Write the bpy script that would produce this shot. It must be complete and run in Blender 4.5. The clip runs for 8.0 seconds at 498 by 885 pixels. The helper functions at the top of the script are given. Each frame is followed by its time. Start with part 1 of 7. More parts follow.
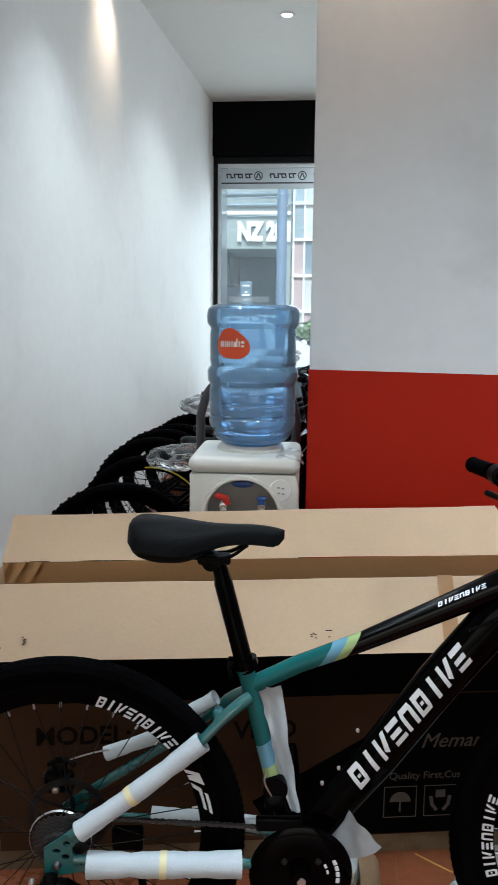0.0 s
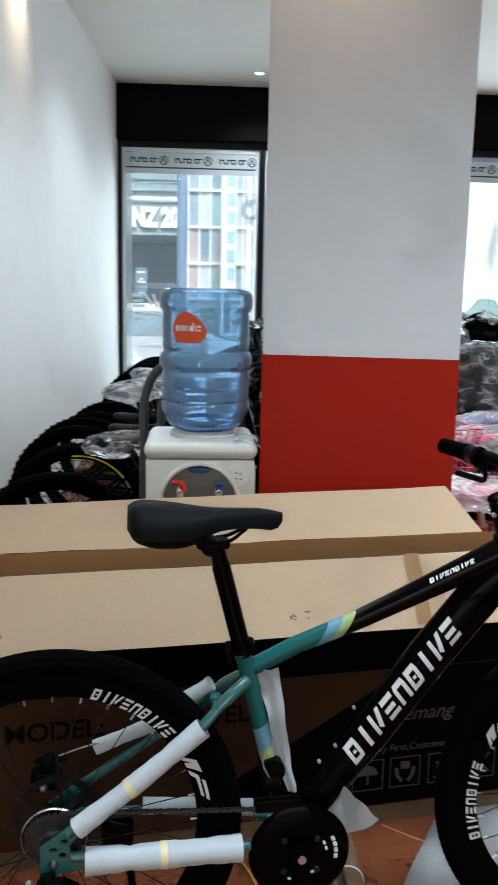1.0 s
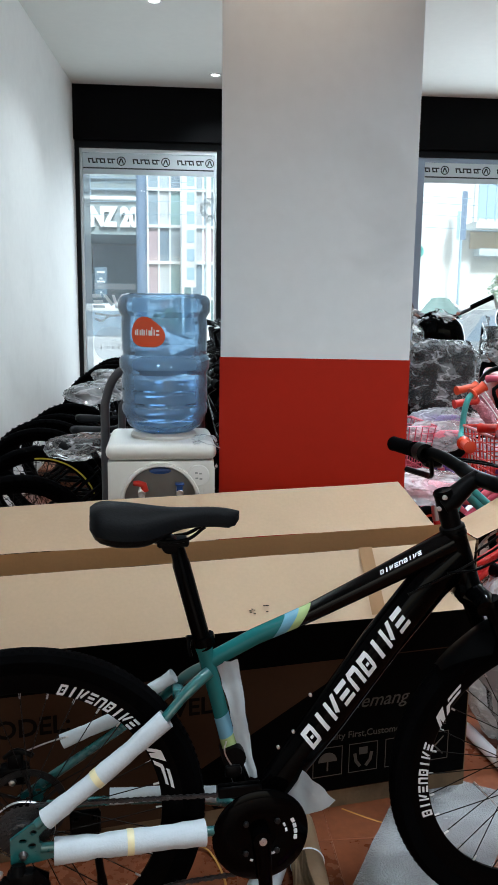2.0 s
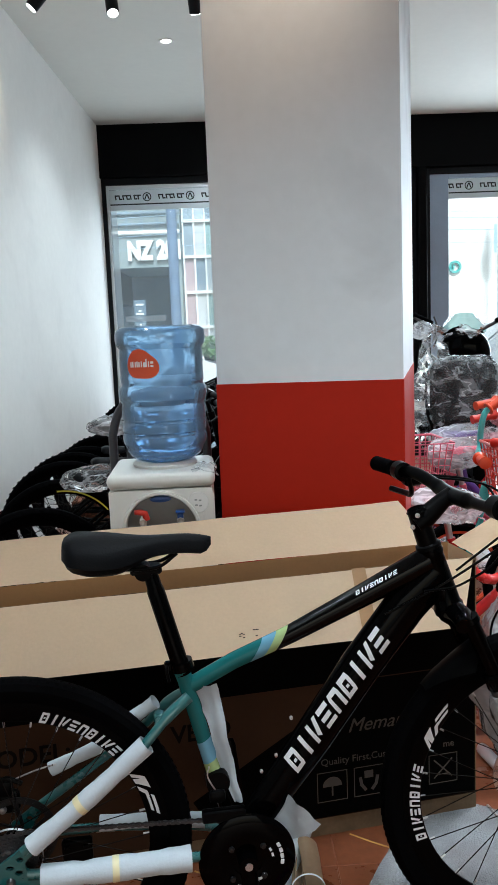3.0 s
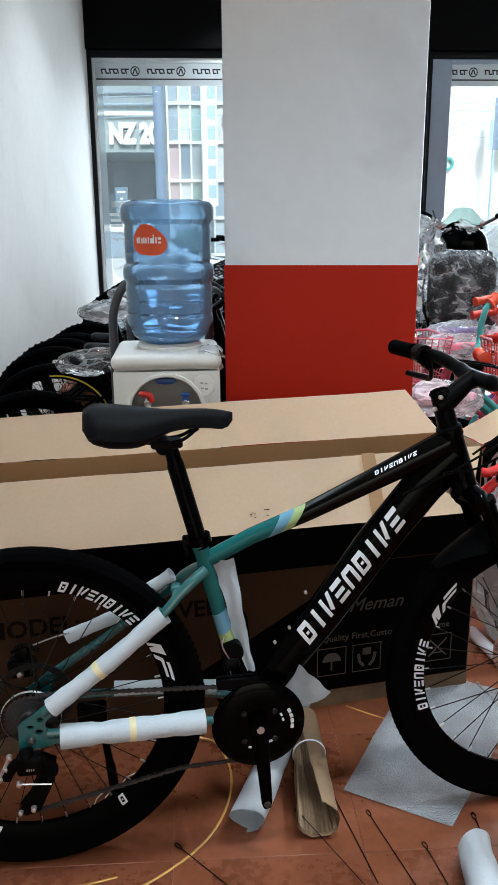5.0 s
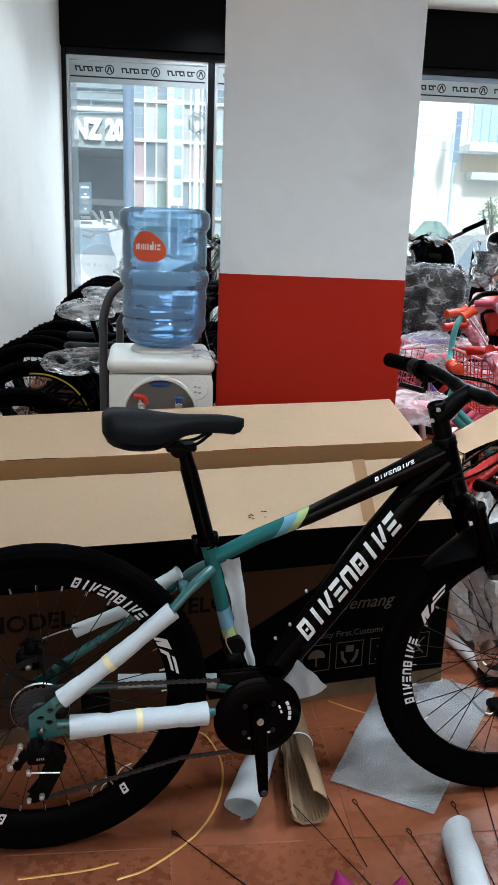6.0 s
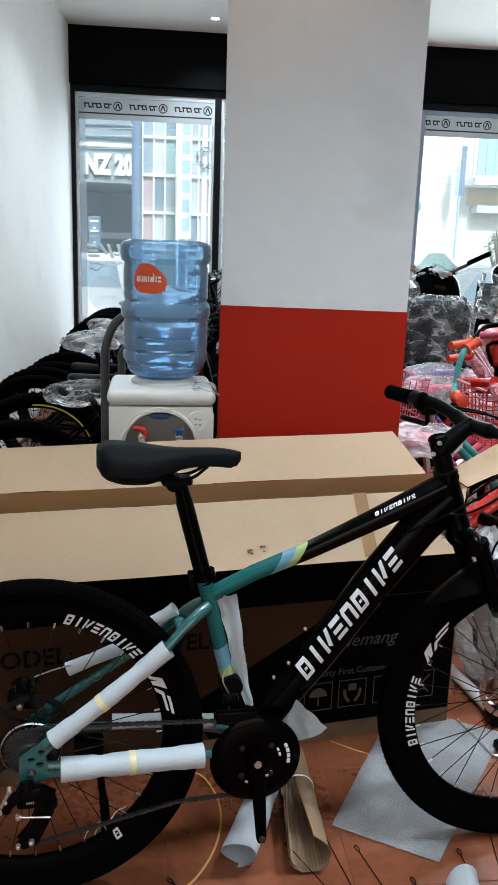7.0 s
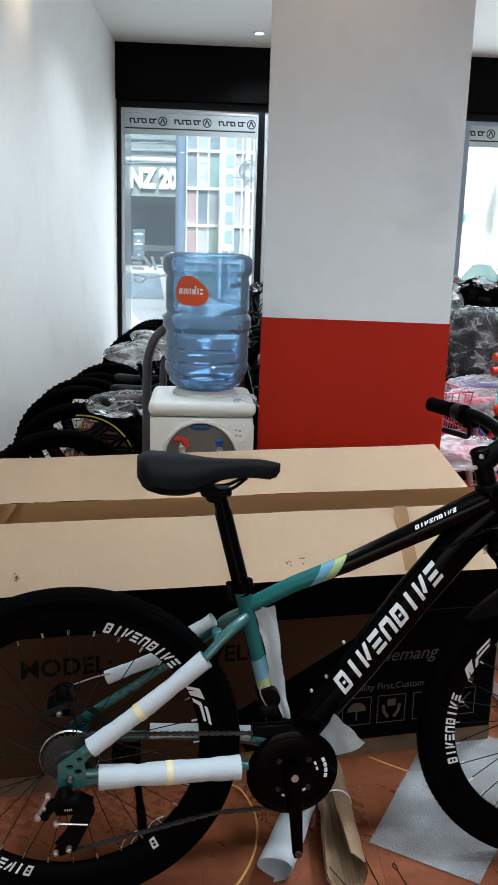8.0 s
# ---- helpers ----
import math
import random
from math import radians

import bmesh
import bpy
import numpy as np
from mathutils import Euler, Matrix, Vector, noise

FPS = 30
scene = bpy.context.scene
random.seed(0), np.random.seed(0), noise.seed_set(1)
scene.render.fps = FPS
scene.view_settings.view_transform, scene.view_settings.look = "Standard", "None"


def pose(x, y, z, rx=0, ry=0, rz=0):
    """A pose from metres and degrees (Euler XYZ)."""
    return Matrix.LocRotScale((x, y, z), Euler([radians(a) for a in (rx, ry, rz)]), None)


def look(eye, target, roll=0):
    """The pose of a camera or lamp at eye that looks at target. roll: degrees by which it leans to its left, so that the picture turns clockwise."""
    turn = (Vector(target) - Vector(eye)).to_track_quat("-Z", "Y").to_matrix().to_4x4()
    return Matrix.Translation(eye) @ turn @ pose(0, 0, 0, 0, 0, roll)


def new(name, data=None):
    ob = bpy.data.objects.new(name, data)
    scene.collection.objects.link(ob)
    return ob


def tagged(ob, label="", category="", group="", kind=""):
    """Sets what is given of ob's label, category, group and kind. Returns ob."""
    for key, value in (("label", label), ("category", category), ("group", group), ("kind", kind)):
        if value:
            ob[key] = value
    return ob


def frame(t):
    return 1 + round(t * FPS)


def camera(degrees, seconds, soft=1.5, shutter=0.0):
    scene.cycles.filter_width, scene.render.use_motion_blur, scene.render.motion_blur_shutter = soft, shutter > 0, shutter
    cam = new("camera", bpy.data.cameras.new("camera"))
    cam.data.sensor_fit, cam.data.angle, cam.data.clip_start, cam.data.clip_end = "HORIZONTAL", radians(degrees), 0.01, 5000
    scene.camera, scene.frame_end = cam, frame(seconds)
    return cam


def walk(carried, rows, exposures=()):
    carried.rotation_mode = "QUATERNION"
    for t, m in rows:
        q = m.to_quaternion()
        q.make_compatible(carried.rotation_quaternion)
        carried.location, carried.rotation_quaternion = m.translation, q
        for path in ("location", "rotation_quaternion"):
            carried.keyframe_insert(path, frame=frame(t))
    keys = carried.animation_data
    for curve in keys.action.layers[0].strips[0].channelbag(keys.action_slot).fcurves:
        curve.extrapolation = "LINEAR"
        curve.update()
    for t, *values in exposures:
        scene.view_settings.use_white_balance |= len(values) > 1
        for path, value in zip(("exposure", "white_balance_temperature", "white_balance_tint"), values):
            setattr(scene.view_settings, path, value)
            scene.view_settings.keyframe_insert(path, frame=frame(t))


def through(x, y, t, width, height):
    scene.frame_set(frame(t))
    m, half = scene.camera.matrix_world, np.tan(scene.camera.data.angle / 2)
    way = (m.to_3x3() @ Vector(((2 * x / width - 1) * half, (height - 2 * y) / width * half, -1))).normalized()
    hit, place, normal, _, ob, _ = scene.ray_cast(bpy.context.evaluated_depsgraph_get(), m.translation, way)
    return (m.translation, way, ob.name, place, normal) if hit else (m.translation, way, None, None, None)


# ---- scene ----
cam = camera(35.0, 8.0, soft=0.95, shutter=0.3)
PATH = [
    (0, (0.058, 0.322, 1.303), (-0.139, 2.288, 0.989), 0.6),
    (0.5, (0.031, 0.329, 1.298), (-0.247, 2.283, 0.977), -0.1),
    (1, (-0.135, 0.323, 1.289), (-0.05, 2.292, 0.951), 1.2),
    (1.5, (-0.21, 0.294, 1.305), (0.031, 2.248, 0.951), 2.4),
    (2.8, (0.048, 0.227, 1.308), (0.091, 2.205, 1.019), -2.6),
    (3, (0.03, 0.226, 1.311), (0.08, 2.206, 1.032), -2.3),
    (3.5, (0.029, 0.237, 1.309), (0.076, 2.218, 1.037), -2.0),
    (4, (0.019, 0.278, 1.267), (0.065, 2.231, 0.839), -1.2),
    (4.5, (0.004, 0.275, 1.257), (0.055, 2.204, 0.734), -1.2),
    (6, (-0.175, 0.186, 1.292), (0.046, 2.103, 0.766), 2.0),
    (6.5, (-0.151, 0.188, 1.298), (0.065, 2.119, 0.824), 2.1),
    (7, (-0.151, 0.211, 1.291), (0.049, 2.149, 0.84), 1.9),
    (7.5, (-0.174, 0.205, 1.297), (-0.086, 2.155, 0.861), 1.5),
    (8, (-0.148, 0.208, 1.292), (-0.052, 2.159, 0.866), 1.7),
]

walk(cam, [(t, look(eye, target, roll)) for t, eye, target, roll in PATH],
     exposures=((0.0, 0.16, 5860, 5), (1.5, 0.13, 5860, 5), (3.0, 0.09, 5860, 5), (3.5, 0.09, 5860, 5), (4.5, 0.16, 5890, 6), (6.0, 0.18, 5890, 6), (8.0, 0.18, 5890, 6)))

# ---- world, sun, large lights ----
CEIL = 3.28          # ceiling height
FRONT = 8.07         # inner face of the shop front
world = bpy.data.worlds.new("overcast_sky")
scene.world = world
world.use_nodes = True
wn = world.node_tree.nodes
sky = wn.new("ShaderNodeTexSky")
sky.sky_type = "NISHITA"
sky.sun_disc = False
sky.sun_elevation = radians(41)
sky.sun_rotation = radians(172)
sky.dust_density = 4.0
sky.air_density = 1.6
world.node_tree.links.new(sky.outputs[0], wn["Background"].inputs[0])
wn["Background"].inputs[1].default_value = 0.15

sun_data = bpy.data.lights.new("sun", "SUN")
sun_data.energy, sun_data.angle, sun_data.color = 5.0, radians(10), (1.0, 0.98, 0.95)
sun = new("sun", sun_data)
sun.matrix_world = look((2.5, -2.0, 12.5), (0.6, 12, 0))


def lamp(name, kind, energy, m, color=(1, 1, 1), size=0.1, size_y=None, cone=None, blend=0.5):
    d = bpy.data.lights.new(name, kind)
    d.energy, d.color = energy, color
    if kind == "AREA":
        d.size = size
        if size_y:
            d.shape, d.size_y = "RECTANGLE", size_y
    else:
        d.shadow_soft_size = size
    if cone:
        d.spot_size, d.spot_blend = radians(cone), blend
    ob = new(name, d)
    ob.matrix_world = m
    return ob


# daylight standing in the street front's glazed openings, and in an unseen, assumed rear entrance
lamp("window_daylight", "AREA", 16, look((-0.35, FRONT - 0.05, 1.45), (-0.35, 0, 1.0)), (0.88, 0.95, 1.0), 1.3, 2.2)
lamp("window_daylight", "AREA", 110, look((3.3, FRONT - 0.05, 1.45), (3.0, 0, 1.0)), (0.88, 0.95, 1.0), 2.6, 2.2)
# added behind the camera as frontal light for the column
lamp("entrance_daylight", "AREA", 14, look((0.6, -3.12, 1.30), (0.6, 3, 1.2)), (0.90, 0.96, 1.0), 3.0, 2.2)

# ---- building helpers ----
def link(nt, a, b):
    nt.links.new(a, b)


def material(name, color, rough=0.5, metal=0.0, vary=0.12, scale=6.0, fine=60.0, bump=0.05, coat=0.0, rough_vary=0.1, tint=None, rnd=0.0, stain=None):
    """Two scales of noise on colour and roughness, with fine relief."""
    m = bpy.data.materials.new(name)
    m.use_nodes = True
    nt = m.node_tree
    n = nt.nodes
    b = n["Principled BSDF"]
    b.inputs["Metallic"].default_value = metal
    b.inputs["Coat Weight"].default_value = coat
    b.inputs["Coat Roughness"].default_value = 0.08
    tc = n.new("ShaderNodeTexCoord")
    big, small = n.new("ShaderNodeTexNoise"), n.new("ShaderNodeTexNoise")
    big.inputs["Scale"].default_value, small.inputs["Scale"].default_value = scale, fine
    big.inputs["Detail"].default_value, small.inputs["Detail"].default_value = 4, 3
    for k in (big, small):
        link(nt, tc.outputs["Object"], k.inputs["Vector"])
    add = n.new("ShaderNodeMath")
    add.operation = "MULTIPLY_ADD"
    link(nt, small.outputs["Fac"], add.inputs[0])
    add.inputs[1].default_value = 0.5
    link(nt, big.outputs["Fac"], add.inputs[2])
    ramp = n.new("ShaderNodeMapRange")
    link(nt, add.outputs[0], ramp.inputs["Value"])
    ramp.inputs["From Min"].default_value, ramp.inputs["From Max"].default_value = 0.45, 1.05
    mix = n.new("ShaderNodeMix")
    mix.data_type = "RGBA"
    c = Vector(color)
    lo = c * (1 - vary)
    hi = Vector(tint) if tint else c * (1 + vary)
    link(nt, ramp.outputs["Result"], mix.inputs["Factor"])
    mix.inputs[6].default_value = (*lo, 1)
    mix.inputs[7].default_value = (*[min(1, x) for x in hi], 1)
    out = mix.outputs[2]
    if rnd:
        info, hsv = n.new("ShaderNodeObjectInfo"), n.new("ShaderNodeHueSaturation")
        mr = n.new("ShaderNodeMapRange")
        mr.inputs["To Min"].default_value, mr.inputs["To Max"].default_value = 1 - rnd, 1 + rnd
        link(nt, info.outputs["Random"], mr.inputs["Value"])
        link(nt, mr.outputs["Result"], hsv.inputs["Value"])
        link(nt, out, hsv.inputs["Color"])
        out = hsv.outputs["Color"]
    if stain:
        sn, sm, sx = n.new("ShaderNodeTexNoise"), n.new("ShaderNodeMapRange"), n.new("ShaderNodeMix")
        sn.inputs["Scale"].default_value, sn.inputs["Detail"].default_value, sn.inputs["Distortion"].default_value = stain[0], 5, 0.6
        link(nt, tc.outputs["Object"], sn.inputs["Vector"])
        sm.inputs["From Min"].default_value, sm.inputs["From Max"].default_value = 0.54, 0.74
        sm.inputs["To Max"].default_value = stain[1]
        link(nt, sn.outputs["Fac"], sm.inputs["Value"])
        sx.data_type = "RGBA"
        link(nt, sm.outputs["Result"], sx.inputs["Factor"])
        link(nt, out, sx.inputs[6])
        sx.inputs[7].default_value = (*(c * 0.45), 1)
        out = sx.outputs[2]
    link(nt, out, b.inputs["Base Color"])
    rr = n.new("ShaderNodeMapRange")
    link(nt, add.outputs[0], rr.inputs["Value"])
    rr.inputs["From Min"].default_value, rr.inputs["From Max"].default_value = 0.4, 1.1
    rr.inputs["To Min"].default_value = max(0.02, rough - rough_vary)
    rr.inputs["To Max"].default_value = min(1, rough + rough_vary)
    link(nt, rr.outputs["Result"], b.inputs["Roughness"])
    if bump:
        bp = n.new("ShaderNodeBump")
        bp.inputs["Strength"].default_value = bump
        bp.inputs["Distance"].default_value = 0.01
        link(nt, add.outputs[0], bp.inputs["Height"])
        link(nt, bp.outputs["Normal"], b.inputs["Normal"])
    return m


def banded(name, stops, axis, slope, rough=0.13):
    """Gloss paint in bands along one axis of the thing. stops: (place, colour) in order."""
    m = material(name, (0.1, 0.1, 0.1), rough, vary=0.05, bump=0.0, coat=0.6, rough_vary=0.05)
    nt = m.node_tree
    n = nt.nodes
    tc, sep = n.new("ShaderNodeTexCoord"), n.new("ShaderNodeSeparateXYZ")
    link(nt, tc.outputs["Object"], sep.inputs[0])
    mad = n.new("ShaderNodeMath")
    mad.operation = "MULTIPLY_ADD"
    link(nt, sep.outputs[2 if axis == 0 else 0], mad.inputs[0])
    mad.inputs[1].default_value = slope
    link(nt, sep.outputs[axis], mad.inputs[2])
    mr = n.new("ShaderNodeMapRange")
    lo, hi = stops[0][0], stops[-1][0] + 0.1
    mr.inputs["From Min"].default_value, mr.inputs["From Max"].default_value = lo, hi
    link(nt, mad.outputs[0], mr.inputs["Value"])
    cr = n.new("ShaderNodeValToRGB")
    cr.color_ramp.interpolation = "CONSTANT"
    e = cr.color_ramp.elements
    while len(e) < len(stops):
        e.new(0.5)
    for k, (p, c) in enumerate(stops):
        e[k].position = (p - lo) / (hi - lo)
        e[k].color = (*c, 1)
    link(nt, mr.outputs["Result"], cr.inputs[0])
    link(nt, cr.outputs[0], n["Principled BSDF"].inputs["Base Color"])
    return m


def film(name, clear, color, rough=0.2, scale=40.0, dense=0.25, bump=0.4, cells=0.0, stretch=(1.2, 6, 7), ior=1.5):
    """Thin clear plastic: part see-through, part glossy, with milky creases."""
    m = bpy.data.materials.new(name)
    m.use_nodes = True
    nt = m.node_tree
    n = nt.nodes
    b = n["Principled BSDF"]
    b.inputs["Base Color"].default_value = (*color, 1)
    b.inputs["Roughness"].default_value = rough
    tr, mix = n.new("ShaderNodeBsdfTransparent"), n.new("ShaderNodeMixShader")
    tr.inputs[0].default_value = (*[min(1, 0.6 + 0.4 * c) for c in color], 1)
    tc, no = n.new("ShaderNodeTexCoord"), n.new("ShaderNodeTexNoise")
    no.inputs["Scale"].default_value = scale
    no.inputs["Detail"].default_value = 3
    no.inputs["Distortion"].default_value = 0.8
    mp = n.new("ShaderNodeMapping")
    mp.inputs["Scale"].default_value = stretch
    link(nt, tc.outputs["Object"], mp.inputs["Vector"])
    link(nt, mp.outputs["Vector"], no.inputs["Vector"])
    # milky patches where the film lies doubled
    mr = n.new("ShaderNodeMapRange")
    mr.inputs["From Min"].default_value, mr.inputs["From Max"].default_value = 0.50, 0.80
    mr.inputs["To Min"].default_value, mr.inputs["To Max"].default_value = max(0.03, 1 - clear), min(0.95, 1 - clear + dense)
    link(nt, no.outputs["Fac"], mr.inputs["Value"])
    link(nt, mr.outputs["Result"], mix.inputs[0])
    link(nt, tr.outputs[0], mix.inputs[1])
    link(nt, b.outputs[0], mix.inputs[2])
    bp = n.new("ShaderNodeBump")
    bp.inputs["Strength"].default_value = bump
    bp.inputs["Distance"].default_value = 0.02
    high = no.outputs["Fac"]
    if cells:
        vo, ad = n.new("ShaderNodeTexVoronoi"), n.new("ShaderNodeMath")
        vo.inputs["Scale"].default_value = cells
        link(nt, tc.outputs["Object"], vo.inputs["Vector"])
        ad.operation = "SUBTRACT"
        link(nt, high, ad.inputs[0])
        link(nt, vo.outputs["Distance"], ad.inputs[1])
        high = ad.outputs[0]
    link(nt, high, bp.inputs["Height"])
    link(nt, bp.outputs["Normal"], b.inputs["Normal"])
    gl, fr, sheen = n.new("ShaderNodeBsdfGlossy"), n.new("ShaderNodeFresnel"), n.new("ShaderNodeMixShader")
    gl.inputs["Roughness"].default_value, fr.inputs[0].default_value = rough, ior
    link(nt, bp.outputs["Normal"], gl.inputs["Normal"])
    if not cells:
        link(nt, bp.outputs["Normal"], fr.inputs["Normal"])
    link(nt, fr.outputs[0], sheen.inputs[0])
    link(nt, mix.outputs[0], sheen.inputs[1])
    link(nt, gl.outputs[0], sheen.inputs[2])
    link(nt, sheen.outputs[0], n["Material Output"].inputs[0])
    return m


def bubbles(name):
    """Bubble film lying flat: close rows of small domes, partly clear, with shiny crumples."""
    m = bpy.data.materials.new(name)
    m.use_nodes = True
    nt = m.node_tree
    n = nt.nodes
    b = n["Principled BSDF"]
    b.inputs["Base Color"].default_value = (0.45, 0.48, 0.505, 1)
    b.inputs["Roughness"].default_value = 0.13
    b.inputs["Specular IOR Level"].default_value = 0.8
    tc, cell, rough, patch = n.new("ShaderNodeTexCoord"), n.new("ShaderNodeTexVoronoi"), n.new("ShaderNodeTexNoise"), n.new("ShaderNodeTexNoise")
    cell.inputs["Scale"].default_value, cell.inputs["Randomness"].default_value = 185.0, 0.8
    rough.inputs["Scale"].default_value, rough.inputs["Detail"].default_value = 30.0, 2
    patch.inputs["Scale"].default_value, patch.inputs["Detail"].default_value = 6.0, 3
    for k in (cell, rough, patch):
        link(nt, tc.outputs["Object"], k.inputs["Vector"])
    high = n.new("ShaderNodeMath")
    high.operation = "MULTIPLY_ADD"
    link(nt, cell.outputs["Distance"], high.inputs[0])
    high.inputs[1].default_value = -1.2
    link(nt, rough.outputs["Fac"], high.inputs[2])
    bp = n.new("ShaderNodeBump")
    bp.inputs["Strength"].default_value, bp.inputs["Distance"].default_value = 1.0, 0.006
    link(nt, high.outputs[0], bp.inputs["Height"])
    link(nt, bp.outputs["Normal"], b.inputs["Normal"])
    body, tr, mix = n.new("ShaderNodeMapRange"), n.new("ShaderNodeBsdfTransparent"), n.new("ShaderNodeMixShader")
    body.inputs["From Min"].default_value, body.inputs["From Max"].default_value = 0.36, 0.64
    body.inputs["To Min"].default_value, body.inputs["To Max"].default_value = 0.54, 0.80
    link(nt, patch.outputs["Fac"], body.inputs["Value"])
    tr.inputs[0].default_value = (0.90, 0.92, 0.93, 1)
    link(nt, body.outputs["Result"], mix.inputs[0])
    link(nt, tr.outputs[0], mix.inputs[1])
    link(nt, b.outputs[0], mix.inputs[2])
    link(nt, mix.outputs[0], n["Material Output"].inputs[0])
    return m


def cling(name, milk, glint, stretch, scale, width):
    """Thin clear wrapping: see-through, with a faint milky veil, glints of creases painted as white streaks in one
    direction and a sheen.
    """
    m = bpy.data.materials.new(name)
    m.use_nodes = True
    nt = m.node_tree
    n = nt.nodes
    n.remove(n["Principled BSDF"])
    tc, mp = n.new("ShaderNodeTexCoord"), n.new("ShaderNodeMapping")
    mp.inputs["Scale"].default_value = stretch
    link(nt, tc.outputs["Object"], mp.inputs["Vector"])
    fine, wide = n.new("ShaderNodeTexNoise"), n.new("ShaderNodeTexNoise")
    fine.inputs["Scale"].default_value, fine.inputs["Detail"].default_value, fine.inputs["Distortion"].default_value = scale, 4.0, 0.25
    wide.inputs["Scale"].default_value, wide.inputs["Detail"].default_value = scale * 1.7, 3
    link(nt, mp.outputs["Vector"], fine.inputs["Vector"])
    link(nt, tc.outputs["Object"], wide.inputs["Vector"])
    sub, ab, ridge, soft, mul, tot = (n.new("ShaderNodeMath"), n.new("ShaderNodeMath"), n.new("ShaderNodeMapRange"), n.new("ShaderNodeMapRange"), n.new("ShaderNodeMath"), n.new("ShaderNodeMath"))
    sub.operation, ab.operation, mul.operation, tot.operation = "SUBTRACT", "ABSOLUTE", "MULTIPLY", "ADD"
    sub.inputs[1].default_value = 0.5
    link(nt, fine.outputs["Fac"], sub.inputs[0])
    link(nt, sub.outputs[0], ab.inputs[0])
    link(nt, ab.outputs[0], ridge.inputs["Value"])
    ridge.inputs["From Min"].default_value, ridge.inputs["From Max"].default_value = 0.0, width
    ridge.inputs["To Min"].default_value, ridge.inputs["To Max"].default_value = glint, 0.0
    link(nt, wide.outputs["Fac"], soft.inputs["Value"])
    soft.inputs["From Min"].default_value, soft.inputs["From Max"].default_value = 0.38, 0.66
    link(nt, ridge.outputs["Result"], mul.inputs[0])
    link(nt, soft.outputs["Result"], mul.inputs[1])
    link(nt, mul.outputs[0], tot.inputs[0])
    veil = n.new("ShaderNodeMapRange")
    veil.inputs["From Min"].default_value, veil.inputs["From Max"].default_value = 0.42, 0.72
    veil.inputs["To Min"].default_value, veil.inputs["To Max"].default_value = milk * 0.5, milk * 3.2
    link(nt, wide.outputs["Fac"], veil.inputs["Value"])
    link(nt, veil.outputs["Result"], tot.inputs[1])
    tr, df, tl, body, mix = (n.new("ShaderNodeBsdfTransparent"), n.new("ShaderNodeBsdfDiffuse"), n.new("ShaderNodeBsdfTranslucent"), n.new("ShaderNodeMixShader"), n.new("ShaderNodeMixShader"))
    for k in (df, tl):
        k.inputs[0].default_value = (0.86, 0.88, 0.90, 1)
    link(nt, df.outputs[0], body.inputs[1])
    link(nt, tl.outputs[0], body.inputs[2])
    link(nt, tot.outputs[0], mix.inputs[0])
    link(nt, tr.outputs[0], mix.inputs[1])
    link(nt, body.outputs[0], mix.inputs[2])
    bp, gl, fr, sheen = n.new("ShaderNodeBump"), n.new("ShaderNodeBsdfGlossy"), n.new("ShaderNodeFresnel"), n.new("ShaderNodeMixShader")
    bp.inputs["Strength"].default_value, bp.inputs["Distance"].default_value = 0.5, 0.02
    link(nt, fine.outputs["Fac"], bp.inputs["Height"])
    gl.inputs["Roughness"].default_value, fr.inputs[0].default_value = 0.16, 1.22
    link(nt, bp.outputs["Normal"], gl.inputs["Normal"])
    link(nt, fr.outputs[0], sheen.inputs[0])
    link(nt, mix.outputs[0], sheen.inputs[1])
    link(nt, gl.outputs[0], sheen.inputs[2])
    link(nt, sheen.outputs[0], n["Material Output"].inputs[0])
    return m


def glass(name, color, rough=0.02, haze=0.0):
    m = bpy.data.materials.new(name)
    m.use_nodes = True
    nt = m.node_tree
    n = nt.nodes
    n.remove(n["Principled BSDF"])
    tr, gl, mix, fr = n.new("ShaderNodeBsdfTransparent"), n.new("ShaderNodeBsdfGlossy"), n.new("ShaderNodeMixShader"), n.new("ShaderNodeFresnel")
    tr.inputs[0].default_value = (*color, 1)
    gl.inputs["Roughness"].default_value = rough
    fr.inputs[0].default_value = 1.45
    link(nt, fr.outputs[0], mix.inputs[0])
    body = tr.outputs[0]
    if haze:
        haze_layer, mh = n.new("ShaderNodeBsdfTranslucent"), n.new("ShaderNodeMixShader")
        haze_layer.inputs[0].default_value = (0.9, 0.95, 1.0, 1)
        mh.inputs[0].default_value = haze
        link(nt, tr.outputs[0], mh.inputs[1])
        link(nt, haze_layer.outputs[0], mh.inputs[2])
        body = mh.outputs[0]
    link(nt, body, mix.inputs[1])
    link(nt, gl.outputs[0], mix.inputs[2])
    link(nt, mix.outputs[0], n["Material Output"].inputs[0])
    return m


def vinyl(name, color, through=0.7):
    """Thin white sheet that daylight shines through."""
    m = material(name, color, 0.6, vary=0.04, bump=0.0)
    nt = m.node_tree
    n = nt.nodes
    tl, mix = n.new("ShaderNodeBsdfTranslucent"), n.new("ShaderNodeMixShader")
    tl.inputs[0].default_value = (*color, 1)
    mix.inputs[0].default_value = through
    link(nt, n["Principled BSDF"].outputs[0], mix.inputs[1])
    link(nt, tl.outputs[0], mix.inputs[2])
    link(nt, mix.outputs[0], n["Material Output"].inputs[0])
    return m


def mesh_of(bm, name, mat, smooth=True, angle=40):
    bmesh.ops.recalc_face_normals(bm, faces=bm.faces)
    for e in bm.edges:
        if len(e.link_faces) == 2 and e.calc_face_angle(0) > radians(angle):
            e.smooth = False
    for f in bm.faces:
        f.smooth = smooth
    me = bpy.data.meshes.new(name)
    bm.to_mesh(me)
    bm.free()
    me.materials.append(mat)
    return me


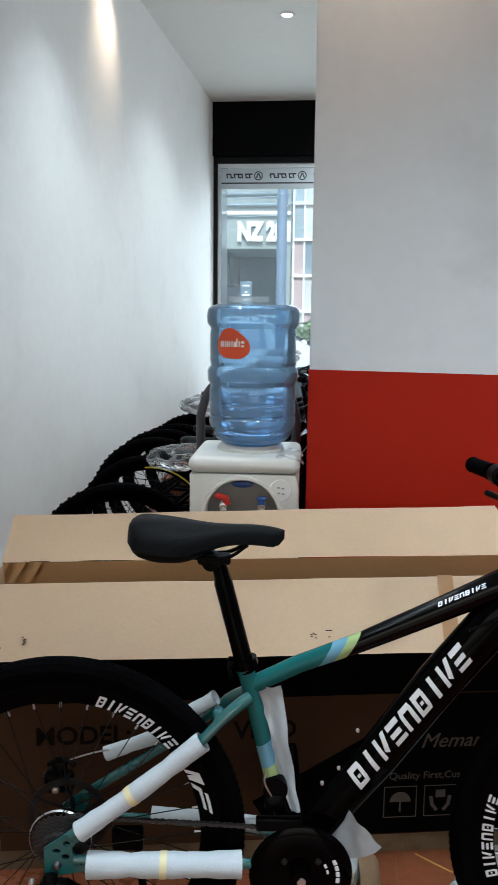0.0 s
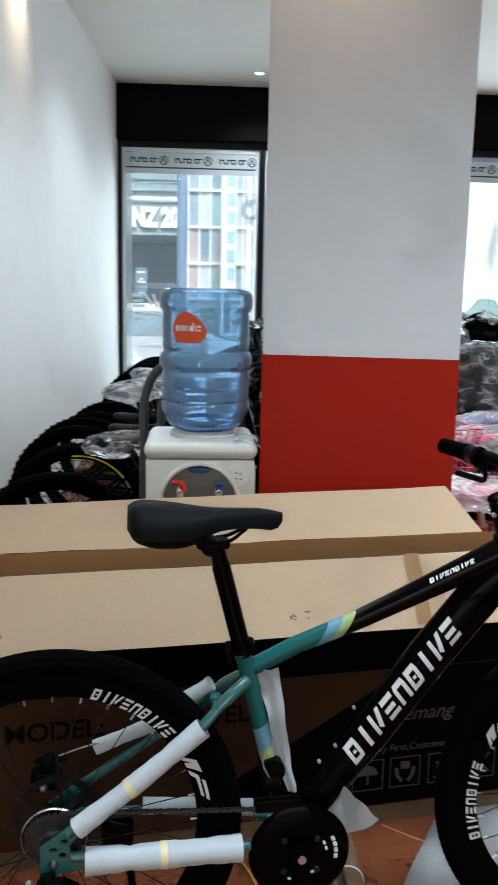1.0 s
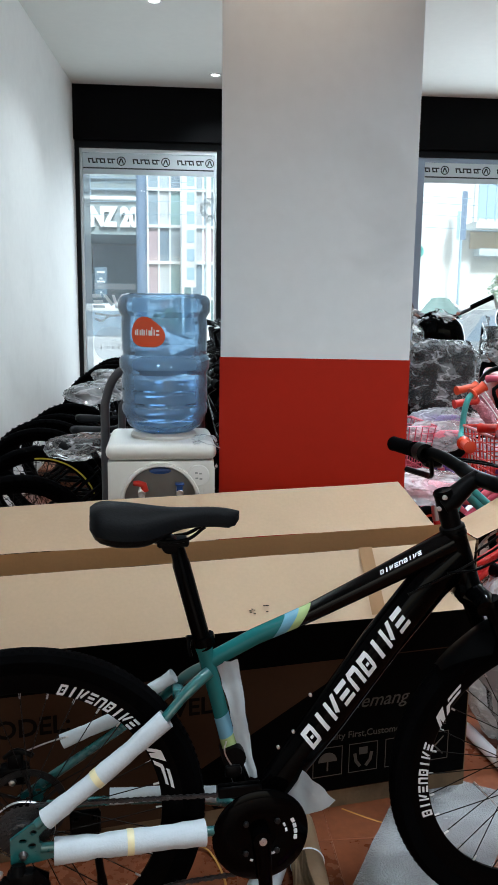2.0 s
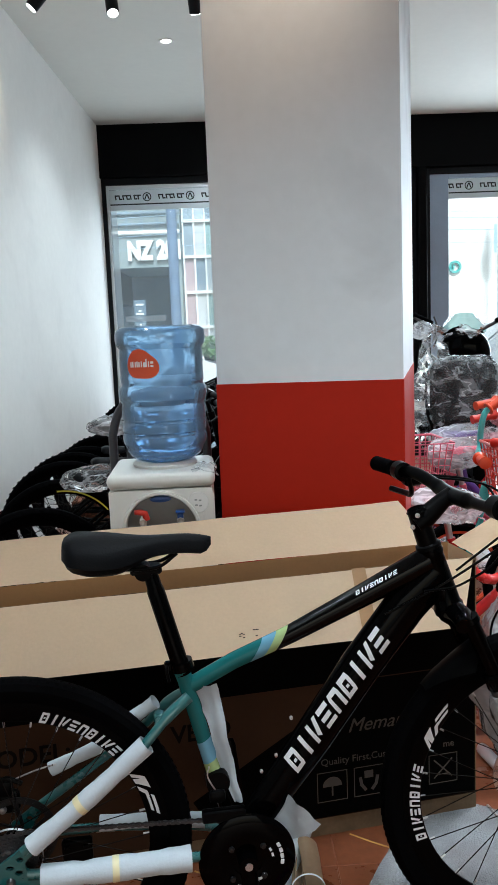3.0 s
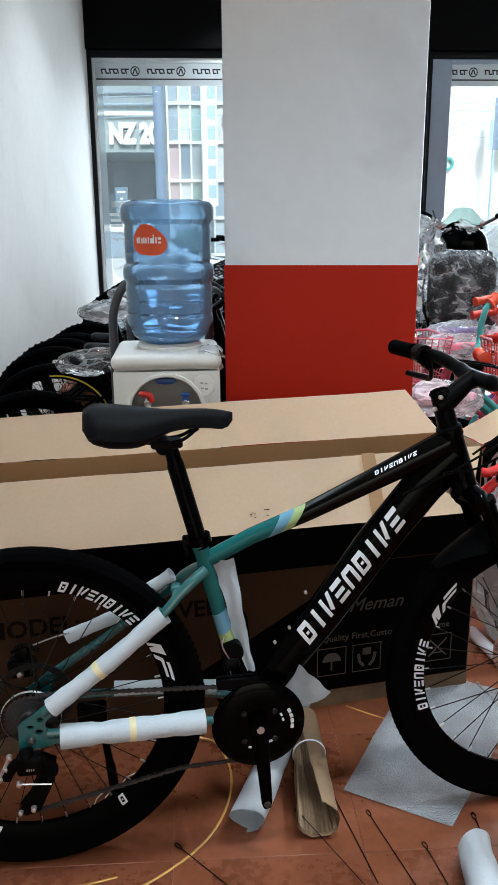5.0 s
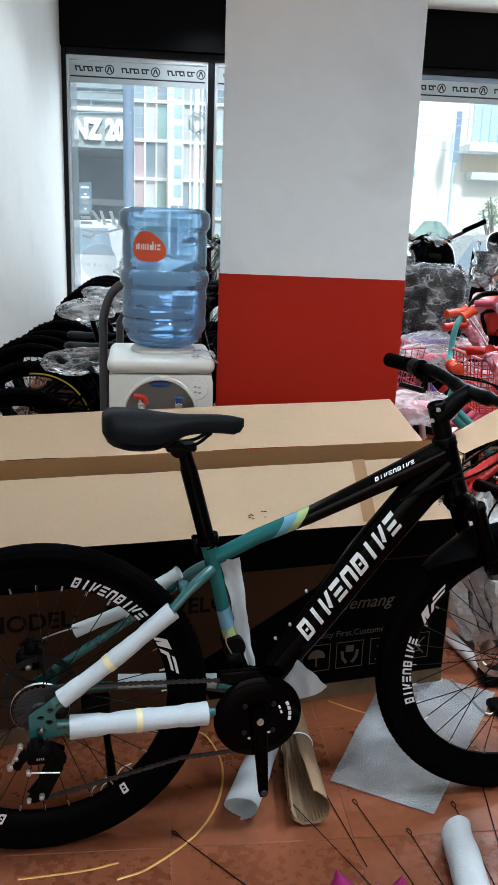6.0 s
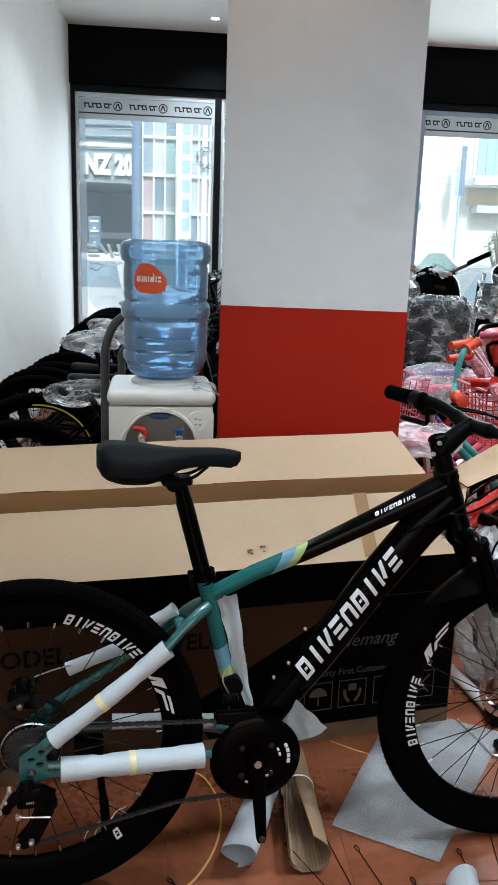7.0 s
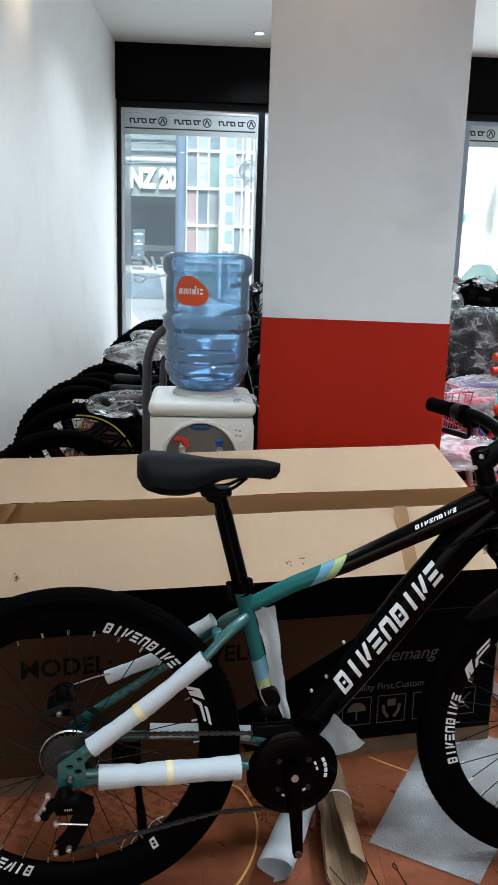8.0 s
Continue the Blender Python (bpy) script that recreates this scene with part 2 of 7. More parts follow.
def part(name, bm, mat, parent, label="", smooth=True, angle=40):
    ob = new(name, mesh_of(bm, name, mat, smooth, angle))
    ob.parent = parent
    return tagged(ob, label)


def solid(name, bm, mat, label, category, group="", kind="", m=None, smooth=True, angle=40):
    ob = new(name, mesh_of(bm, name, mat, smooth, angle))
    if m is not None:
        ob.matrix_world = m
    return tagged(ob, label, category, group, kind)


def thing(name, m, label, category, group=""):
    ob = new(name)
    ob.empty_display_size = 0.1
    ob.matrix_world = m
    return tagged(ob, label, category, group)


def B():
    return bmesh.new()


def box(bm, lo, hi, bevel=0.0, m=None, seg=1):
    r = bmesh.ops.create_cube(bm, size=1)
    c = [(a + b) / 2 for a, b in zip(lo, hi)]
    s = [abs(b - a) for a, b in zip(lo, hi)]
    vs = r["verts"]
    for v in vs:
        v.co = Vector((v.co.x * s[0] + c[0], v.co.y * s[1] + c[1], v.co.z * s[2] + c[2]))
    if bevel:
        es = list({e for v in vs for e in v.link_edges})
        r2 = bmesh.ops.bevel(bm, geom=es, offset=bevel, segments=seg, affect="EDGES", profile=0.5)
        vs = list({v for f in r2["faces"] for v in f.verts} | {v for v in vs if v.is_valid})
    if m is not None:
        for v in vs:
            v.co = m @ v.co
    return bm


def prism(bm, poly, z0, z1):
    """An upright block over a footprint of (x, y) corners."""
    lo = [bm.verts.new((x, y, z0)) for x, y in poly]
    hi = [bm.verts.new((x, y, z1)) for x, y in poly]
    k = len(poly)
    bm.faces.new(lo[::-1])
    bm.faces.new(hi)
    for i in range(k):
        bm.faces.new((lo[i], lo[(i + 1) % k], hi[(i + 1) % k], hi[i]))
    return bm


def smooth_path(pts, n=8):
    """Catmull-Rom through the points."""
    p = [Vector(q) for q in pts]
    p = [2 * p[0] - p[1]] + p + [2 * p[-1] - p[-2]]
    out = []
    for i in range(1, len(p) - 2):
        for k in range(n):
            t = k / n
            a, b, c, d = p[i - 1], p[i], p[i + 1], p[i + 2]
            out.append(0.5 * ((2 * b) + (c - a) * t + (2 * a - 5 * b + 4 * c - d) * t * t + (3 * b - a - 3 * c + d) * t ** 3))
    out.append(p[-2])
    return out


def tube(bm, pts, r, n=12, flat=1.0, caps=True, up=(0, 1, 0)):
    """A round or oval bar along the points; r is one radius or one a point; flat scales it along up."""
    pts = [Vector(p) for p in pts]
    rs = r if isinstance(r, (list, tuple)) else [r] * len(pts)
    up = Vector(up)
    rings = []
    side = None
    for i, p in enumerate(pts):
        d = (pts[min(i + 1, len(pts) - 1)] - pts[max(i - 1, 0)]).normalized()
        if side is None:
            ref = up if abs(d.dot(up)) < 0.95 else Vector((1, 0, 0.1))
            w = (ref - d * ref.dot(d)).normalized()
        else:
            w = (side - d * side.dot(d)).normalized()
        side = w
        s = d.cross(w)
        rings.append([bm.verts.new(p + (w * flat * math.cos(2 * math.pi * k / n) + s * math.sin(2 * math.pi * k / n)) * rs[i]) for k in range(n)])
    for a, b in zip(rings, rings[1:]):
        for k in range(n):
            bm.faces.new((a[k], a[(k + 1) % n], b[(k + 1) % n], b[k]))
    if caps:
        bm.faces.new(rings[0][::-1])
        bm.faces.new(rings[-1])
    return bm


def lathe(bm, profile, n=32, axis="Z", centre=(0, 0, 0), closed=False, start=0.0, turn=2 * math.pi):
    """Turns (radius, height) points round an axis."""
    c = Vector(centre)
    full = abs(turn - 2 * math.pi) < 1e-6
    rings = []
    for k in range(n if full else n + 1):
        a = start + turn * k / n
        ring = []
        for rad, h in profile:
            x, y = rad * math.cos(a), rad * math.sin(a)
            ring.append(bm.verts.new(c + Vector({"Z": (x, y, h), "Y": (x, h, y), "X": (h, x, y)}[axis])))
        rings.append(ring)
    m = len(profile)
    for k in range(len(rings) if full else len(rings) - 1):
        a, b = rings[k], rings[(k + 1) % len(rings)]
        for j in range(m if closed else m - 1):
            bm.faces.new((a[j], a[(j + 1) % m], b[(j + 1) % m], b[j]))
    return bm


def grid(bm, nx, ny, f):
    """A sheet: f(s, t) gives the place, s and t from 0 to 1."""
    vs = [[bm.verts.new(f(i / nx, j / ny)) for j in range(ny + 1)] for i in range(nx + 1)]
    for i in range(nx):
        for j in range(ny):
            bm.faces.new((vs[i][j], vs[i + 1][j], vs[i + 1][j + 1], vs[i][j + 1]))
    return bm


def wob(p, scale, amp, seed=0.0):
    q = Vector(p) * scale + Vector((seed, seed * 1.7, -seed))
    return Vector(noise.noise_vector(q)) * amp


def crumple(bm, scale, amp, seed=0.0):
    for v in bm.verts:
        v.co += wob(v.co, scale, amp, seed) + wob(v.co, scale * 2.7, amp * 0.45, seed + 5)
    return bm


def words(name, text, size, mat, parent, m, depth=0.0004, label="", bold=0.0, shear=0.0, mirror=False):
    """Lettering in the built-in font, centred, as a mesh."""
    cu = bpy.data.curves.new(name, "FONT")
    cu.body, cu.size, cu.extrude, cu.offset, cu.shear = text, size, depth, bold, shear
    cu.align_x, cu.align_y = "CENTER", "CENTER"
    cu.resolution_u = 3
    tmp = new(name + "_curve", cu)
    me = bpy.data.meshes.new_from_object(tmp.evaluated_get(bpy.context.evaluated_depsgraph_get()))
    bpy.data.objects.remove(tmp)
    bpy.data.curves.remove(cu)
    if mirror:
        me.transform(Matrix.Diagonal((-1, 1, 1, 1)))
    me.materials.clear()
    me.materials.append(mat)
    ob = new(name, me)
    ob.parent = parent
    ob.matrix_basis = m
    return tagged(ob, label)


def glyph_bars(bm, count, height, width, gap, place, thick=0.0006, slant=0.25):
    """A row of plain slanted blocks and bars; place(s, h) gives the point at s along and h up."""
    kinds = ([((0, 0), (0.27, 0), (0.27, 1), (0, 1)), ((0.27, 0.78), (0.96, 0.78), (0.88, 1), (0.27, 1)), ((0.27, 0), (0.88, 0), (0.96, 0.22), (0.27, 0.22)), ((0.70, 0.22), (0.96, 0.22), (0.96, 0.78), (0.70, 0.78)), ((0.38, 0.43), (0.62, 0.43), (0.62, 0.57), (0.38, 0.57))],
             [((0.34, 0), (0.64, 0), (0.64, 1), (0.34, 1))],
             [((0, 0), (0.27, 0), (0.27, 1), (0, 1)), ((0.36, 0.30), (0.62, 0.12), (1.02, 1), (0.72, 1))],
             [((0, 0), (1, 0), (1, 0.22), (0, 0.22)), ((0, 0.38), (0.86, 0.38), (0.86, 0.60), (0, 0.60)), ((0, 0.78), (1, 0.78), (1, 1), (0, 1))],
             [((0, 0), (0.26, 0), (0.26, 0.78), (0, 0.78)), ((0.72, 0), (1, 0), (1, 0.78), (0.72, 0.78)), ((0, 0.78), (1, 0.78), (0.9, 1), (0.1, 1))],
             [((0, 0), (0.10, 0), (0.27, 1), (0.17, 1)), ((0.16, 0), (0.28, 0), (0.46, 1), (0.22, 1)), ((0.36, 0), (0.48, 0), (0.66, 0.62), (0.52, 0.62)), ((0.56, 0.36), (1, 0.36), (1.04, 0.58), (0.60, 0.58)), ((0.62, 0.76), (1.08, 0.76), (1.12, 1), (0.66, 1))])
    order = (0, 1, 2, 3, 4, 0, 1, 2, 3) if count > 0 else (5,)
    count = abs(count)
    pitch = width + gap
    for k in range(count):
        s0 = (k - count / 2) * pitch
        for quad in kinds[order[k % 9]]:
            nu, nv = 2 if width < 0.05 else 6, 4
            rows = []
            for i in range(nu + 1):
                u, col = i / nu, []
                for j in range(nv + 1):
                    v = j / nv
                    a, b = [(quad[0][k] * (1 - u) + quad[1][k] * u) * (1 - v) + (quad[3][k] * (1 - u) + quad[2][k] * u) * v for k in (0, 1)]
                    q, nrm = place(s0 + a * width + (b - 0.5) * slant * height, (b - 0.5) * height)
                    col.append(bm.verts.new(q + nrm * thick))
                rows.append(col)
            for i in range(nu):
                for j in range(nv):
                    bm.faces.new((rows[i][j], rows[i + 1][j], rows[i + 1][j + 1], rows[i][j + 1]))
    return bm

# ---- materials ----
M = {}
M["wall"] = material("white_wall_paint", (0.790, 0.795, 0.765), 0.7, vary=0.05, scale=1.3, fine=18, bump=0.03, stain=(2.4, 0.10))
M["ceiling"] = material("ceiling_paint", (0.72, 0.73, 0.675), 0.8, vary=0.04, scale=1.0, fine=15, bump=0.02)
M["column_white"] = material("column_white_paint", (0.705, 0.762, 0.800), 0.55, vary=0.05, scale=1.6, fine=25, bump=0.04, stain=(2.1, 0.42))
M["column_red"] = material("red_panel_paint", (0.375, 0.0150, 0.0050), 0.5, vary=0.08, scale=2.0, fine=30, bump=0.03)
M["black_beam"] = material("black_beam_paint", (0.0022, 0.0022, 0.0025), 0.5, vary=0.2, scale=3, fine=40, bump=0.02)
M["frame_black"] = material("black_aluminium", (0.015, 0.016, 0.018), 0.35, 0.3, vary=0.2, bump=0.01)
M["frame_alu"] = material("silver_aluminium", (0.74, 0.78, 0.80), 0.4, 0.2, vary=0.06, bump=0.01)
M["stile"] = material("grey_blue_aluminium", (0.34, 0.42, 0.54), 0.4, 0.3, vary=0.06, bump=0.01)
# pale haze mixed into the glass for the bloom of the bright street
M["pane"] = glass("hazy_window_glass", (0.93, 0.97, 0.98), haze=0.13)
M["strip"] = vinyl("white_window_strip", (0.80, 0.83, 0.84), 0.55)
M["vinyl"] = vinyl("white_vinyl_sticker", (0.96, 0.97, 0.97), 0.92)
M["frost"] = glass("frosted_sticker_film", (1.0, 1.0, 1.0), 0.3, 0.35)
M["grey_ink"] = material("grey_sticker_print", (0.30, 0.31, 0.32), 0.6, bump=0.0)
M["strip_ink"] = material("black_strip_print", (0.03, 0.03, 0.03), 0.6, bump=0.0)
M["tile"] = material("terracotta_tile", (0.158, 0.047, 0.021), 0.30, vary=0.30, scale=2.2, fine=50, bump=0.10, rnd=0.06, tint=(0.240, 0.078, 0.035), stain=(3.0, 0.30))
M["grout"] = material("tile_grout", (0.175, 0.062, 0.031), 0.9, vary=0.25, scale=8, fine=90, bump=0.2)
M["kraft"] = material("kraft_cardboard", (0.625, 0.470, 0.312), 0.75, vary=0.07, scale=3, fine=120, bump=0.06, stain=(5.0, 0.10))
# same kraft, with the warm bounce inside the carton put into its colour
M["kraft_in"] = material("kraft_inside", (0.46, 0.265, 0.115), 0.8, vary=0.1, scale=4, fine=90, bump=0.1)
# stained brown card; on the carton's front its darkness is painted shade
M["kraft_dark"] = material("worn_shaded_card", (0.25, 0.17, 0.10), 0.85, vary=0.2, scale=9, fine=90, bump=0.2, stain=(12, 0.5))
M["kraft_mid"] = material("brown_card", (0.42, 0.285, 0.17), 0.8, vary=0.14, scale=9, fine=90, bump=0.12, stain=(8, 0.25))
M["kraft_tape"] = material("brown_paper_tape", (0.43, 0.265, 0.140), 0.85, vary=0.08, bump=0.02)
M["ink_dark_brown"] = material("dark_brown_carton_print", (0.042, 0.0205, 0.0105), 0.65, vary=0.15, scale=5, fine=90, bump=0.03)
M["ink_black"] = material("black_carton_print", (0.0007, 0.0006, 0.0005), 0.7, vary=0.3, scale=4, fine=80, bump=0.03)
M["ink_brown"] = material("dark_carton_lettering", (0.006, 0.0045, 0.0035), 0.75, bump=0.0)
M["ink_white"] = material("pale_carton_lettering", (0.060, 0.047, 0.038), 0.7, bump=0.0)
M["teal"] = material("teal_gloss_paint", (0.014, 0.098, 0.100), 0.28, vary=0.06, bump=0.0, coat=0.7, rough_vary=0.05)
M["black_gloss"] = material("black_gloss_paint", (0.0007, 0.0007, 0.0008), 0.07, vary=0.1, bump=0.0, coat=0.8, rough_vary=0.05)
TEAL, BLUE, LIME, BLK = (0.014, 0.098, 0.100), (0.12, 0.27, 0.37), (0.29, 0.38, 0.17), (0.0007, 0.0007, 0.0008)
M["paint_top"] = banded("top_tube_paint", [(-0.45, TEAL), (-0.260, BLUE), (-0.238, LIME), (-0.221, BLK)], 0, -0.587)
M["paint_seat"] = banded("seat_tube_paint", [(0.2, BLK), (0.400, LIME), (0.450, BLUE), (0.500, TEAL)], 2, -0.5)
M["black_satin"] = material("black_satin_metal", (0.0012, 0.0012, 0.0014), 0.38, 0.0, vary=0.15, bump=0.01)
M["rubber"] = material("black_rubber", (0.0013, 0.0013, 0.0015), 0.75, vary=0.2, scale=14, fine=150, bump=0.12)
M["rim_black"] = material("black_rim", (0.0009, 0.0009, 0.0010), 0.4, vary=0.15, bump=0.01)
M["saddle"] = material("black_saddle_vinyl", (0.0028, 0.0032, 0.0040), 0.55, vary=0.12, scale=20, fine=220, bump=0.12)
M["steel"] = material("bright_steel", (0.55, 0.55, 0.56), 0.3, 0.9, vary=0.1, bump=0.02)
M["dark_steel"] = material("dark_steel", (0.10, 0.10, 0.105), 0.4, 0.85, vary=0.2, scale=30, bump=0.05)
M["sprocket"] = material("oiled_dark_sprocket", (0.009, 0.009, 0.010), 0.45, 0.5, vary=0.2, scale=30, bump=0.04)
M["worn_steel"] = material("worn_grey_steel", (0.045, 0.045, 0.048), 0.38, 0.6, vary=0.25, scale=40, bump=0.04)
M["spoke_dark"] = material("dark_spoke_steel", (0.008, 0.007, 0.0065), 0.4, 0.3, vary=0.2, bump=0.0)
M["decal"] = material("white_decal", (0.66, 0.69, 0.73), 0.4, vary=0.03, bump=0.0)
M["foam"] = material("white_foam_sleeve", (0.46, 0.52, 0.57), 0.75, vary=0.06, scale=18, fine=160, bump=0.15)
M["foam_white"] = material("white_packing_foam", (0.66, 0.70, 0.73), 0.7, vary=0.05, scale=14, fine=150, bump=0.12)
M["tape"] = material("yellowed_tape", (0.66, 0.60, 0.36), 0.35, vary=0.1, bump=0.02)
M["paper"] = material("white_wrapping_paper", (0.56, 0.60, 0.63), 0.8, vary=0.06, scale=9, fine=80, bump=0.1)
M["disp"] = material("white_dispenser_plastic", (0.66, 0.66, 0.62), 0.35, vary=0.04, bump=0.01)
M["disp_grey"] = material("grey_dispenser_recess", (0.28, 0.29, 0.29), 0.5, vary=0.08, bump=0.02)
M["blue_plastic"] = material("blue_tap_plastic", (0.02, 0.08, 0.30), 0.35, bump=0.0)
M["red_plastic"] = material("red_plastic", (0.48, 0.022, 0.012), 0.35, vary=0.08, bump=0.01)
M["orange"] = material("orange_red_sticker", (0.60, 0.075, 0.02), 0.4, vary=0.03, bump=0.0)
M["white_ink"] = material("white_sticker_print", (0.75, 0.75, 0.74), 0.45, bump=0.0)
M["trolley"] = material("dark_grey_tube_paint", (0.045, 0.045, 0.05), 0.45, vary=0.15, bump=0.02)
M["parcel"] = material("green_printed_packaging", (0.25, 0.42, 0.06), 0.45, vary=0.3, scale=12, bump=0.0)
M["strap"] = material("yellow_packing_strap", (0.50, 0.27, 0.07), 0.4, vary=0.1, bump=0.03)
M["bubble"] = film("bubble_wrap", 0.58, (0.84, 0.88, 0.92), 0.16, 8, 0.30, 0.16, 120.0, ior=1.6)
M["bubble_floor"] = bubbles("flat_bubble_wrap")
M["wrap"] = cling("clear_plastic_wrap", 0.13, 0.60, (1.0, 1.0, 1.9), 8.5, 0.030)
M["bag"] = cling("thin_plastic_bag", 0.06, 0.75, (1.0, 2.5, 4.5), 3.4, 0.035)
M["white_bag"] = cling("milky_plastic_bag", 0.20, 0.80, (1.2, 2.2, 3.6), 3.6, 0.05)
M["pink_bag"] = film("pink_plastic_sleeve", 0.55, (0.86, 0.42, 0.50), 0.14, 24, 0.4, 0.4)
M["pink"] = material("pink_plastic", (0.62, 0.10, 0.16), 0.35, vary=0.08, bump=0.01)
M["magenta"] = material("magenta_gloss_plastic", (0.42, 0.03, 0.22), 0.2, vary=0.1, bump=0.0)
M["pale_pink"] = material("pale_pink_vinyl", (0.66, 0.30, 0.36), 0.5, vary=0.1, bump=0.03)
M["purple"] = material("purple_plastic", (0.09, 0.035, 0.21), 0.4, vary=0.1, bump=0.01)
M["red_gloss"] = material("red_gloss_paint", (0.50, 0.02, 0.02), 0.25, vary=0.06, bump=0.0, coat=0.6)
M["turquoise"] = material("turquoise_paint", (0.05, 0.32, 0.30), 0.3, vary=0.06, bump=0.0, coat=0.5)
M["yellow"] = material("acid_yellow_paint", (0.60, 0.58, 0.05), 0.35, bump=0.0)
M["white_plastic"] = material("white_plastic", (0.70, 0.70, 0.68), 0.4, vary=0.05, bump=0.01)
M["lamp_glow"] = bpy.data.materials.new("lamp_glow")
M["lamp_glow"].use_nodes = True
_b = M["lamp_glow"].node_tree.nodes["Principled BSDF"]
_b.inputs["Emission Color"].default_value = (1, 0.96, 0.88, 1)
_b.inputs["Emission Strength"].default_value = 9.0

for _k, _s in (("black_gloss", 0.035), ("paint_top", 0.10), ("paint_seat", 0.2), ("black_satin", 0.05), ("rubber", 0.010), ("rim_black", 0.025), ("saddle", 0.07), ("spoke_dark", 0.1), ("ink_black", 0.03), ("black_beam", 0.05), ("frame_black", 0.08), ("column_red", 0.15), ("ink_dark_brown", 0.1), ("ink_brown", 0.05), ("kraft_tape", 0.1)):
    _n = M[_k].node_tree.nodes["Principled BSDF"]
    _n.inputs["Specular IOR Level"].default_value = _s
    _n.inputs["Coat Weight"].default_value = min(_n.inputs["Coat Weight"].default_value, 0.02)

# ---- the shop's shell ----
def wall_x(y):
    """The left-hand wall runs slightly askew."""
    return -1.084 - 0.045 * (FRONT - y)


BACK = -3.2
RIGHT = 5.2
solid("wall_west", prism(B(), [(wall_x(BACK) - 0.15, BACK), (wall_x(BACK), BACK), (wall_x(FRONT), FRONT), (wall_x(FRONT) - 0.15, FRONT)], 0, CEIL),
      M["wall"], "white painted plaster shop wall with faint scuffs", "wall", kind="structure")
solid("wall_east", prism(B(), [(RIGHT, BACK), (RIGHT + 0.15, BACK), (RIGHT + 0.15, FRONT), (RIGHT, FRONT)], 0, CEIL),
      M["wall"], "plain white painted shop wall", "wall", kind="structure")
for x0, x1, z0 in ((wall_x(BACK) - 0.15, -0.95, 0), (2.15, RIGHT + 0.15, 0), (-0.95, 2.15, 2.45)):
    solid("wall_south", prism(B(), [(x0, BACK - 0.15), (x1, BACK - 0.15), (x1, BACK), (x0, BACK)], z0, CEIL),
          M["wall"], "plain white wall round a wide assumed rear entrance", "wall", kind="structure")
solid("ceiling", prism(B(), [(-1.9, BACK - 0.15), (RIGHT + 0.15, BACK - 0.15), (RIGHT + 0.15, FRONT + 0.3), (-1.9, FRONT + 0.3)], CEIL, CEIL + 0.15),
      M["ceiling"], "flat white painted ceiling with recessed spots", "ceiling", kind="structure")
# black fascia beam above the glazing
solid("beam", box(B(), (-1.3, FRONT - 0.06, 2.80), (RIGHT + 0.1, FRONT + 0.22, CEIL), 0.004),
      M["black_beam"], "matt black fascia beam over the shop windows", "beam", kind="structure")

# the column between the windows, white above and red below
cl, cr = Vector((0.0, 2.65)), Vector((0.552, 2.545))
deep = Vector((math.sin(radians(15.0)), math.cos(radians(15.0)))) * 1.03
foot = [cl, cr, cr + deep, cl + deep]
SPLIT = 1.153
column = thing("column", Matrix(), "square pillar painted white above and red below", "column")
column["kind"] = "structure"
bm = prism(B(), [tuple(p) for p in foot], SPLIT, CEIL)
bmesh.ops.bevel(bm, geom=[e for e in bm.edges if abs(e.verts[0].co.z - e.verts[1].co.z) > 0.5], offset=0.004, segments=2, affect="EDGES")
part("shaft", bm, M["column_white"], column, "white painted plaster shaft with grey smudges")
mid = sum(foot, Vector((0, 0))) / 4
bm = prism(B(), [tuple(p + (p - mid).normalized() * 0.004) for p in foot], 0.0, SPLIT)
bmesh.ops.bevel(bm, geom=[e for e in bm.edges if abs(e.verts[0].co.z - e.verts[1].co.z) > 0.5], offset=0.003, segments=2, affect="EDGES")
part("red_panel", bm, M["column_red"], column, "satin red painted lower panel")


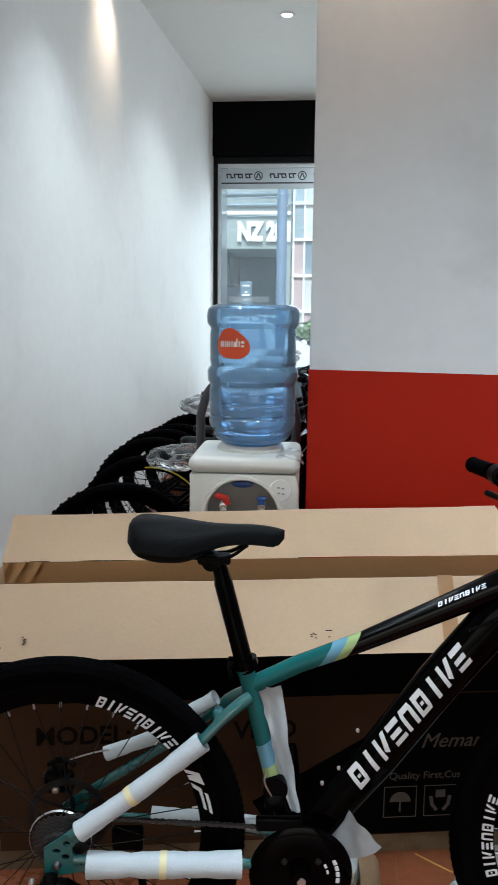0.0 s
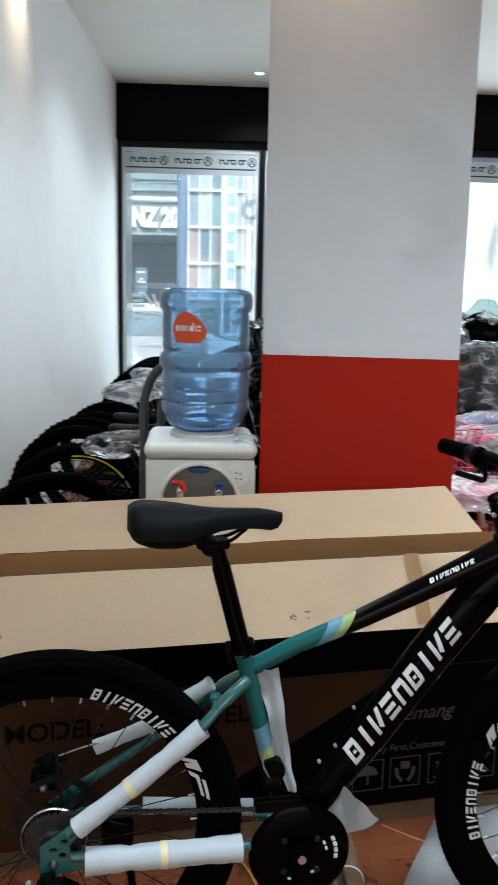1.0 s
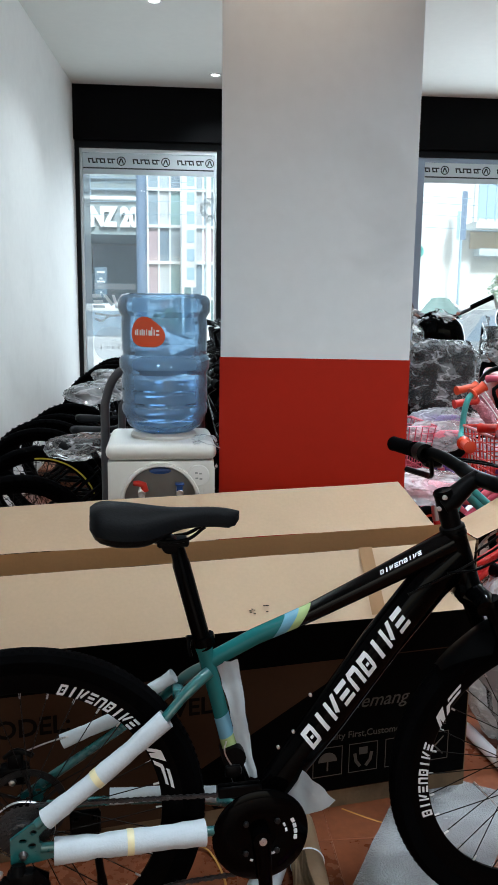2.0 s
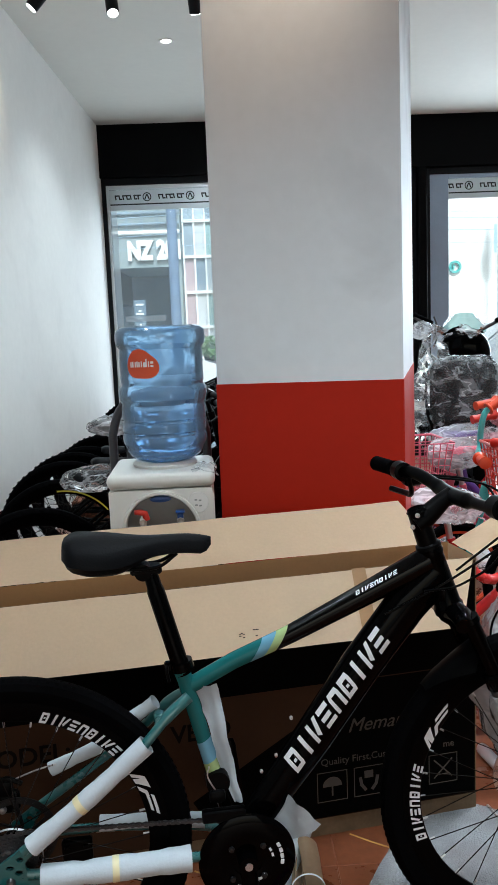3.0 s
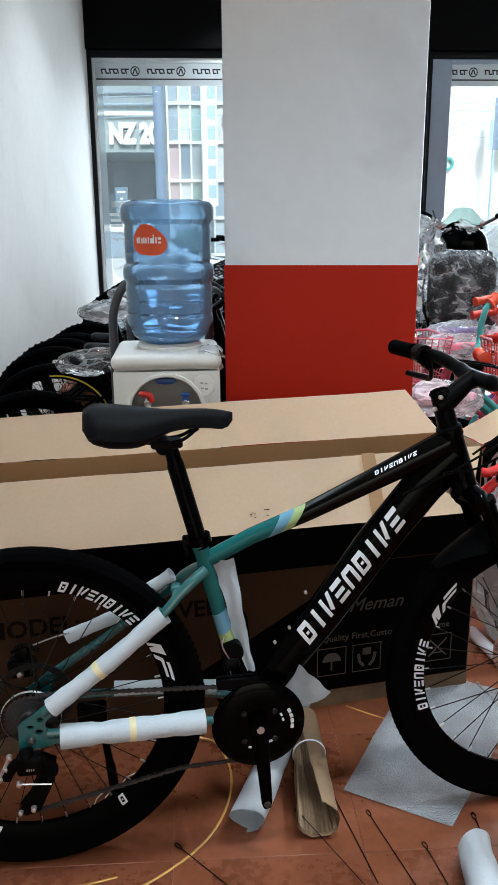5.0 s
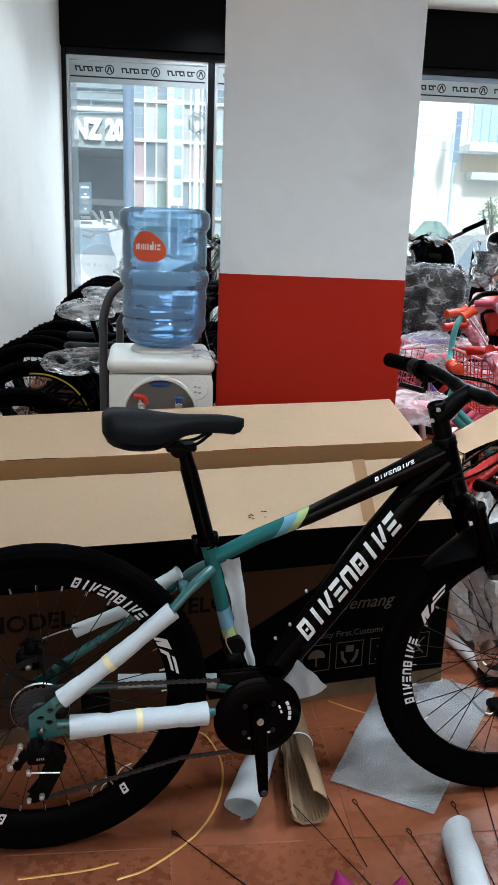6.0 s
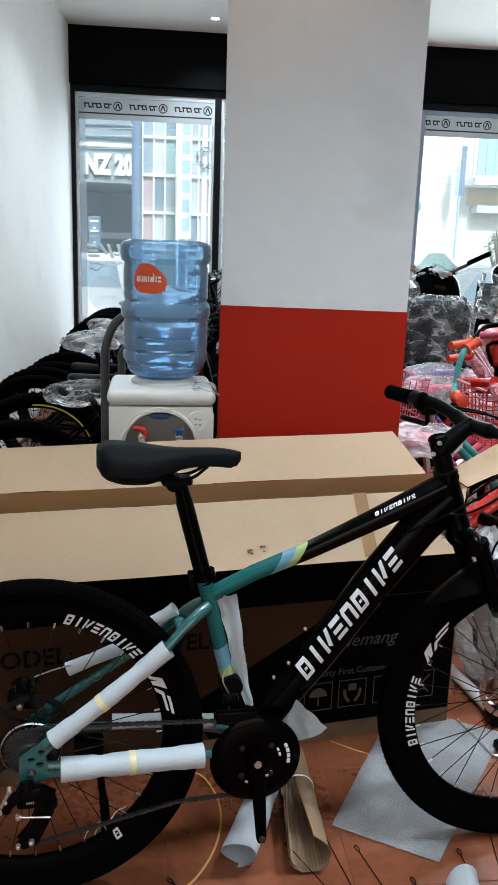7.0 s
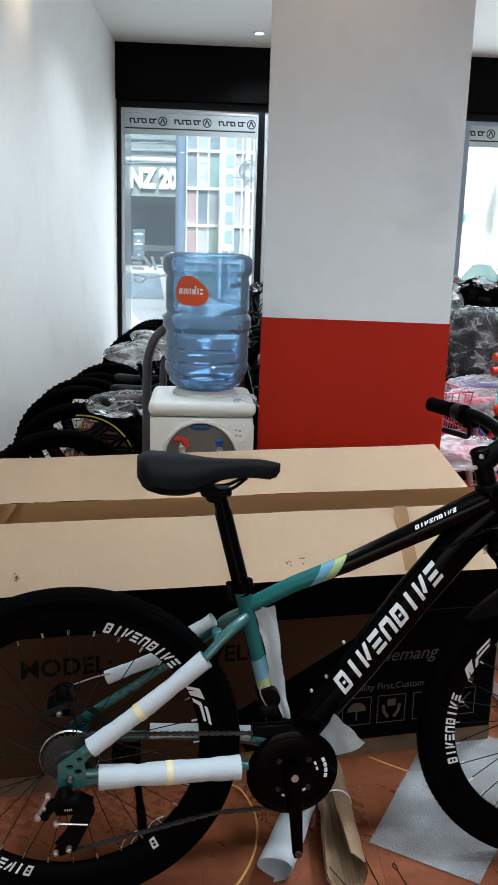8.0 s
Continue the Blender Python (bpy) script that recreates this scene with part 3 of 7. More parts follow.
# ---- shop windows ----
def window(name, x0, x1, top, posts, label, first=0.092, side_mat="frame_alu"):
    w = thing(name, Matrix(), label, "window")
    w["kind"] = "structure"
    y = FRONT
    bm = B()
    for a, b in ((x0, x0 + 0.055), (x1 - 0.055, x1)):
        box(bm, (a, y, 0.0), (b, y + 0.08, top), 0.003)
    box(bm, (x0 + 0.055, y, top - 0.06), (x1 - 0.055, y + 0.08, top), 0.003)
    box(bm, (x0 + 0.055, y, 0.0), (x1 - 0.055, y + 0.08, 0.08), 0.003)
    part("window_frame", bm, M["frame_black"], w, "black aluminium outer frame")
    edges = [x0 + 0.055] + [p for p in posts] + [x1 - 0.055]
    for p in posts:
        part("mullion", box(B(), (p - 0.030, y, 0.08), (p + 0.030, y + 0.08, top - 0.06), 0.003), M["frame_black"], w)
    for a, b in zip(edges, edges[1:]):
        a2, b2 = a + (0.030 if a in posts else 0), b - (0.030 if b in posts else 0)
        side = first if side_mat == "stile" and a == edges[0] else 0.030
        bm = B()
        box(bm, (a2, y + 0.02, 0.08), (a2 + side, y + 0.06, top - 0.06), 0.003)
        box(bm, (b2 - 0.02, y + 0.02, 0.08), (b2, y + 0.06, top - 0.06), 0.003)
        box(bm, (a2 + side, y + 0.02, top - 0.10), (b2 - 0.02, y + 0.06, top - 0.06), 0.003)
        box(bm, (a2 + side, y + 0.02, 0.08), (b2 - 0.02, y + 0.06, 0.16), 0.003)
        part("sash", bm, M[side_mat], w, "aluminium sash")
        pane = part("pane", box(B(), (a2 + side, y + 0.036, 0.16), (b2 - 0.02, y + 0.042, top - 0.10)), M["pane"], w, smooth=False)
        pane.visible_shadow = False
        if a == edges[0] and side < first:
            part("frosted_band", box(B(), (a2 + side, y + 0.030, 0.16), (a2 + first, y + 0.034, top - 0.10)), M["frost"], w, "pale frosted edge band", smooth=False)
        st = part("window_strip", box(B(), (a2 + side + 0.002, y + 0.026, 2.508), (b2 - 0.022, y + 0.030, 2.695)), M["strip"], w, "white frosted advertising strip", smooth=False)
        bm = B()
        box(bm, (a2 + side + 0.004, y + 0.0245, 2.556), (b2 - 0.03, y + 0.026, 2.568))
        x = a2 + 0.088
        while x < b2 - 0.24:
            lathe(bm, [(0.033, y + 0.0245), (0.042, y + 0.0245), (0.042, y + 0.0265), (0.033, y + 0.0265)], 20, "Y", (x + 0.30, 0, 2.628), True)
            for q in (-1, 1):
                tube(bm, [(x + 0.30 + q * 0.020, y + 0.0255, 2.607), (x + 0.30 + q * 0.002, y + 0.0255, 2.652)], 0.006, 5, flat=0.2)
            for k in range(7):
                c = x + 0.004 + k * 0.036
                tube(bm, [(c, y + 0.0255, 2.606), (c - 0.008, y + 0.0255, 2.650)], 0.0065, 5, flat=0.2)
                if k % 3 != 1:
                    box(bm, (c - 0.004, y + 0.0245, 2.638), (c + 0.024, y + 0.026, 2.650))
                if k % 2:
                    box(bm, (c, y + 0.0245, 2.606), (c + 0.024, y + 0.026, 2.618))
            x += 0.415
        part("print", bm, M["strip_ink"], st, "black printed marks", smooth=False)["kind"] = "stuff"
    return w


window("window_1", -1.10, 1.94, 2.80, [0.270], "tall shop window in black and silver aluminium frames")
window("window_2", 2.02, RIGHT, 2.80, [3.70], "wide bright shop window in black and grey frames", 0.185, "stile")
solid("pier", box(B(), (1.94, FRONT - 0.10, 0), (2.02, FRONT + 0.15, 2.80), 0.004), M["black_beam"], "black painted pier between the shop windows", "pillar", kind="structure")


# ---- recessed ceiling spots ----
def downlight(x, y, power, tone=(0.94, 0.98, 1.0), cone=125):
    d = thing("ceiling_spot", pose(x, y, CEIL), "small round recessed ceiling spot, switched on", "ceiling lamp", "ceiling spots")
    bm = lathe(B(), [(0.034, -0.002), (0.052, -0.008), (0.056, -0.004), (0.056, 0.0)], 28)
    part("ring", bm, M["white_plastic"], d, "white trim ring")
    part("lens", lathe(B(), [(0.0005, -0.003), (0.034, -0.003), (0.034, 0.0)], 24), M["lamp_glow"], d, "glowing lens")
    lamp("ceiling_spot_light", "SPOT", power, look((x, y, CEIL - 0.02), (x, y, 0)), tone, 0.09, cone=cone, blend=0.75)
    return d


# only the first two stand in view; the others are added to brighten
for x, y in ((-0.28, 5.92), (0.20, 7.57), (-0.06, 4.3), (2.45, 5.92), (2.45, 4.3)):
    downlight(x, y, 150 if x > 1 else 78)
# unseen spots added as fill for carton, column, bicycle and children's bikes
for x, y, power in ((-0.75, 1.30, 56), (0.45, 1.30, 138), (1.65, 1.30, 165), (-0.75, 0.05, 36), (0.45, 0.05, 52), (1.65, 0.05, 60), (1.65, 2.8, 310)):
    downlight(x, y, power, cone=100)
# two spots close to the side wall, throwing scallops of cool light on it
for y in (2.75, 4.0):
    downlight(-0.76, y, 52, cone=80)


def track_head(x, y, aim, power, cone=72, tone=(1.0, 0.78, 0.57)):
    h = thing("track_spot", Matrix(), "black cylindrical track spot lamp aimed at the wall", "spot lamp", "track spots")
    top = Vector((x, y, CEIL))
    part("bracket", tube(B(), [top, top + Vector((0, 0, -0.07))], 0.012, 10), M["frame_black"], h)
    c = top + Vector((0, 0, -0.10))
    d = (Vector(aim) - c).normalized()
    part("housing", tube(B(), [c - d * 0.05, c - d * 0.045, c + d * 0.05, c + d * 0.055], [0.03, 0.036, 0.036, 0.033], 20), M["frame_black"], h, "black can")
    part("lens", tube(B(), [c + d * 0.0555, c + d * 0.058], 0.030, 20), M["lamp_glow"], h, "glowing lens")
    lamp("track_spot_light", "SPOT", power, look(c + d * 0.07, aim), tone, 0.07, cone=cone, blend=1.0)
    return h


track_head(-0.93, 4.95, (wall_x(4.9), 4.91, CEIL - 0.44), 14, 80, (1.0, 0.72, 0.50))
# unseen head, added to warm the column's top
track_head(0.30, 2.02, (0.27, 2.6, 2.60), 56, 54, (1.0, 0.70, 0.48))
track_head(-0.53, 5.05, (-0.2, 3.8, 0.4), 10)
track_head(-0.06, 5.05, (0.2, 6.6, 0.4), 10)


# ---- floor: a slab with the tiles laid on it ----
solid("floor", box(B(), (-1.9, BACK - 0.15, -0.12), (RIGHT + 0.15, FRONT + 0.3, -0.0014)), M["grout"], "terracotta tiled floor with narrow sandy joints", "floor", kind="structure")

# ---- bicycles ----
def wheel_parts(parent, c, R, decal=None, knobs=True, spokes=32, deep=0.045, tyre=0.04, steer=None, rim_mat=None, detail=True):
    """A wheel standing in the bike's plane: deep rim, tyre with tread blocks, hub, spokes with nipples."""
    cx, cz = c
    rim_mat = rim_mat or M["rim_black"]
    Ri, Ro = R - tyre - deep, R - tyre
    hw = 0.013
    rim = B()
    lathe(rim, [(Ri, -0.004), (Ri + 0.006, -0.009), (Ro - 0.01, -hw), (Ro + 0.004, -hw), (Ro + 0.004, hw), (Ro - 0.01, hw), (Ri + 0.006, 0.009), (Ri, 0.004)], 72 if detail else 40, "Y", (cx, 0, cz), True)
    w = part("wheel", rim, rim_mat, parent, "black deep-section rim with thin spokes")
    t = B()
    prof = [(Ro - 0.002, -hw), (Ro + tyre * 0.28, -tyre * 0.56), (Ro + tyre * 0.62, -tyre * 0.60), (Ro + tyre * 0.88, -tyre * 0.42), (R - 0.002, -tyre * 0.15),
            (R - 0.002, tyre * 0.15), (Ro + tyre * 0.88, tyre * 0.42), (Ro + tyre * 0.62, tyre * 0.60), (Ro + tyre * 0.28, tyre * 0.56), (Ro - 0.002, hw)]
    lathe(t, prof, 96 if detail else 44, "Y", (cx, 0, cz), False)
    part("tyre", t, M["rubber"], w, "black knobbly tyre")
    if knobs:
        k = B()
        count, kn = (132, 1.0) if detail else (56, 1.9)
        for i in range(count):
            for row, (off, rr) in enumerate(((-0.62, 0.74), (-0.26, 0.94), (0.26, 0.94), (0.62, 0.74))):
                if not detail and row in (1,):
                    continue
                a = 2 * math.pi * (i + 0.5 * (row % 2)) / count
                m = Matrix.Translation((cx, 0, cz)) @ Matrix.Rotation(-a, 4, "Y") @ Matrix.Translation((Ro + tyre * rr, off * tyre * 0.82, 0)) @ Matrix.Rotation(off * 1.5, 4, "Z")
                box(k, (-0.0030, -0.0034 * kn, -0.0036 * kn), ((0.0002 if detail else 0.0036), 0.0034 * kn, 0.0036 * kn), 0, m)
        part("tread", k, M["rubber"], w, "rows of tread blocks", smooth=False)["kind"] = "stuff"
    h = lathe(B(), [(0.006, -0.055), (0.012, -0.053), (0.012, -0.04), (0.024, -0.036), (0.024, -0.031), (0.014, -0.025), (0.013, 0.025), (0.024, 0.031), (0.024, 0.036), (0.012, 0.04), (0.012, 0.053), (0.006, 0.055)], 24, "Y", (cx, 0, cz))
    part("hub", h, M["black_satin"], w, "black hub")
    sp = None
    joined = B()
    for i in range(spokes):
        a = 2 * math.pi * i / spokes
        side = 1 if i % 2 else -1
        lead = 0.42 * (1 if (i // 2) % 2 else -1)
        p0 = Vector((0.022 * math.cos(a + lead * 2.2), side * 0.033, 0.022 * math.sin(a + lead * 2.2)))
        p1 = Vector(((Ri + 0.002) * math.cos(a), side * 0.002, (Ri + 0.002) * math.sin(a)))
        if detail:
            ob = part("spoke", tube(B(), [p0, p1], 0.0011, 5), M["spoke_dark"], w)
            ob.location = (cx, 0, cz)
        else:
            tube(joined, [p0 + Vector((cx, 0, cz)), p1 + Vector((cx, 0, cz))], 0.0014, 4)
    if not detail:
        part("spokes", joined, M["spoke_dark"], w)
    if detail:
        nb = B()
        for i in range(spokes):
            a = 2 * math.pi * i / spokes
            d = Vector((math.cos(a), 0, math.sin(a)))
            tube(nb, [Vector((cx, 0, cz)) + d * (Ri - 0.012), Vector((cx, 0, cz)) + d * (Ri + 0.002)], 0.0021, 6)
        part("nipples", nb, M["steel"], w, "bright spoke nipples")["kind"] = "stuff"
    if decal:
        mr = (Ri + Ro) / 2 - 0.006
        for ang, count, flip in decal:
            d = B()

            def place(s, h, ang=ang, flip=flip):
                a = ang - s / mr * flip
                rr = mr + h * flip
                return Vector((cx + rr * math.cos(a), -hw - 0.0006 if rr > Ro - 0.012 else -0.009 - 0.004 * (rr - Ri) / (Ro - 0.01 - Ri) - 0.0009, cz + rr * math.sin(a))), Vector((0, -1, 0))
            glyph_bars(d, count, *((0.023, 0.0150, 0.0042) if count > 0 else (0.023, 0.088, 0.0)), place, slant=0.2)
            part("decal", d, M["decal"], w, "white printed rim blocks", smooth=False)
    return w


def disc(parent, c, y, r=0.08, mat="steel"):
    cx, cz = c
    d = B()
    lathe(d, [(r - 0.014, y - 0.001), (r, y - 0.001), (r, y + 0.001), (r - 0.014, y + 0.001)], 40, "Y", (cx, 0, cz), True)
    for i in range(6):
        a = math.pi * i / 3
        tube(d, [(cx + 0.022 * math.cos(a), y, cz + 0.022 * math.sin(a)), (cx + (r - 0.012) * math.cos(a + 0.5), y, cz + (r - 0.012) * math.sin(a + 0.5))], 0.004, 6, flat=0.3)
    for i in range(30):
        a = 2 * math.pi * i / 30
        lathe(d, [(0.0016, y - 0.0016), (0.0030, y - 0.0016), (0.0030, y + 0.0016), (0.0016, y + 0.0016)], 8, "Y", (cx + (r - 0.007) * math.cos(a), 0, cz + (r - 0.007) * math.sin(a)), True)
    return part("brake_disc", d, M[mat], parent, "drilled steel brake disc")


def saddle_mesh(bm, at, length=0.272, wide=0.076, thick=0.052, tilt=0.0):
    """A saddle with its nose towards +x: wide tail, narrow nose, dished top, skirted sides."""
    n, k = 28, 20
    rings = []
    for i in range(n + 1):
        s = i / n
        x = -0.5 * length + length * s
        w = wide * (0.86 + 0.14 * math.sin(min(1, s * 4) * math.pi / 2)) * (1 - 0.74 / (1 + math.exp(-(s - 0.46) * 11)))
        e = min(1.0, (min(s, 1 - s) / 0.085)) ** 0.5 if min(s, 1 - s) < 0.085 else 1.0
        e = min(1.0, max(0.0, 1 - (1 - min(1, s / 0.06)) ** 2) ** 0.5, max(0.0, 1 - (1 - min(1, (1 - s) / 0.09)) ** 2) ** 0.5)
        w *= max(e, 0.62 if s < 0.5 else 0.12)
        top = 0.012 * (1 - s) ** 2.2 + 0.004 * math.sin(s * math.pi) - 0.005 * math.exp(-((s - 0.50) / 0.22) ** 2) - 0.006 * max(0, (s - 0.8) / 0.2) ** 2 - 0.010 * (1 - min(1, s / 0.10)) ** 2
        th = thick * (0.78 + 0.22 * math.sin(min(1, s / 0.20) * math.pi / 2)) * (1 - 0.52 / (1 + math.exp(-(s - 0.47) * 17))) * max(e, 0.62 if s < 0.5 else 0.2)
        ring = []
        for j in range(k):
            a = 2 * math.pi * j / k
            ca, sa = math.cos(a), math.sin(a)
            yy = w * math.copysign(abs(ca) ** 0.9, ca)
            zz = th * 0.5 * math.copysign(abs(sa) ** 0.85, sa) - th * 0.5
            if sa > 0:
                zz -= 0.004 * math.exp(-(yy / 0.014) ** 2) * (1 - s)
            ring.append(bm.verts.new(Vector((x, yy, top + zz - 0.012 * (abs(ca) ** 4) * (sa > 0))) + Vector(at)))
        rings.append(ring)
    for a, b in zip(rings, rings[1:]):
        for j in range(k):
            bm.faces.new((a[j], a[(j + 1) % k], b[(j + 1) % k], b[j]))
    bm.faces.new(rings[0])
    bm.faces.new(rings[-1])
    if tilt:
        r = Matrix.Translation(at) @ Matrix.Rotation(tilt, 4, "Y") @ Matrix.Translation(-Vector(at))
        for v in bm.verts:
            v.co = r @ v.co
    return bm


# the new bicycle being unpacked; local x runs along it, y away to its left side
REAR, FRNT, BBC = (-0.346, 0.331), (0.742, 0.332), (0.104, 0.285)
bike = thing("mountain_bicycle", pose(-0.077, 1.6662, 0.0168, 0, 0, 6) @ pose(0, 0, 0, -1, 0, 0) @ Matrix.Scale(0.987, 4),
             "new teal and black mountain bicycle, part wrapped in white foam", "bicycle")
# frame
bm = tube(B(), [(0.012, 0, 0.628), (0.10, 0, 0.671), (0.21, 0, 0.7125), (0.34, 0, 0.770), (0.50, 0, 0.842)], [0.0165, 0.0170, 0.0185, 0.0225, 0.029], 20, flat=0.85)
frame_ob = part("frame", bm, M["paint_top"], bike, "teal top tube fading by blue and lime bands to black")
bm = tube(B(), [(-0.004, 0, 0.668), (0.002, 0, 0.645), (0.052, 0, 0.44), (0.095, 0, 0.30)], [0.0180, 0.0160, 0.0155, 0.020], 18)
part("seat_tube", bm, M["paint_seat"], frame_ob, "teal seat tube with blue and lime bands")
bm = tube(B(), [(0.100, 0, 0.300), (0.175, 0, 0.395), (0.250, 0, 0.490), (0.36, 0, 0.640), (0.455, 0, 0.757), (0.52, 0, 0.815)], [0.034, 0.038, 0.041, 0.043, 0.044, 0.040], 24, flat=0.66)
part("down_tube", bm, M["black_gloss"], frame_ob, "thick black gloss down tube")
axis = Vector((0.30, 0, -0.954)).normalized()
ht = Vector((0.502, 0, 0.872))
bm = tube(B(), [ht, ht + axis * 0.012, ht + axis * 0.02, ht + axis * 0.07, ht + axis * 0.125, ht + axis * 0.132, ht + axis * 0.145], [0.024, 0.027, 0.0245, 0.026, 0.0275, 0.031, 0.030], 22)
part("head_tube", bm, M["black_gloss"], frame_ob, "black head tube")
bm = tube(B(), [(0.104, -0.038, 0.285), (0.104, 0.038, 0.285)], 0.024, 20)
part("bottom_bracket", bm, M["black_gloss"], frame_ob)
for sgn in (-1, 1):
    bm = tube(B(), smooth_path([(0.008, sgn * 0.014, 0.612), (-0.035, sgn * 0.030, 0.583), (-0.12, sgn * 0.048, 0.505), (-0.318, sgn * 0.066, 0.365)], 5), [0.0115] * 6 + [0.0095] * 10, 12)
    part("seat_stay", bm, M["teal"], frame_ob, "teal seat stay")
    bm = tube(B(), smooth_path([(0.085, sgn * 0.032, 0.292), (0.0, sgn * 0.052, 0.302), (-0.15, sgn * 0.064, 0.312), (-0.312, sgn * 0.066, 0.318)], 5), 0.0100, 12, flat=0.8)
    part("chain_stay", bm, M["teal"], frame_ob, "teal chain stay")
    bm = B()
    rim = [(-0.312, 0.379), (-0.294, 0.363), (-0.306, 0.354), (-0.315, 0.344), (-0.314, 0.331), (-0.305, 0.325), (-0.288, 0.325), (-0.267, 0.327), (-0.270, 0.301), (-0.316, 0.293), (-0.335, 0.291), (-0.352, 0.284), (-0.366, 0.294), (-0.366, 0.341)]
    loops = [[bm.verts.new((x, sgn * 0.066 - 0.0035, z)) for x, z in rim]]
    for hx, hz, ha, hb in ((-0.324, 0.352, 0.0065, 0.0055), (-0.343, 0.337, 0.0075, 0.0045), (-0.327, 0.326, 0.0075, 0.0055)):
        loops.append([bm.verts.new((hx + ha * math.cos(k * math.pi / 5), sgn * 0.066 - 0.0035, hz + hb * math.sin(k * math.pi / 5))) for k in range(10)])
    bmesh.ops.triangle_fill(bm, edges=[bm.edges.new((lp[k], lp[(k + 1) % len(lp)])) for lp in loops for k in range(len(lp))], use_beauty=True)
    bmesh.ops.solidify(bm, geom=bm.faces[:], thickness=0.007)
    part("dropout", bm, M["teal"], frame_ob, "cut-out teal dropout plate", smooth=False)
    part("axle_nut", lathe(B(), [(0.0005, sgn * 0.079), (0.006, sgn * 0.078), (0.009, sgn * 0.070)], 14, "Y", (-0.343, 0, 0.309)), M["dark_steel"], frame_ob)
bm = tube(B(), [(-0.052, -0.03, 0.568), (-0.052, 0.03, 0.568)], 0.008, 10)
box(bm, (-0.062, -0.012, 0.556), (-0.040, 0.012, 0.580), 0.004)
part("stay_bridge", bm, M["teal"], frame_ob)
# printed blocks along the tubes
dt0, dt1 = Vector((0.200, 0, 0.452)), Vector((0.402, 0, 0.715))
dd = (dt1 - dt0).normalized()
dn = Vector((-dd.z, 0, dd.x))
bm = B()


def on_down_tube(s, h):
    p = (dt0 + dt1) / 2 + dd * s + dn * h + dn * 0.000
    off = max(0.0, 1 - ((h + 0.004) / 0.0435) ** 2) ** 0.5
    return Vector((p.x, -0.0293 * off - 0.0014, p.z)), Vector((0, -1, 0))


glyph_bars(bm, 9, 0.043, 0.0300, 0.0062, on_down_tube, slant=0.26)
part("decal", bm, M["decal"], frame_ob, "row of white printed blocks", smooth=False)
bm = B()


def on_top_tube(s, h):
    a = Vector((0.395, 0, 0.797))
    d = Vector((0.1, 0, 0.0445)).normalized()
    nn = Vector((-d.z, 0, d.x))
    p = a + d * s + nn * (0.016 + h * 0.45)
    return Vector((p.x, -0.0195 + h * 0.75, p.z)), Vector((0, -0.7, 0.7))


glyph_bars(bm, 9, 0.011, 0.0085, 0.002, on_top_tube, slant=0.35)
part("decal", bm, M["decal"], frame_ob, "small white printed blocks", smooth=False)

# saddle and post
bm = saddle_mesh(B(), (-0.072, 0, 0.934), 0.278, 0.078, 0.078, 0.03)
saddle = part("saddle", bm, M["saddle"], bike, "black padded vinyl saddle")
bm = B()
for sgn in (-1, 1):
    tube(bm, smooth_path([(-0.140, sgn * 0.03, 0.890), (-0.110, sgn * 0.022, 0.878), (-0.04, sgn * 0.020, 0.876), (0.0, sgn * 0.008, 0.897)], 5), 0.0035, 8)
part("saddle_rail", bm, M["black_satin"], saddle, "black steel rails")
bm = tube(B(), [(-0.054, 0, 0.868), (-0.046, 0, 0.835), (-0.044, 0, 0.825), (0.0, 0, 0.655)], [0.0135, 0.0150, 0.0172, 0.0172], 18)
post = part("seat_post", bm, M["black_gloss"], bike, "black seat post")
bm = lathe(B(), [(0.0005, -0.020), (0.016, -0.018), (0.018, 0.0), (0.016, 0.018), (0.0005, 0.020)], 20, "Y", (-0.066, 0, 0.866))
box(bm, (-0.090, -0.02, 0.862), (-0.030, 0.02, 0.877), 0.004)
part("saddle_clamp", bm, M["black_satin"], post)
bm = tube(B(), [(0.0005, 0, 0.664), (-0.0035, 0, 0.680)], 0.0225, 20)
box(bm, (-0.036, -0.008, 0.663), (-0.020, 0.008, 0.681), 0.003)
collar = part("seat_collar", bm, M["black_gloss"], bike, "black seat collar with lever")
part("lever", tube(B(), smooth_path([(-0.030, -0.012, 0.678), (-0.032, -0.018, 0.668), (-0.028, -0.020, 0.648)], 4), 0.0035, 8), M["black_satin"], collar)

# wheels
rear = wheel_parts(bike, REAR, 0.348, deep=0.043, tyre=0.043, decal=((1.0, 9, 1), (0.36, -1, 1), (-0.93, 1, 1), (4.1, 9, 1), (3.46, -1, 1)))
front = wheel_parts(bike, FRNT, 0.348, deep=0.043, tyre=0.043, decal=((3.16, 9, 1), (2.56, -1, 1), (0.05, 9, 1), (-0.58, -1, 1)))
front.location.y = 0.012
disc(rear, REAR, 0.045, mat="sprocket")
disc(front, FRNT, 0.045)
bm = B()
for i, r in enumerate((0.023, 0.027, 0.032, 0.037, 0.043, 0.050)):
    y = -0.052 + i * 0.0042
    lathe(bm, [(r - 0.009, y - 0.001), (r, y - 0.0008), (r, y + 0.0008), (r - 0.009, y + 0.001)], 36, "Y", (REAR[0], 0, REAR[1]), True)
    for k in range(14 + 3 * i):
        a = 2 * math.pi * k / (14 + 3 * i)
        m = Matrix.Translation((REAR[0], y, REAR[1])) @ Matrix.Rotation(-a, 4, "Y") @ Matrix.Translation((r + 0.001, 0, 0))
        box(bm, (-0.002, -0.0008, -0.0018), (0.002, 0.0008, 0.0018), 0, m)
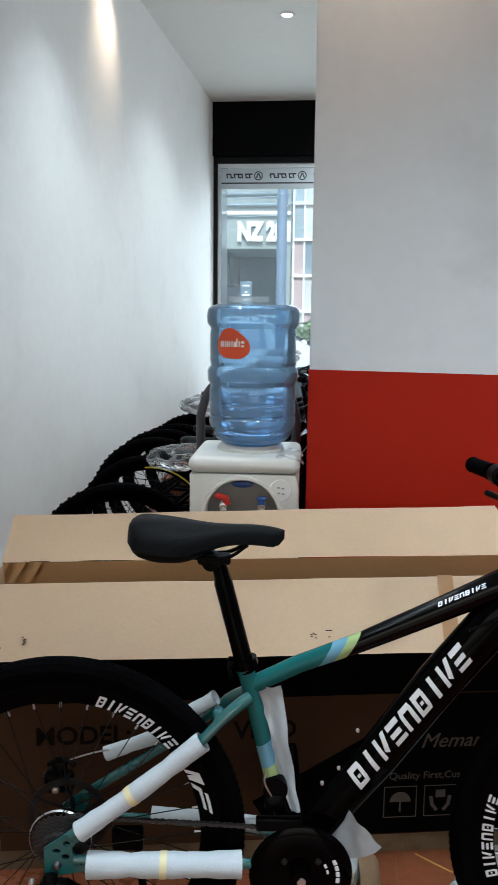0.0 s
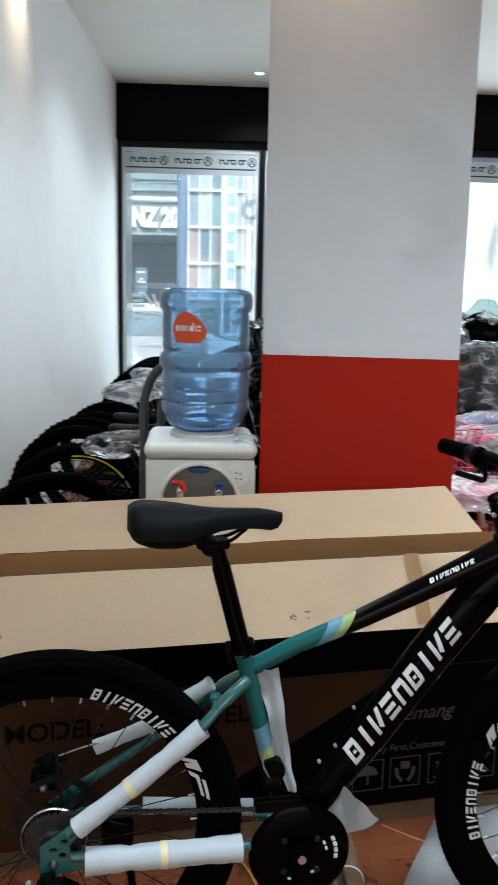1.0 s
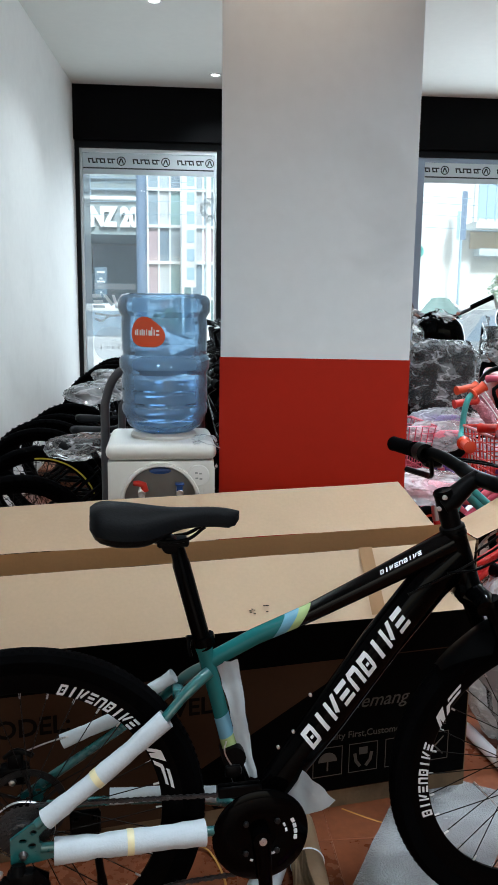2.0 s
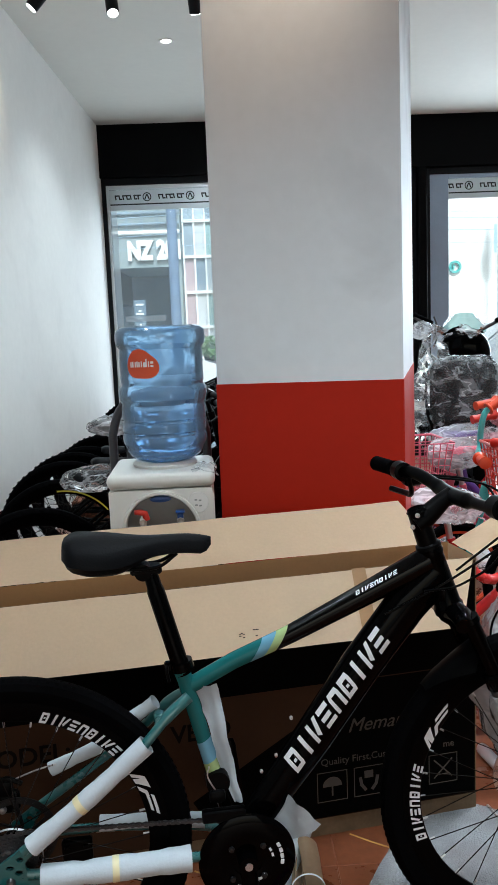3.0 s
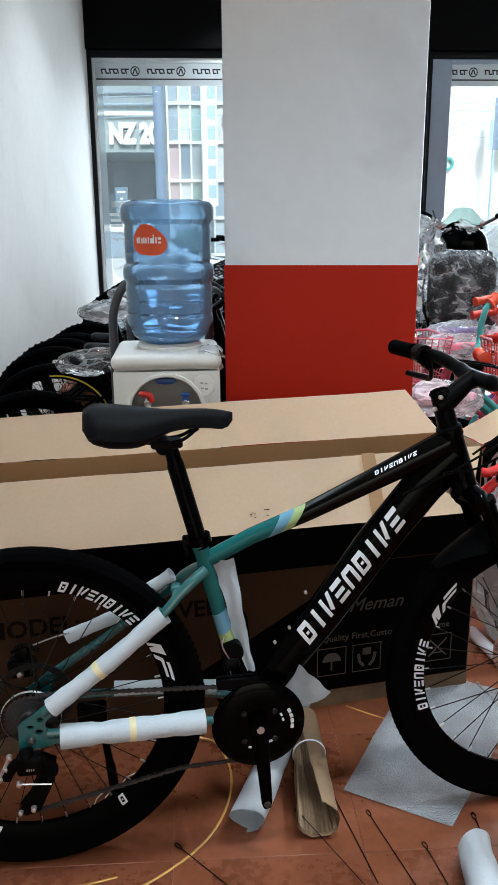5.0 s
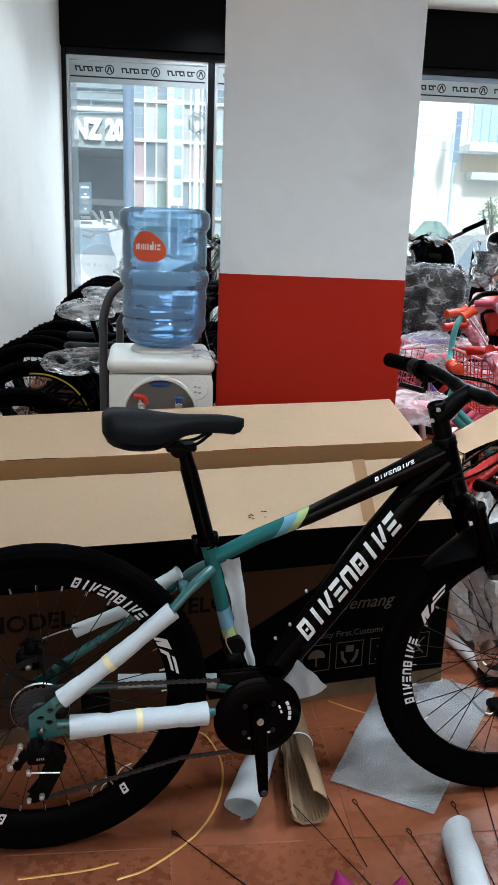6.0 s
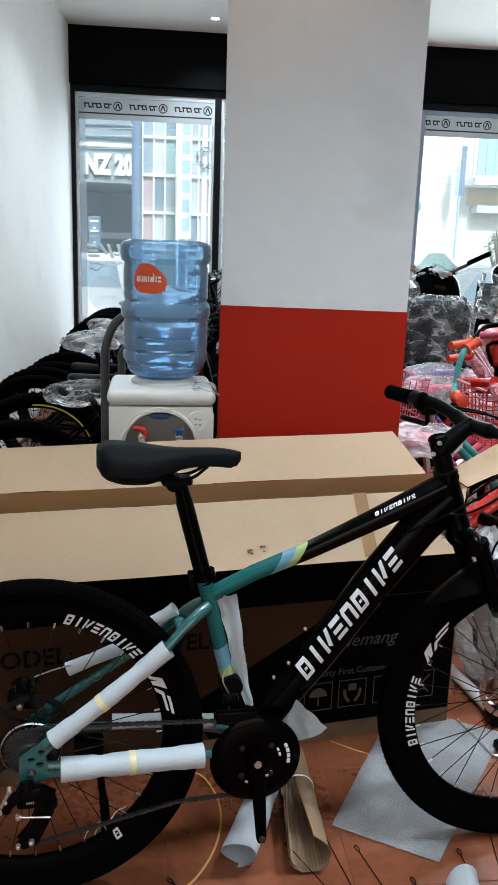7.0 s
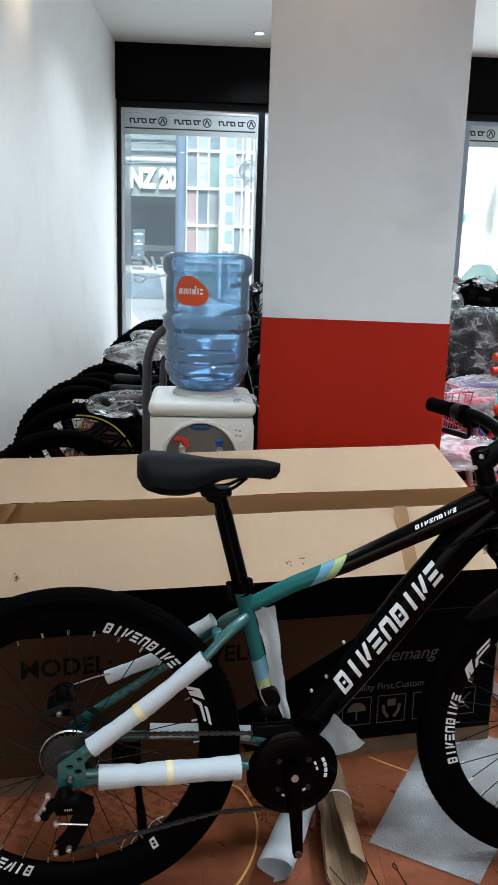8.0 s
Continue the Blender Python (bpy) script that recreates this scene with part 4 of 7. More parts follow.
lathe(bm, [(0.008, -0.056), (0.028, -0.05), (0.028, -0.028)], 24, "Y", (REAR[0], 0, REAR[1]))
part("cassette", bm, M["worn_steel"], rear, "stack of dark steel sprockets")
bm = lathe(B(), [(0.0575, -0.029), (0.0588, -0.027), (0.0592, -0.025), (0.0588, -0.024), (0.0575, -0.026)], 48, "Y", (REAR[0], 0, REAR[1]), True)
part("spoke_guard", bm, M["steel"], rear, "clear spoke protector ring")

# cranks, chainring with black guard, chain
bx, bz = BBC
bm = lathe(B(), [(0.030, -0.060), (0.060, -0.064), (0.088, -0.061), (0.095, -0.057), (0.096, -0.054), (0.092, -0.050), (0.050, -0.053), (0.030, -0.053)], 64, "Y", (bx, 0, bz), True)
lathe(bm, [(0.0005, -0.0575), (0.034, -0.0585), (0.034, -0.0545), (0.0005, -0.0540)], 40, "Y", (bx, 0, bz))
ring = part("chainring_guard", bm, M["black_gloss"], bike, "glossy black round chain guard")
bm = B()
for i in range(36):
    a = 2 * math.pi * i / 36
    m = Matrix.Translation((bx, -0.047, bz)) @ Matrix.Rotation(-a, 4, "Y") @ Matrix.Translation((0.083, 0, 0))
    box(bm, (-0.004, -0.001, -0.0025), (0.004, 0.001, 0.0025), 0, m)
lathe(bm, [(0.060, -0.048), (0.081, -0.048), (0.081, -0.046), (0.060, -0.046)], 48, "Y", (bx, 0, bz), True)
part("chainring", bm, M["sprocket"], ring, "toothed dark chainring")
bm = B()
for i in range(4):
    a = math.pi * (0.25 + 0.5 * i)
    lathe(bm, [(0.0004, -0.0685), (0.005, -0.068), (0.006, -0.063)], 14, "Y", (bx + 0.044 * math.cos(a), 0, bz + 0.044 * math.sin(a)))
part("bolts", bm, M["sprocket"], ring, "dark ring bolts")["kind"] = "stuff"
# highlights on the guard's slots, laid on as pale bars
bm = B()
for r, a, w in ((0.050, 0.46, 0.007), (0.050, 0.22, 0.007), (0.041, -1.10, 0.006), (0.050, -1.98, 0.006), (0.072, -1.57, 0.008)):
    box(bm, (-0.0022, -0.0655, -w / 2), (0.0022, -0.0640, w / 2), 0, Matrix.Translation((bx, 0, bz)) @ Matrix.Rotation(-a, 4, "Y") @ Matrix.Translation((r, 0, 0)))
part("slot_mark", bm, M["decal"], ring, "short pale bars painted as highlights on the slots", smooth=False)["kind"] = "stuff"
bm = B()
for k, a in enumerate((0.10, 0.28, 0.46, -0.08)):
    m = Matrix.Translation((bx, -0.0640, bz)) @ Matrix.Rotation(-a, 4, "Y") @ Matrix.Translation((0.068, 0, 0))
    box(bm, (-0.0035, -0.0012, -0.006), (0.0035, 0.0004, 0.004), 0.001, m)
for a in (-0.75, -0.98, -1.16):
    m = Matrix.Translation((bx, -0.0652, bz)) @ Matrix.Rotation(-a, 4, "Y") @ Matrix.Translation((0.042, 0, 0))
    box(bm, (-0.0025, -0.0012, -0.003), (0.0030, 0.0004, 0.003), 0.0008, m)
part("ticks", bm, M["decal"], ring, "small white printed ticks")["kind"] = "stuff"
for sgn, ang in ((-1, -1.50), (1, 1.64)):
    e = Vector((bx + 0.17 * math.cos(ang), sgn * 0.080, bz + 0.17 * math.sin(ang)))
    bm = tube(B(), [(bx, sgn * 0.070, bz), (bx + 0.03 * math.cos(ang), sgn * 0.072, bz + 0.03 * math.sin(ang)), e, e + Vector((math.cos(ang), 0, math.sin(ang))) * 0.012], [0.019, 0.016, 0.0115, 0.008], 14, flat=0.55)
    lathe(bm, [(0.0005, sgn * 0.078), (0.019, sgn * 0.078), (0.020, sgn * 0.052)], 20, "Y", (bx, 0, bz))
    arm = part("crank_arm", bm, M["black_gloss"], bike, "black crank arm without a pedal")
    part("axle_bolt", lathe(B(), [(0.0005, sgn * 0.0805), (0.0075, sgn * 0.0805), (0.008, sgn * 0.078)], 16, "Y", (bx, 0, bz)), M["steel"], arm, "bright axle bolt")
    part("pedal_eye", lathe(B(), [(0.0005, sgn * 0.0895), (0.006, sgn * 0.0895), (0.007, sgn * 0.086)], 14, "Y", tuple((e.x, 0, e.z))), M["dark_steel"], arm)


# a side plate: two round ends and a waist
LINK = [(sx * (0.0063 + 0.0036 * math.cos(q)), 0.0036 * math.sin(q)) for sx, qs in ((1, (-1.6, -0.8, 0.0, 0.8, 1.6)), (-1, (1.6, 0.8, 0.0, -0.8, -1.6))) for q in qs]
LINK = LINK[:5] + [(0.0, 0.0022)] + LINK[5:] + [(0.0, -0.0022)]


def chain(bm, pts, pitch=0.0127):
    pts = [Vector(p) for p in pts]
    k = 0
    for a, b in zip(pts, pts[1:]):
        n = max(1, int((b - a).length / pitch))
        d = (b - a).normalized()
        ang = math.atan2(d.z, d.x)
        for i in range(n):
            c = a + (b - a) * ((i + 0.5) / n)
            m = Matrix.Translation(c) @ Matrix.Rotation(-ang, 4, "Y")
            y = 0.0034 if k % 2 else 0.0022
            for sd in (-1, 1):
                lo, hi = [[bm.verts.new(m @ Vector((px, sd * y + d, pz))) for px, pz in LINK] for d in (-0.0006, 0.0006)]
                bm.faces.new(lo)
                bm.faces.new(hi[::-1])
                for j in range(len(LINK)):
                    bm.faces.new((lo[j], lo[(j + 1) % len(LINK)], hi[(j + 1) % len(LINK)], hi[j]))
            tube(bm, [m @ Vector((0.0063, -0.0042, 0)), m @ Vector((0.0063, 0.0042, 0))], 0.0019, 6)
            k += 1


bm = B()
chain(bm, [(bx + 0.01, -0.047, bz + 0.083), (-0.33, -0.040, 0.388)])
part("chain", bm, M["worn_steel"], bike, "greasy dark drive chain", smooth=False)
bm = B()
chain(bm, [(bx, -0.047, bz - 0.084), (-0.06, -0.055, 0.202), (-0.349, -0.079, 0.157)])
part("chain", bm, M["worn_steel"], bike, "greasy dark drive chain", smooth=False)
# rear derailleur
bm = box(B(), (-0.372, -0.100, 0.250), (-0.322, -0.072, 0.292), 0.008, None, 2)
tube(bm, [(-0.352, -0.082, 0.300), (-0.352, -0.088, 0.284)], [0.013, 0.016], 12)
tube(bm, [(-0.368, -0.094, 0.282), (-0.386, -0.098, 0.262), (-0.392, -0.096, 0.250)], [0.011, 0.010, 0.011], 10, flat=0.7)
tube(bm, [(-0.330, -0.090, 0.286), (-0.312, -0.088, 0.262), (-0.312, -0.086, 0.240)], [0.013, 0.014, 0.013], 10, flat=0.5)
der = part("rear_derailleur", bm, M["black_satin"], bike, "black rear derailleur")
for y in (-0.090, -0.070):
    bm = B()
    cage = [(-0.326, 0.284), (-0.298, 0.268), (-0.302, 0.232), (-0.334, 0.166), (-0.362, 0.158), (-0.375, 0.172), (-0.352, 0.200), (-0.334, 0.242)]
    a0, a1 = [[bm.verts.new((x, y + d, z)) for x, z in cage] for d in (0, 0.003)]
    bm.faces.new(a0)
    bm.faces.new(a1[::-1])
    for k in range(8):
        bm.faces.new((a0[k], a0[(k + 1) % 8], a1[(k + 1) % 8], a1[k]))
    part("cage", bm, M["black_satin"], der, "black cage plate", smooth=False)
for p in ((-0.316, 0.248), (-0.349, 0.178)):
    bm = lathe(B(), [(0.004, -0.084), (0.021, -0.082), (0.021, -0.076), (0.004, -0.074)], 18, "Y", (p[0], 0, p[1]))
    part("jockey_wheel", bm, M["black_satin"], der)
bm = B()
for x, z, r in ((-0.345, 0.178, 0.005), (-0.370, 0.172, 0.004), (-0.402, 0.252, 0.006), (-0.390, 0.272, 0.004), (-0.382, 0.296, 0.005), (-0.368, 0.236, 0.005)):
    lathe(bm, [(0.0005, -0.104), (r, -0.103), (r * 1.2, -0.094)], 10, "Y", (x, 0, z))
tube(bm, [(-0.402, -0.099, 0.252), (-0.382, -0.097, 0.296)], 0.0035, 8)
tube(bm, [(-0.372, -0.1, 0.238), (-0.308, -0.098, 0.229)], 0.0016, 8)
for k in range(4):
    box(bm, (-0.352 + k * 0.004, -0.1015, 0.264), (-0.3495 + k * 0.004, -0.0998, 0.268))
part("screws", bm, M["steel"], der, "bright screws")["kind"] = "stuff"
# front derailleur and cables by the bottom bracket
bm = B()
box(bm, (0.036, -0.036, 0.395), (0.070, -0.020, 0.422), 0.008, None, 2)
box(bm, (0.020, -0.056, 0.368), (0.105, -0.050, 0.392), 0.003)
box(bm, (0.020, -0.042, 0.368), (0.105, -0.038, 0.392), 0.003)
tube(bm, [(0.056, -0.026, 0.432), (0.056, 0.020, 0.432)], 0.0235, 16)
part("front_derailleur", bm, M["black_satin"], bike, "black front derailleur")
bm = tube(B(), smooth_path([(0.055, -0.026, 0.41), (0.036, -0.030, 0.45), (0.040, -0.024, 0.47)], 5), 0.0016, 6)
for p in ((0.172, 0.482), (0.142, 0.452), (0.205, 0.556)):
    lathe(bm, [(0.0005, -0.036), (0.003, -0.0355), (0.0035, -0.030)], 10, "Y", (p[0], 0, p[1]))
part("cable_ends", bm, M["steel"], bike, "bright cable stops")["kind"] = "stuff"
# kickstand on the far side, hub nuts
bm = tube(B(), smooth_path([(-0.215, 0.07, 0.262), (-0.211, 0.080, 0.190), (-0.202, 0.105, 0.090), (-0.196, 0.125, -0.009)], 5), [0.0085] * 9 + [0.011] * 4 + [0.013] * 3, 10)
box(bm, (-0.265, 0.058, 0.246), (-0.203, 0.078, 0.294), 0.004)
for x in (-0.253, -0.215):
    lathe(bm, [(0.0005, 0.050), (0.005, 0.051), (0.006, 0.058)], 8, "Y", (x, 0, 0.282))
part("kickstand", bm, M["black_satin"], bike, "black kickstand")
bm = B()
box(bm, (-0.398, 0.048, 0.372), (-0.338, 0.076, 0.418), 0.012, None, 3)
box(bm, (-0.380, 0.044, 0.410), (-0.350, 0.070, 0.445), 0.008, None, 2)
tube(bm, smooth_path([(-0.385, 0.050, 0.436), (-0.36, 0.046, 0.452), (-0.33, 0.046, 0.438)], 4), 0.005, 8)
cal = part("brake_caliper", bm, M["black_satin"], bike, "black disc brake caliper")
bm = lathe(B(), [(0.0005, 0.040), (0.006, 0.041), (0.008, 0.048)], 10, "Y", (-0.371, 0, 0.386))
tube(bm, smooth_path([(-0.352, 0.046, 0.446), (-0.300, 0.048, 0.462), (-0.262, 0.052, 0.468)], 5), 0.0016, 6)
part("bolts", bm, M["steel"], cal, "bright bolt and inner wire")["kind"] = "stuff"

# fork
crown = ht + axis * 0.150
fork = part("fork", tube(B(), [crown + Vector((0, -0.072, -0.004)), crown + Vector((0.004, -0.05, 0.004)), crown + Vector((0, 0, 0.004)), crown + Vector((0.004, 0.05, 0.004)), crown + Vector((0, 0.072, -0.004))],
                         [0.018, 0.024, 0.028, 0.024, 0.018], 14, up=(0, 0, 1)), M["black_gloss"], bike, "black suspension fork crown")
axle_f = Vector((FRNT[0], 0, FRNT[1]))
for sgn in (-1, 1):
    a = crown + Vector((0.012, sgn * 0.060, 0.012))
    e = axle_f + Vector((-0.022, sgn * 0.060, 0.03))
    d = (e - a).normalized()
    part("stanchion", tube(B(), [a, a + d * 0.012, a + d * 0.015, a + d * 0.17], [0.019, 0.020, 0.0165, 0.0165], 16), M["black_gloss"], fork, "black upper fork leg")
    part("collar", tube(B(), [a + d * 0.128, a + d * 0.132, a + d * 0.160, a + d * 0.163], [0.019, 0.0235, 0.0235, 0.021], 16), M["black_gloss"], fork, "black fork seal collar")
    bm = tube(B(), [a + d * 0.1635, a + d * 0.165, e, e + Vector((0.022, 0, -0.03))], [0.020, 0.021, 0.019, 0.014], 16)
    part("lower_leg", bm, M["dark_steel"], fork, "grey lower fork leg")
    bm = tube(B(), [a + d * (0.175 + 0.045 * k) + wob((k, sgn, 0), 1.7, 0.01) for k in range(6)], [0.030, 0.040, 0.036, 0.041, 0.037, 0.032], 16)
    bmesh.ops.subdivide_edges(bm, edges=bm.edges[:], cuts=1, use_grid_fill=True)
    crumple(bm, 40, 0.007, sgn)
    part("bubble_sleeve", bm, M["bubble"], fork, "crumpled bubble wrap sleeve")
# short mudguard over the front tyre
bm = B()


def guard(s, t):
    a = math.radians(136 - 24 * s + 5 * s * (2 * t - 1) ** 2)
    r = 0.357 + 0.010 * s ** 3
    y = (t - 0.5) * 0.112 * (0.30 + 0.70 * s)
    return Vector((FRNT[0] + r * math.cos(a), y, FRNT[1] + r * math.sin(a) - 1.2 * y * y / 0.1))


grid(bm, 14, 8, guard)
r = bmesh.ops.solidify(bm, geom=bm.faces[:], thickness=0.003)
part("mudguard", bm, M["black_satin"], fork, "short black plastic mudguard")

# steerer, stem, handlebar
s0, s1 = ht, ht - axis * 0.075
bm = tube(B(), [s0 + axis * 0.002, s0 - axis * 0.004, s0 - axis * 0.007, s1], [0.0265, 0.0255, 0.0205, 0.0195], 18)
stem = part("stem", bm, M["black_satin"], bike, "black handlebar stem")
tip = Vector((0.553, 0, 0.971))
bm = tube(B(), [s1 + axis * 0.028 + Vector((-0.012, 0, 0)), s1 + axis * 0.018 + Vector((0.012, 0, 0.004)), tip - Vector((0.018, 0, 0.008)), tip], [0.021, 0.022, 0.017, 0.019], 16, flat=1.05)
part("stem_arm", bm, M["black_satin"], stem)
bm = tube(B(), [s1 - axis * 0.001, s1 - axis * 0.007], [0.0215, 0.018], 18)
part("top_cap", bm, M["black_gloss"], stem, "glossy black top cap")
bm = B()
for p in (s1 + Vector((-0.006, -0.021, -0.004)), s1 + axis * 0.030 + Vector((-0.022, -0.012, 0))):
    lathe(bm, [(0.0005, -0.004), (0.004, -0.0035), (0.005, 0.002)], 10, "Y", tuple(p))
part("bolts", bm, M["steel"], stem, "bright clamp bolts")["kind"] = "stuff"
bm = B()
bar_pts = [(0.560, -0.345, 0.985), (0.558, -0.26, 0.986), (0.562, -0.15, 0.976), (0.558, -0.085, 0.973), (0.553, -0.04, 0.972), (0.553, 0.04, 0.972), (0.545, 0.075, 0.982), (0.522, 0.125, 0.998), (0.495, 0.205, 0.999), (0.487, 0.288, 0.998)]
tube(bm, smooth_path(bar_pts, 4), [0.0112] * 13 + [0.0158] * 11 + [0.0135] * 13, 14)
bar = part("handlebar", bm, M["black_satin"], bike, "black riser handlebar")
for sgn in (-1, 1):
    g0, g1 = (Vector((0.4965, 0.190, 1.000)), Vector((0.486, 0.295, 0.998))) if sgn > 0 else (Vector((0.557, -0.235, 0.986)), Vector((0.560, -0.352, 0.985)))
    seg = [g0 + (g1 - g0) * (k / 22) for k in range(23)]
    part("grip", tube(B(), seg, [0.0185] + [0.0158 + 0.0012 * (k % 2) for k in range(20)] + [0.0175, 0.013], 16), M["rubber"], bar, "ribbed black rubber grip")
    dx, dz, dy = (-0.012, -0.005, -0.045) if sgn > 0 else (0.042, -0.018, 0)
    part("shifter", box(lathe(B(), [(0.013, -0.018), (0.021, -0.016), (0.021, 0.016), (0.013, 0.018)], 16, "Y", (0.5140 + dx, sgn * 0.205 + dy, 1.004 + dz)), (0.516 + dx, sgn * 0.205 + dy - 0.022, 0.972 + dz), (0.556 + dx, sgn * 0.205 + dy + 0.016, 0.992 + dz), 0.006), M["black_satin"], bar)
    drop = 0.026 if sgn > 0 else 0.0
    lv = tube(B(), smooth_path([(0.522 + dx, sgn * 0.180 + dy, 0.994 + dz), (0.535 + dx, sgn * 0.200 + dy, 0.980 + dz - drop), (0.536 + dx, sgn * 0.25 + dy, 0.973 + dz - drop), (0.528 + dx, sgn * 0.325 + dy, 0.970 + dz - drop)], 5), 0.0055, 8, flat=1.3, up=(0, 0, 1))
    part("brake_lever", lv, M["black_satin"], bar, "black brake lever")
# cables
for pts in (((0.545, -0.20, 0.985), (0.66, -0.17, 0.96), (0.66, -0.07, 0.90), (0.52, -0.031, 0.800), (0.40, -0.034, 0.75)),
            ((0.55, 0.20, 0.985), (0.68, 0.12, 0.96), (0.65, -0.02, 0.86), (0.56, -0.036, 0.80), (0.48, -0.036, 0.79)),
            ((0.55, 0.19, 0.982), (0.70, 0.10, 0.95), (0.72, 0.03, 0.80), (0.66, 0.06, 0.66), (0.70, 0.07, 0.45)),
            ((0.545, -0.19, 0.982), (0.70, -0.10, 0.98), (0.70, 0.02, 0.90), (0.58, 0.05, 0.80))):
    part("cable", tube(B(), smooth_path(pts, 8), 0.0026, 8), M["black_satin"], bike, "looping black cable")

# white foam sleeves taped round the stays
def sleeve(pts, r, label, tape_at=None, slit=True, flat=1.0, pinch=None):
    pts = smooth_path(pts, 7)
    n = len(pts)
    rs = [r * (1 + 0.05 * math.sin(i * 1.1) + 0.03 * math.sin(i * 2.7)) * (1.08 if i in (0, n - 1) else 1) for i in range(n)]
    if tape_at is not None:
        k = int(tape_at * (n - 1))
        rs[k] *= 0.95
    if pinch is not None:
        rs[int(pinch * (n - 1))] *= 0.94
    bm = tube(B(), pts, rs, 20, flat=flat, caps=False)
    tube(bm, pts[::-1], [q * 0.86 for q in rs[::-1]], 20, flat=flat, caps=False)
    sl = part("foam_sleeve", bm, M["foam"], bike, label)
    if tape_at is not None:
        a, b = pts[k], pts[min(k + 1, n - 1)]
        d = (b - a).normalized()
        part("tape", tube(B(), [a - d * 0.006, a + d * 0.007], r * 1.045, 20, flat=flat, caps=False), M["tape"], sl, "yellowed sticky tape")


sleeve([(-0.078, -0.046, 0.540), (-0.19, -0.055, 0.452), (-0.302, -0.064, 0.372)], 0.0178, "white foam sleeve taped round the seat stay", 0.62)
sleeve([(-0.288, -0.066, 0.308), (-0.15, -0.062, 0.306), (-0.006, -0.052, 0.301)], 0.0226, "white foam sleeve taped round the chain stay", 0.52, pinch=0.33)
sleeve([(-0.275, 0.064, 0.452), (-0.19, 0.060, 0.486), (-0.10, 0.050, 0.525)], 0.0140, "loose white foam sleeve on the far stay", None, flat=0.8)
sleeve([(-0.185, 0.060, 0.326), (-0.08, 0.056, 0.322), (0.03, 0.045, 0.316)], 0.0150, "white foam sleeve round the far chain stay")
sleeve([(-0.102, 0.028, 0.562), (-0.058, 0.018, 0.594)], 0.0128, "short white foam sleeve")
# loose white wrapping by the seat tube and under the down tube
bm = B()


def fold(s, t):
    x = 0.044 + 0.046 * s + (t - 0.5) * (0.042 - 0.024 * s)
    z = 0.630 - 0.245 * s
    y = -0.012 + 0.005 * math.sin(t * 7) * (1 - 0.3 * s) + 0.006 * math.sin(s * 11)
    return Vector((x + 0.03 * max(0, s - 0.8), y, z))


grid(bm, 18, 10, fold)
bmesh.ops.solidify(bm, geom=bm.faces[:], thickness=0.003)
crumple(bm, 30, 0.004, 2)
part("wrapping_paper", bm, M["paper"], bike, "hanging strip of white foam paper")
bm = B()


def flare(s, t):
    x = 0.192 - 0.040 * s + (t - 0.3) * (0.026 + 0.050 * s)
    z = 0.392 - 0.100 * s
    return Vector((x + 0.045 * t * s, -0.034 + 0.030 * math.cos(t * 3.0) - 0.01 * s, z + 0.060 * t * t * s))


grid(bm, 12, 10, flare)
bmesh.ops.solidify(bm, geom=bm.faces[:], thickness=0.002)
crumple(bm, 26, 0.005, 7)
part("wrapping_paper", bm, M["paper"], bike, "flared scrap of white foam paper")

# ---- the opened bicycle carton ----
CA = math.degrees(math.atan(0.187))
carton = thing("bicycle_carton", pose(-0.69, 1.948, 0, 0, 0, CA), "long opened kraft bicycle carton with folded-out flaps", "carton")
CL, CD, CH, CT = 1.372, 0.155, 0.708, 0.005


def panel(bm, quad, t, nu=10, nv=4, seed=0.0, amp=0.003):
    """A cardboard sheet over four corners, slightly warped, t thick."""
    q = [Vector(p) for p in quad]
    nrm = (q[1] - q[0]).cross(q[3] - q[0]).normalized()
    grid(bm, nu, nv, lambda s, v: (q[0] * (1 - s) + q[1] * s) * (1 - v) + (q[3] * (1 - s) + q[2] * s) * v + nrm * amp * (noise.noise(Vector((s * 4 + seed, v * 2, seed))) + 0.4 * noise.noise(Vector((s * 13 + seed, v * 7, seed)))))
    bmesh.ops.solidify(bm, geom=bm.faces[:], thickness=t)
    return bm


# kraft in shadow, so the wall's colour is darker than the flaps
body = part("body", panel(B(), [(0, 0, 0), (CL, 0, 0), (CL, 0, CH), (0, 0, CH)], CT, 16, 8, 1), M["kraft_dark"], carton, "kraft front wall, its colour darkened for shade")
part("back_wall", panel(B(), [(0, CD, 0), (CL, CD, 0), (CL, CD, CH), (0, CD, CH)], CT, 12, 4, 2), M["kraft_in"], carton, "inside of the back wall, browned for warm bounce light")
for x in (0.004, CL - 0.004):
    part("end_wall", panel(B(), [(x, 0.006, 0), (x, CD - 0.006, 0), (x, CD - 0.006, CH), (x, 0.006, CH)], CT, 3, 6, x), M["kraft"], carton)
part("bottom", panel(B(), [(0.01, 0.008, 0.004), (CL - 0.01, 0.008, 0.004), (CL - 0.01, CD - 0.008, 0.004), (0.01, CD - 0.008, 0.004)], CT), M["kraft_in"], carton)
# flaps: front one droops towards the room, back one leans up and back
part("front_flap", panel(B(), [(0.025, -0.163, 0.595), (CL - 0.125, -0.170, 0.594), (CL - 0.01, -0.003, CH), (0.01, -0.003, CH)], CT, 24, 6, 3, 0.004), M["kraft"], carton, "front flap sloping outwards, smudged")
part("back_flap", panel(B(), [(0.0, CD + 0.002, CH), (CL - 0.045, CD + 0.002, CH), (CL - 0.085, CD + 0.155, 0.800), (0.0, CD + 0.150, 0.787)], CT, 24, 6, 4, 0.004), M["kraft"], carton, "back flap leaning up")
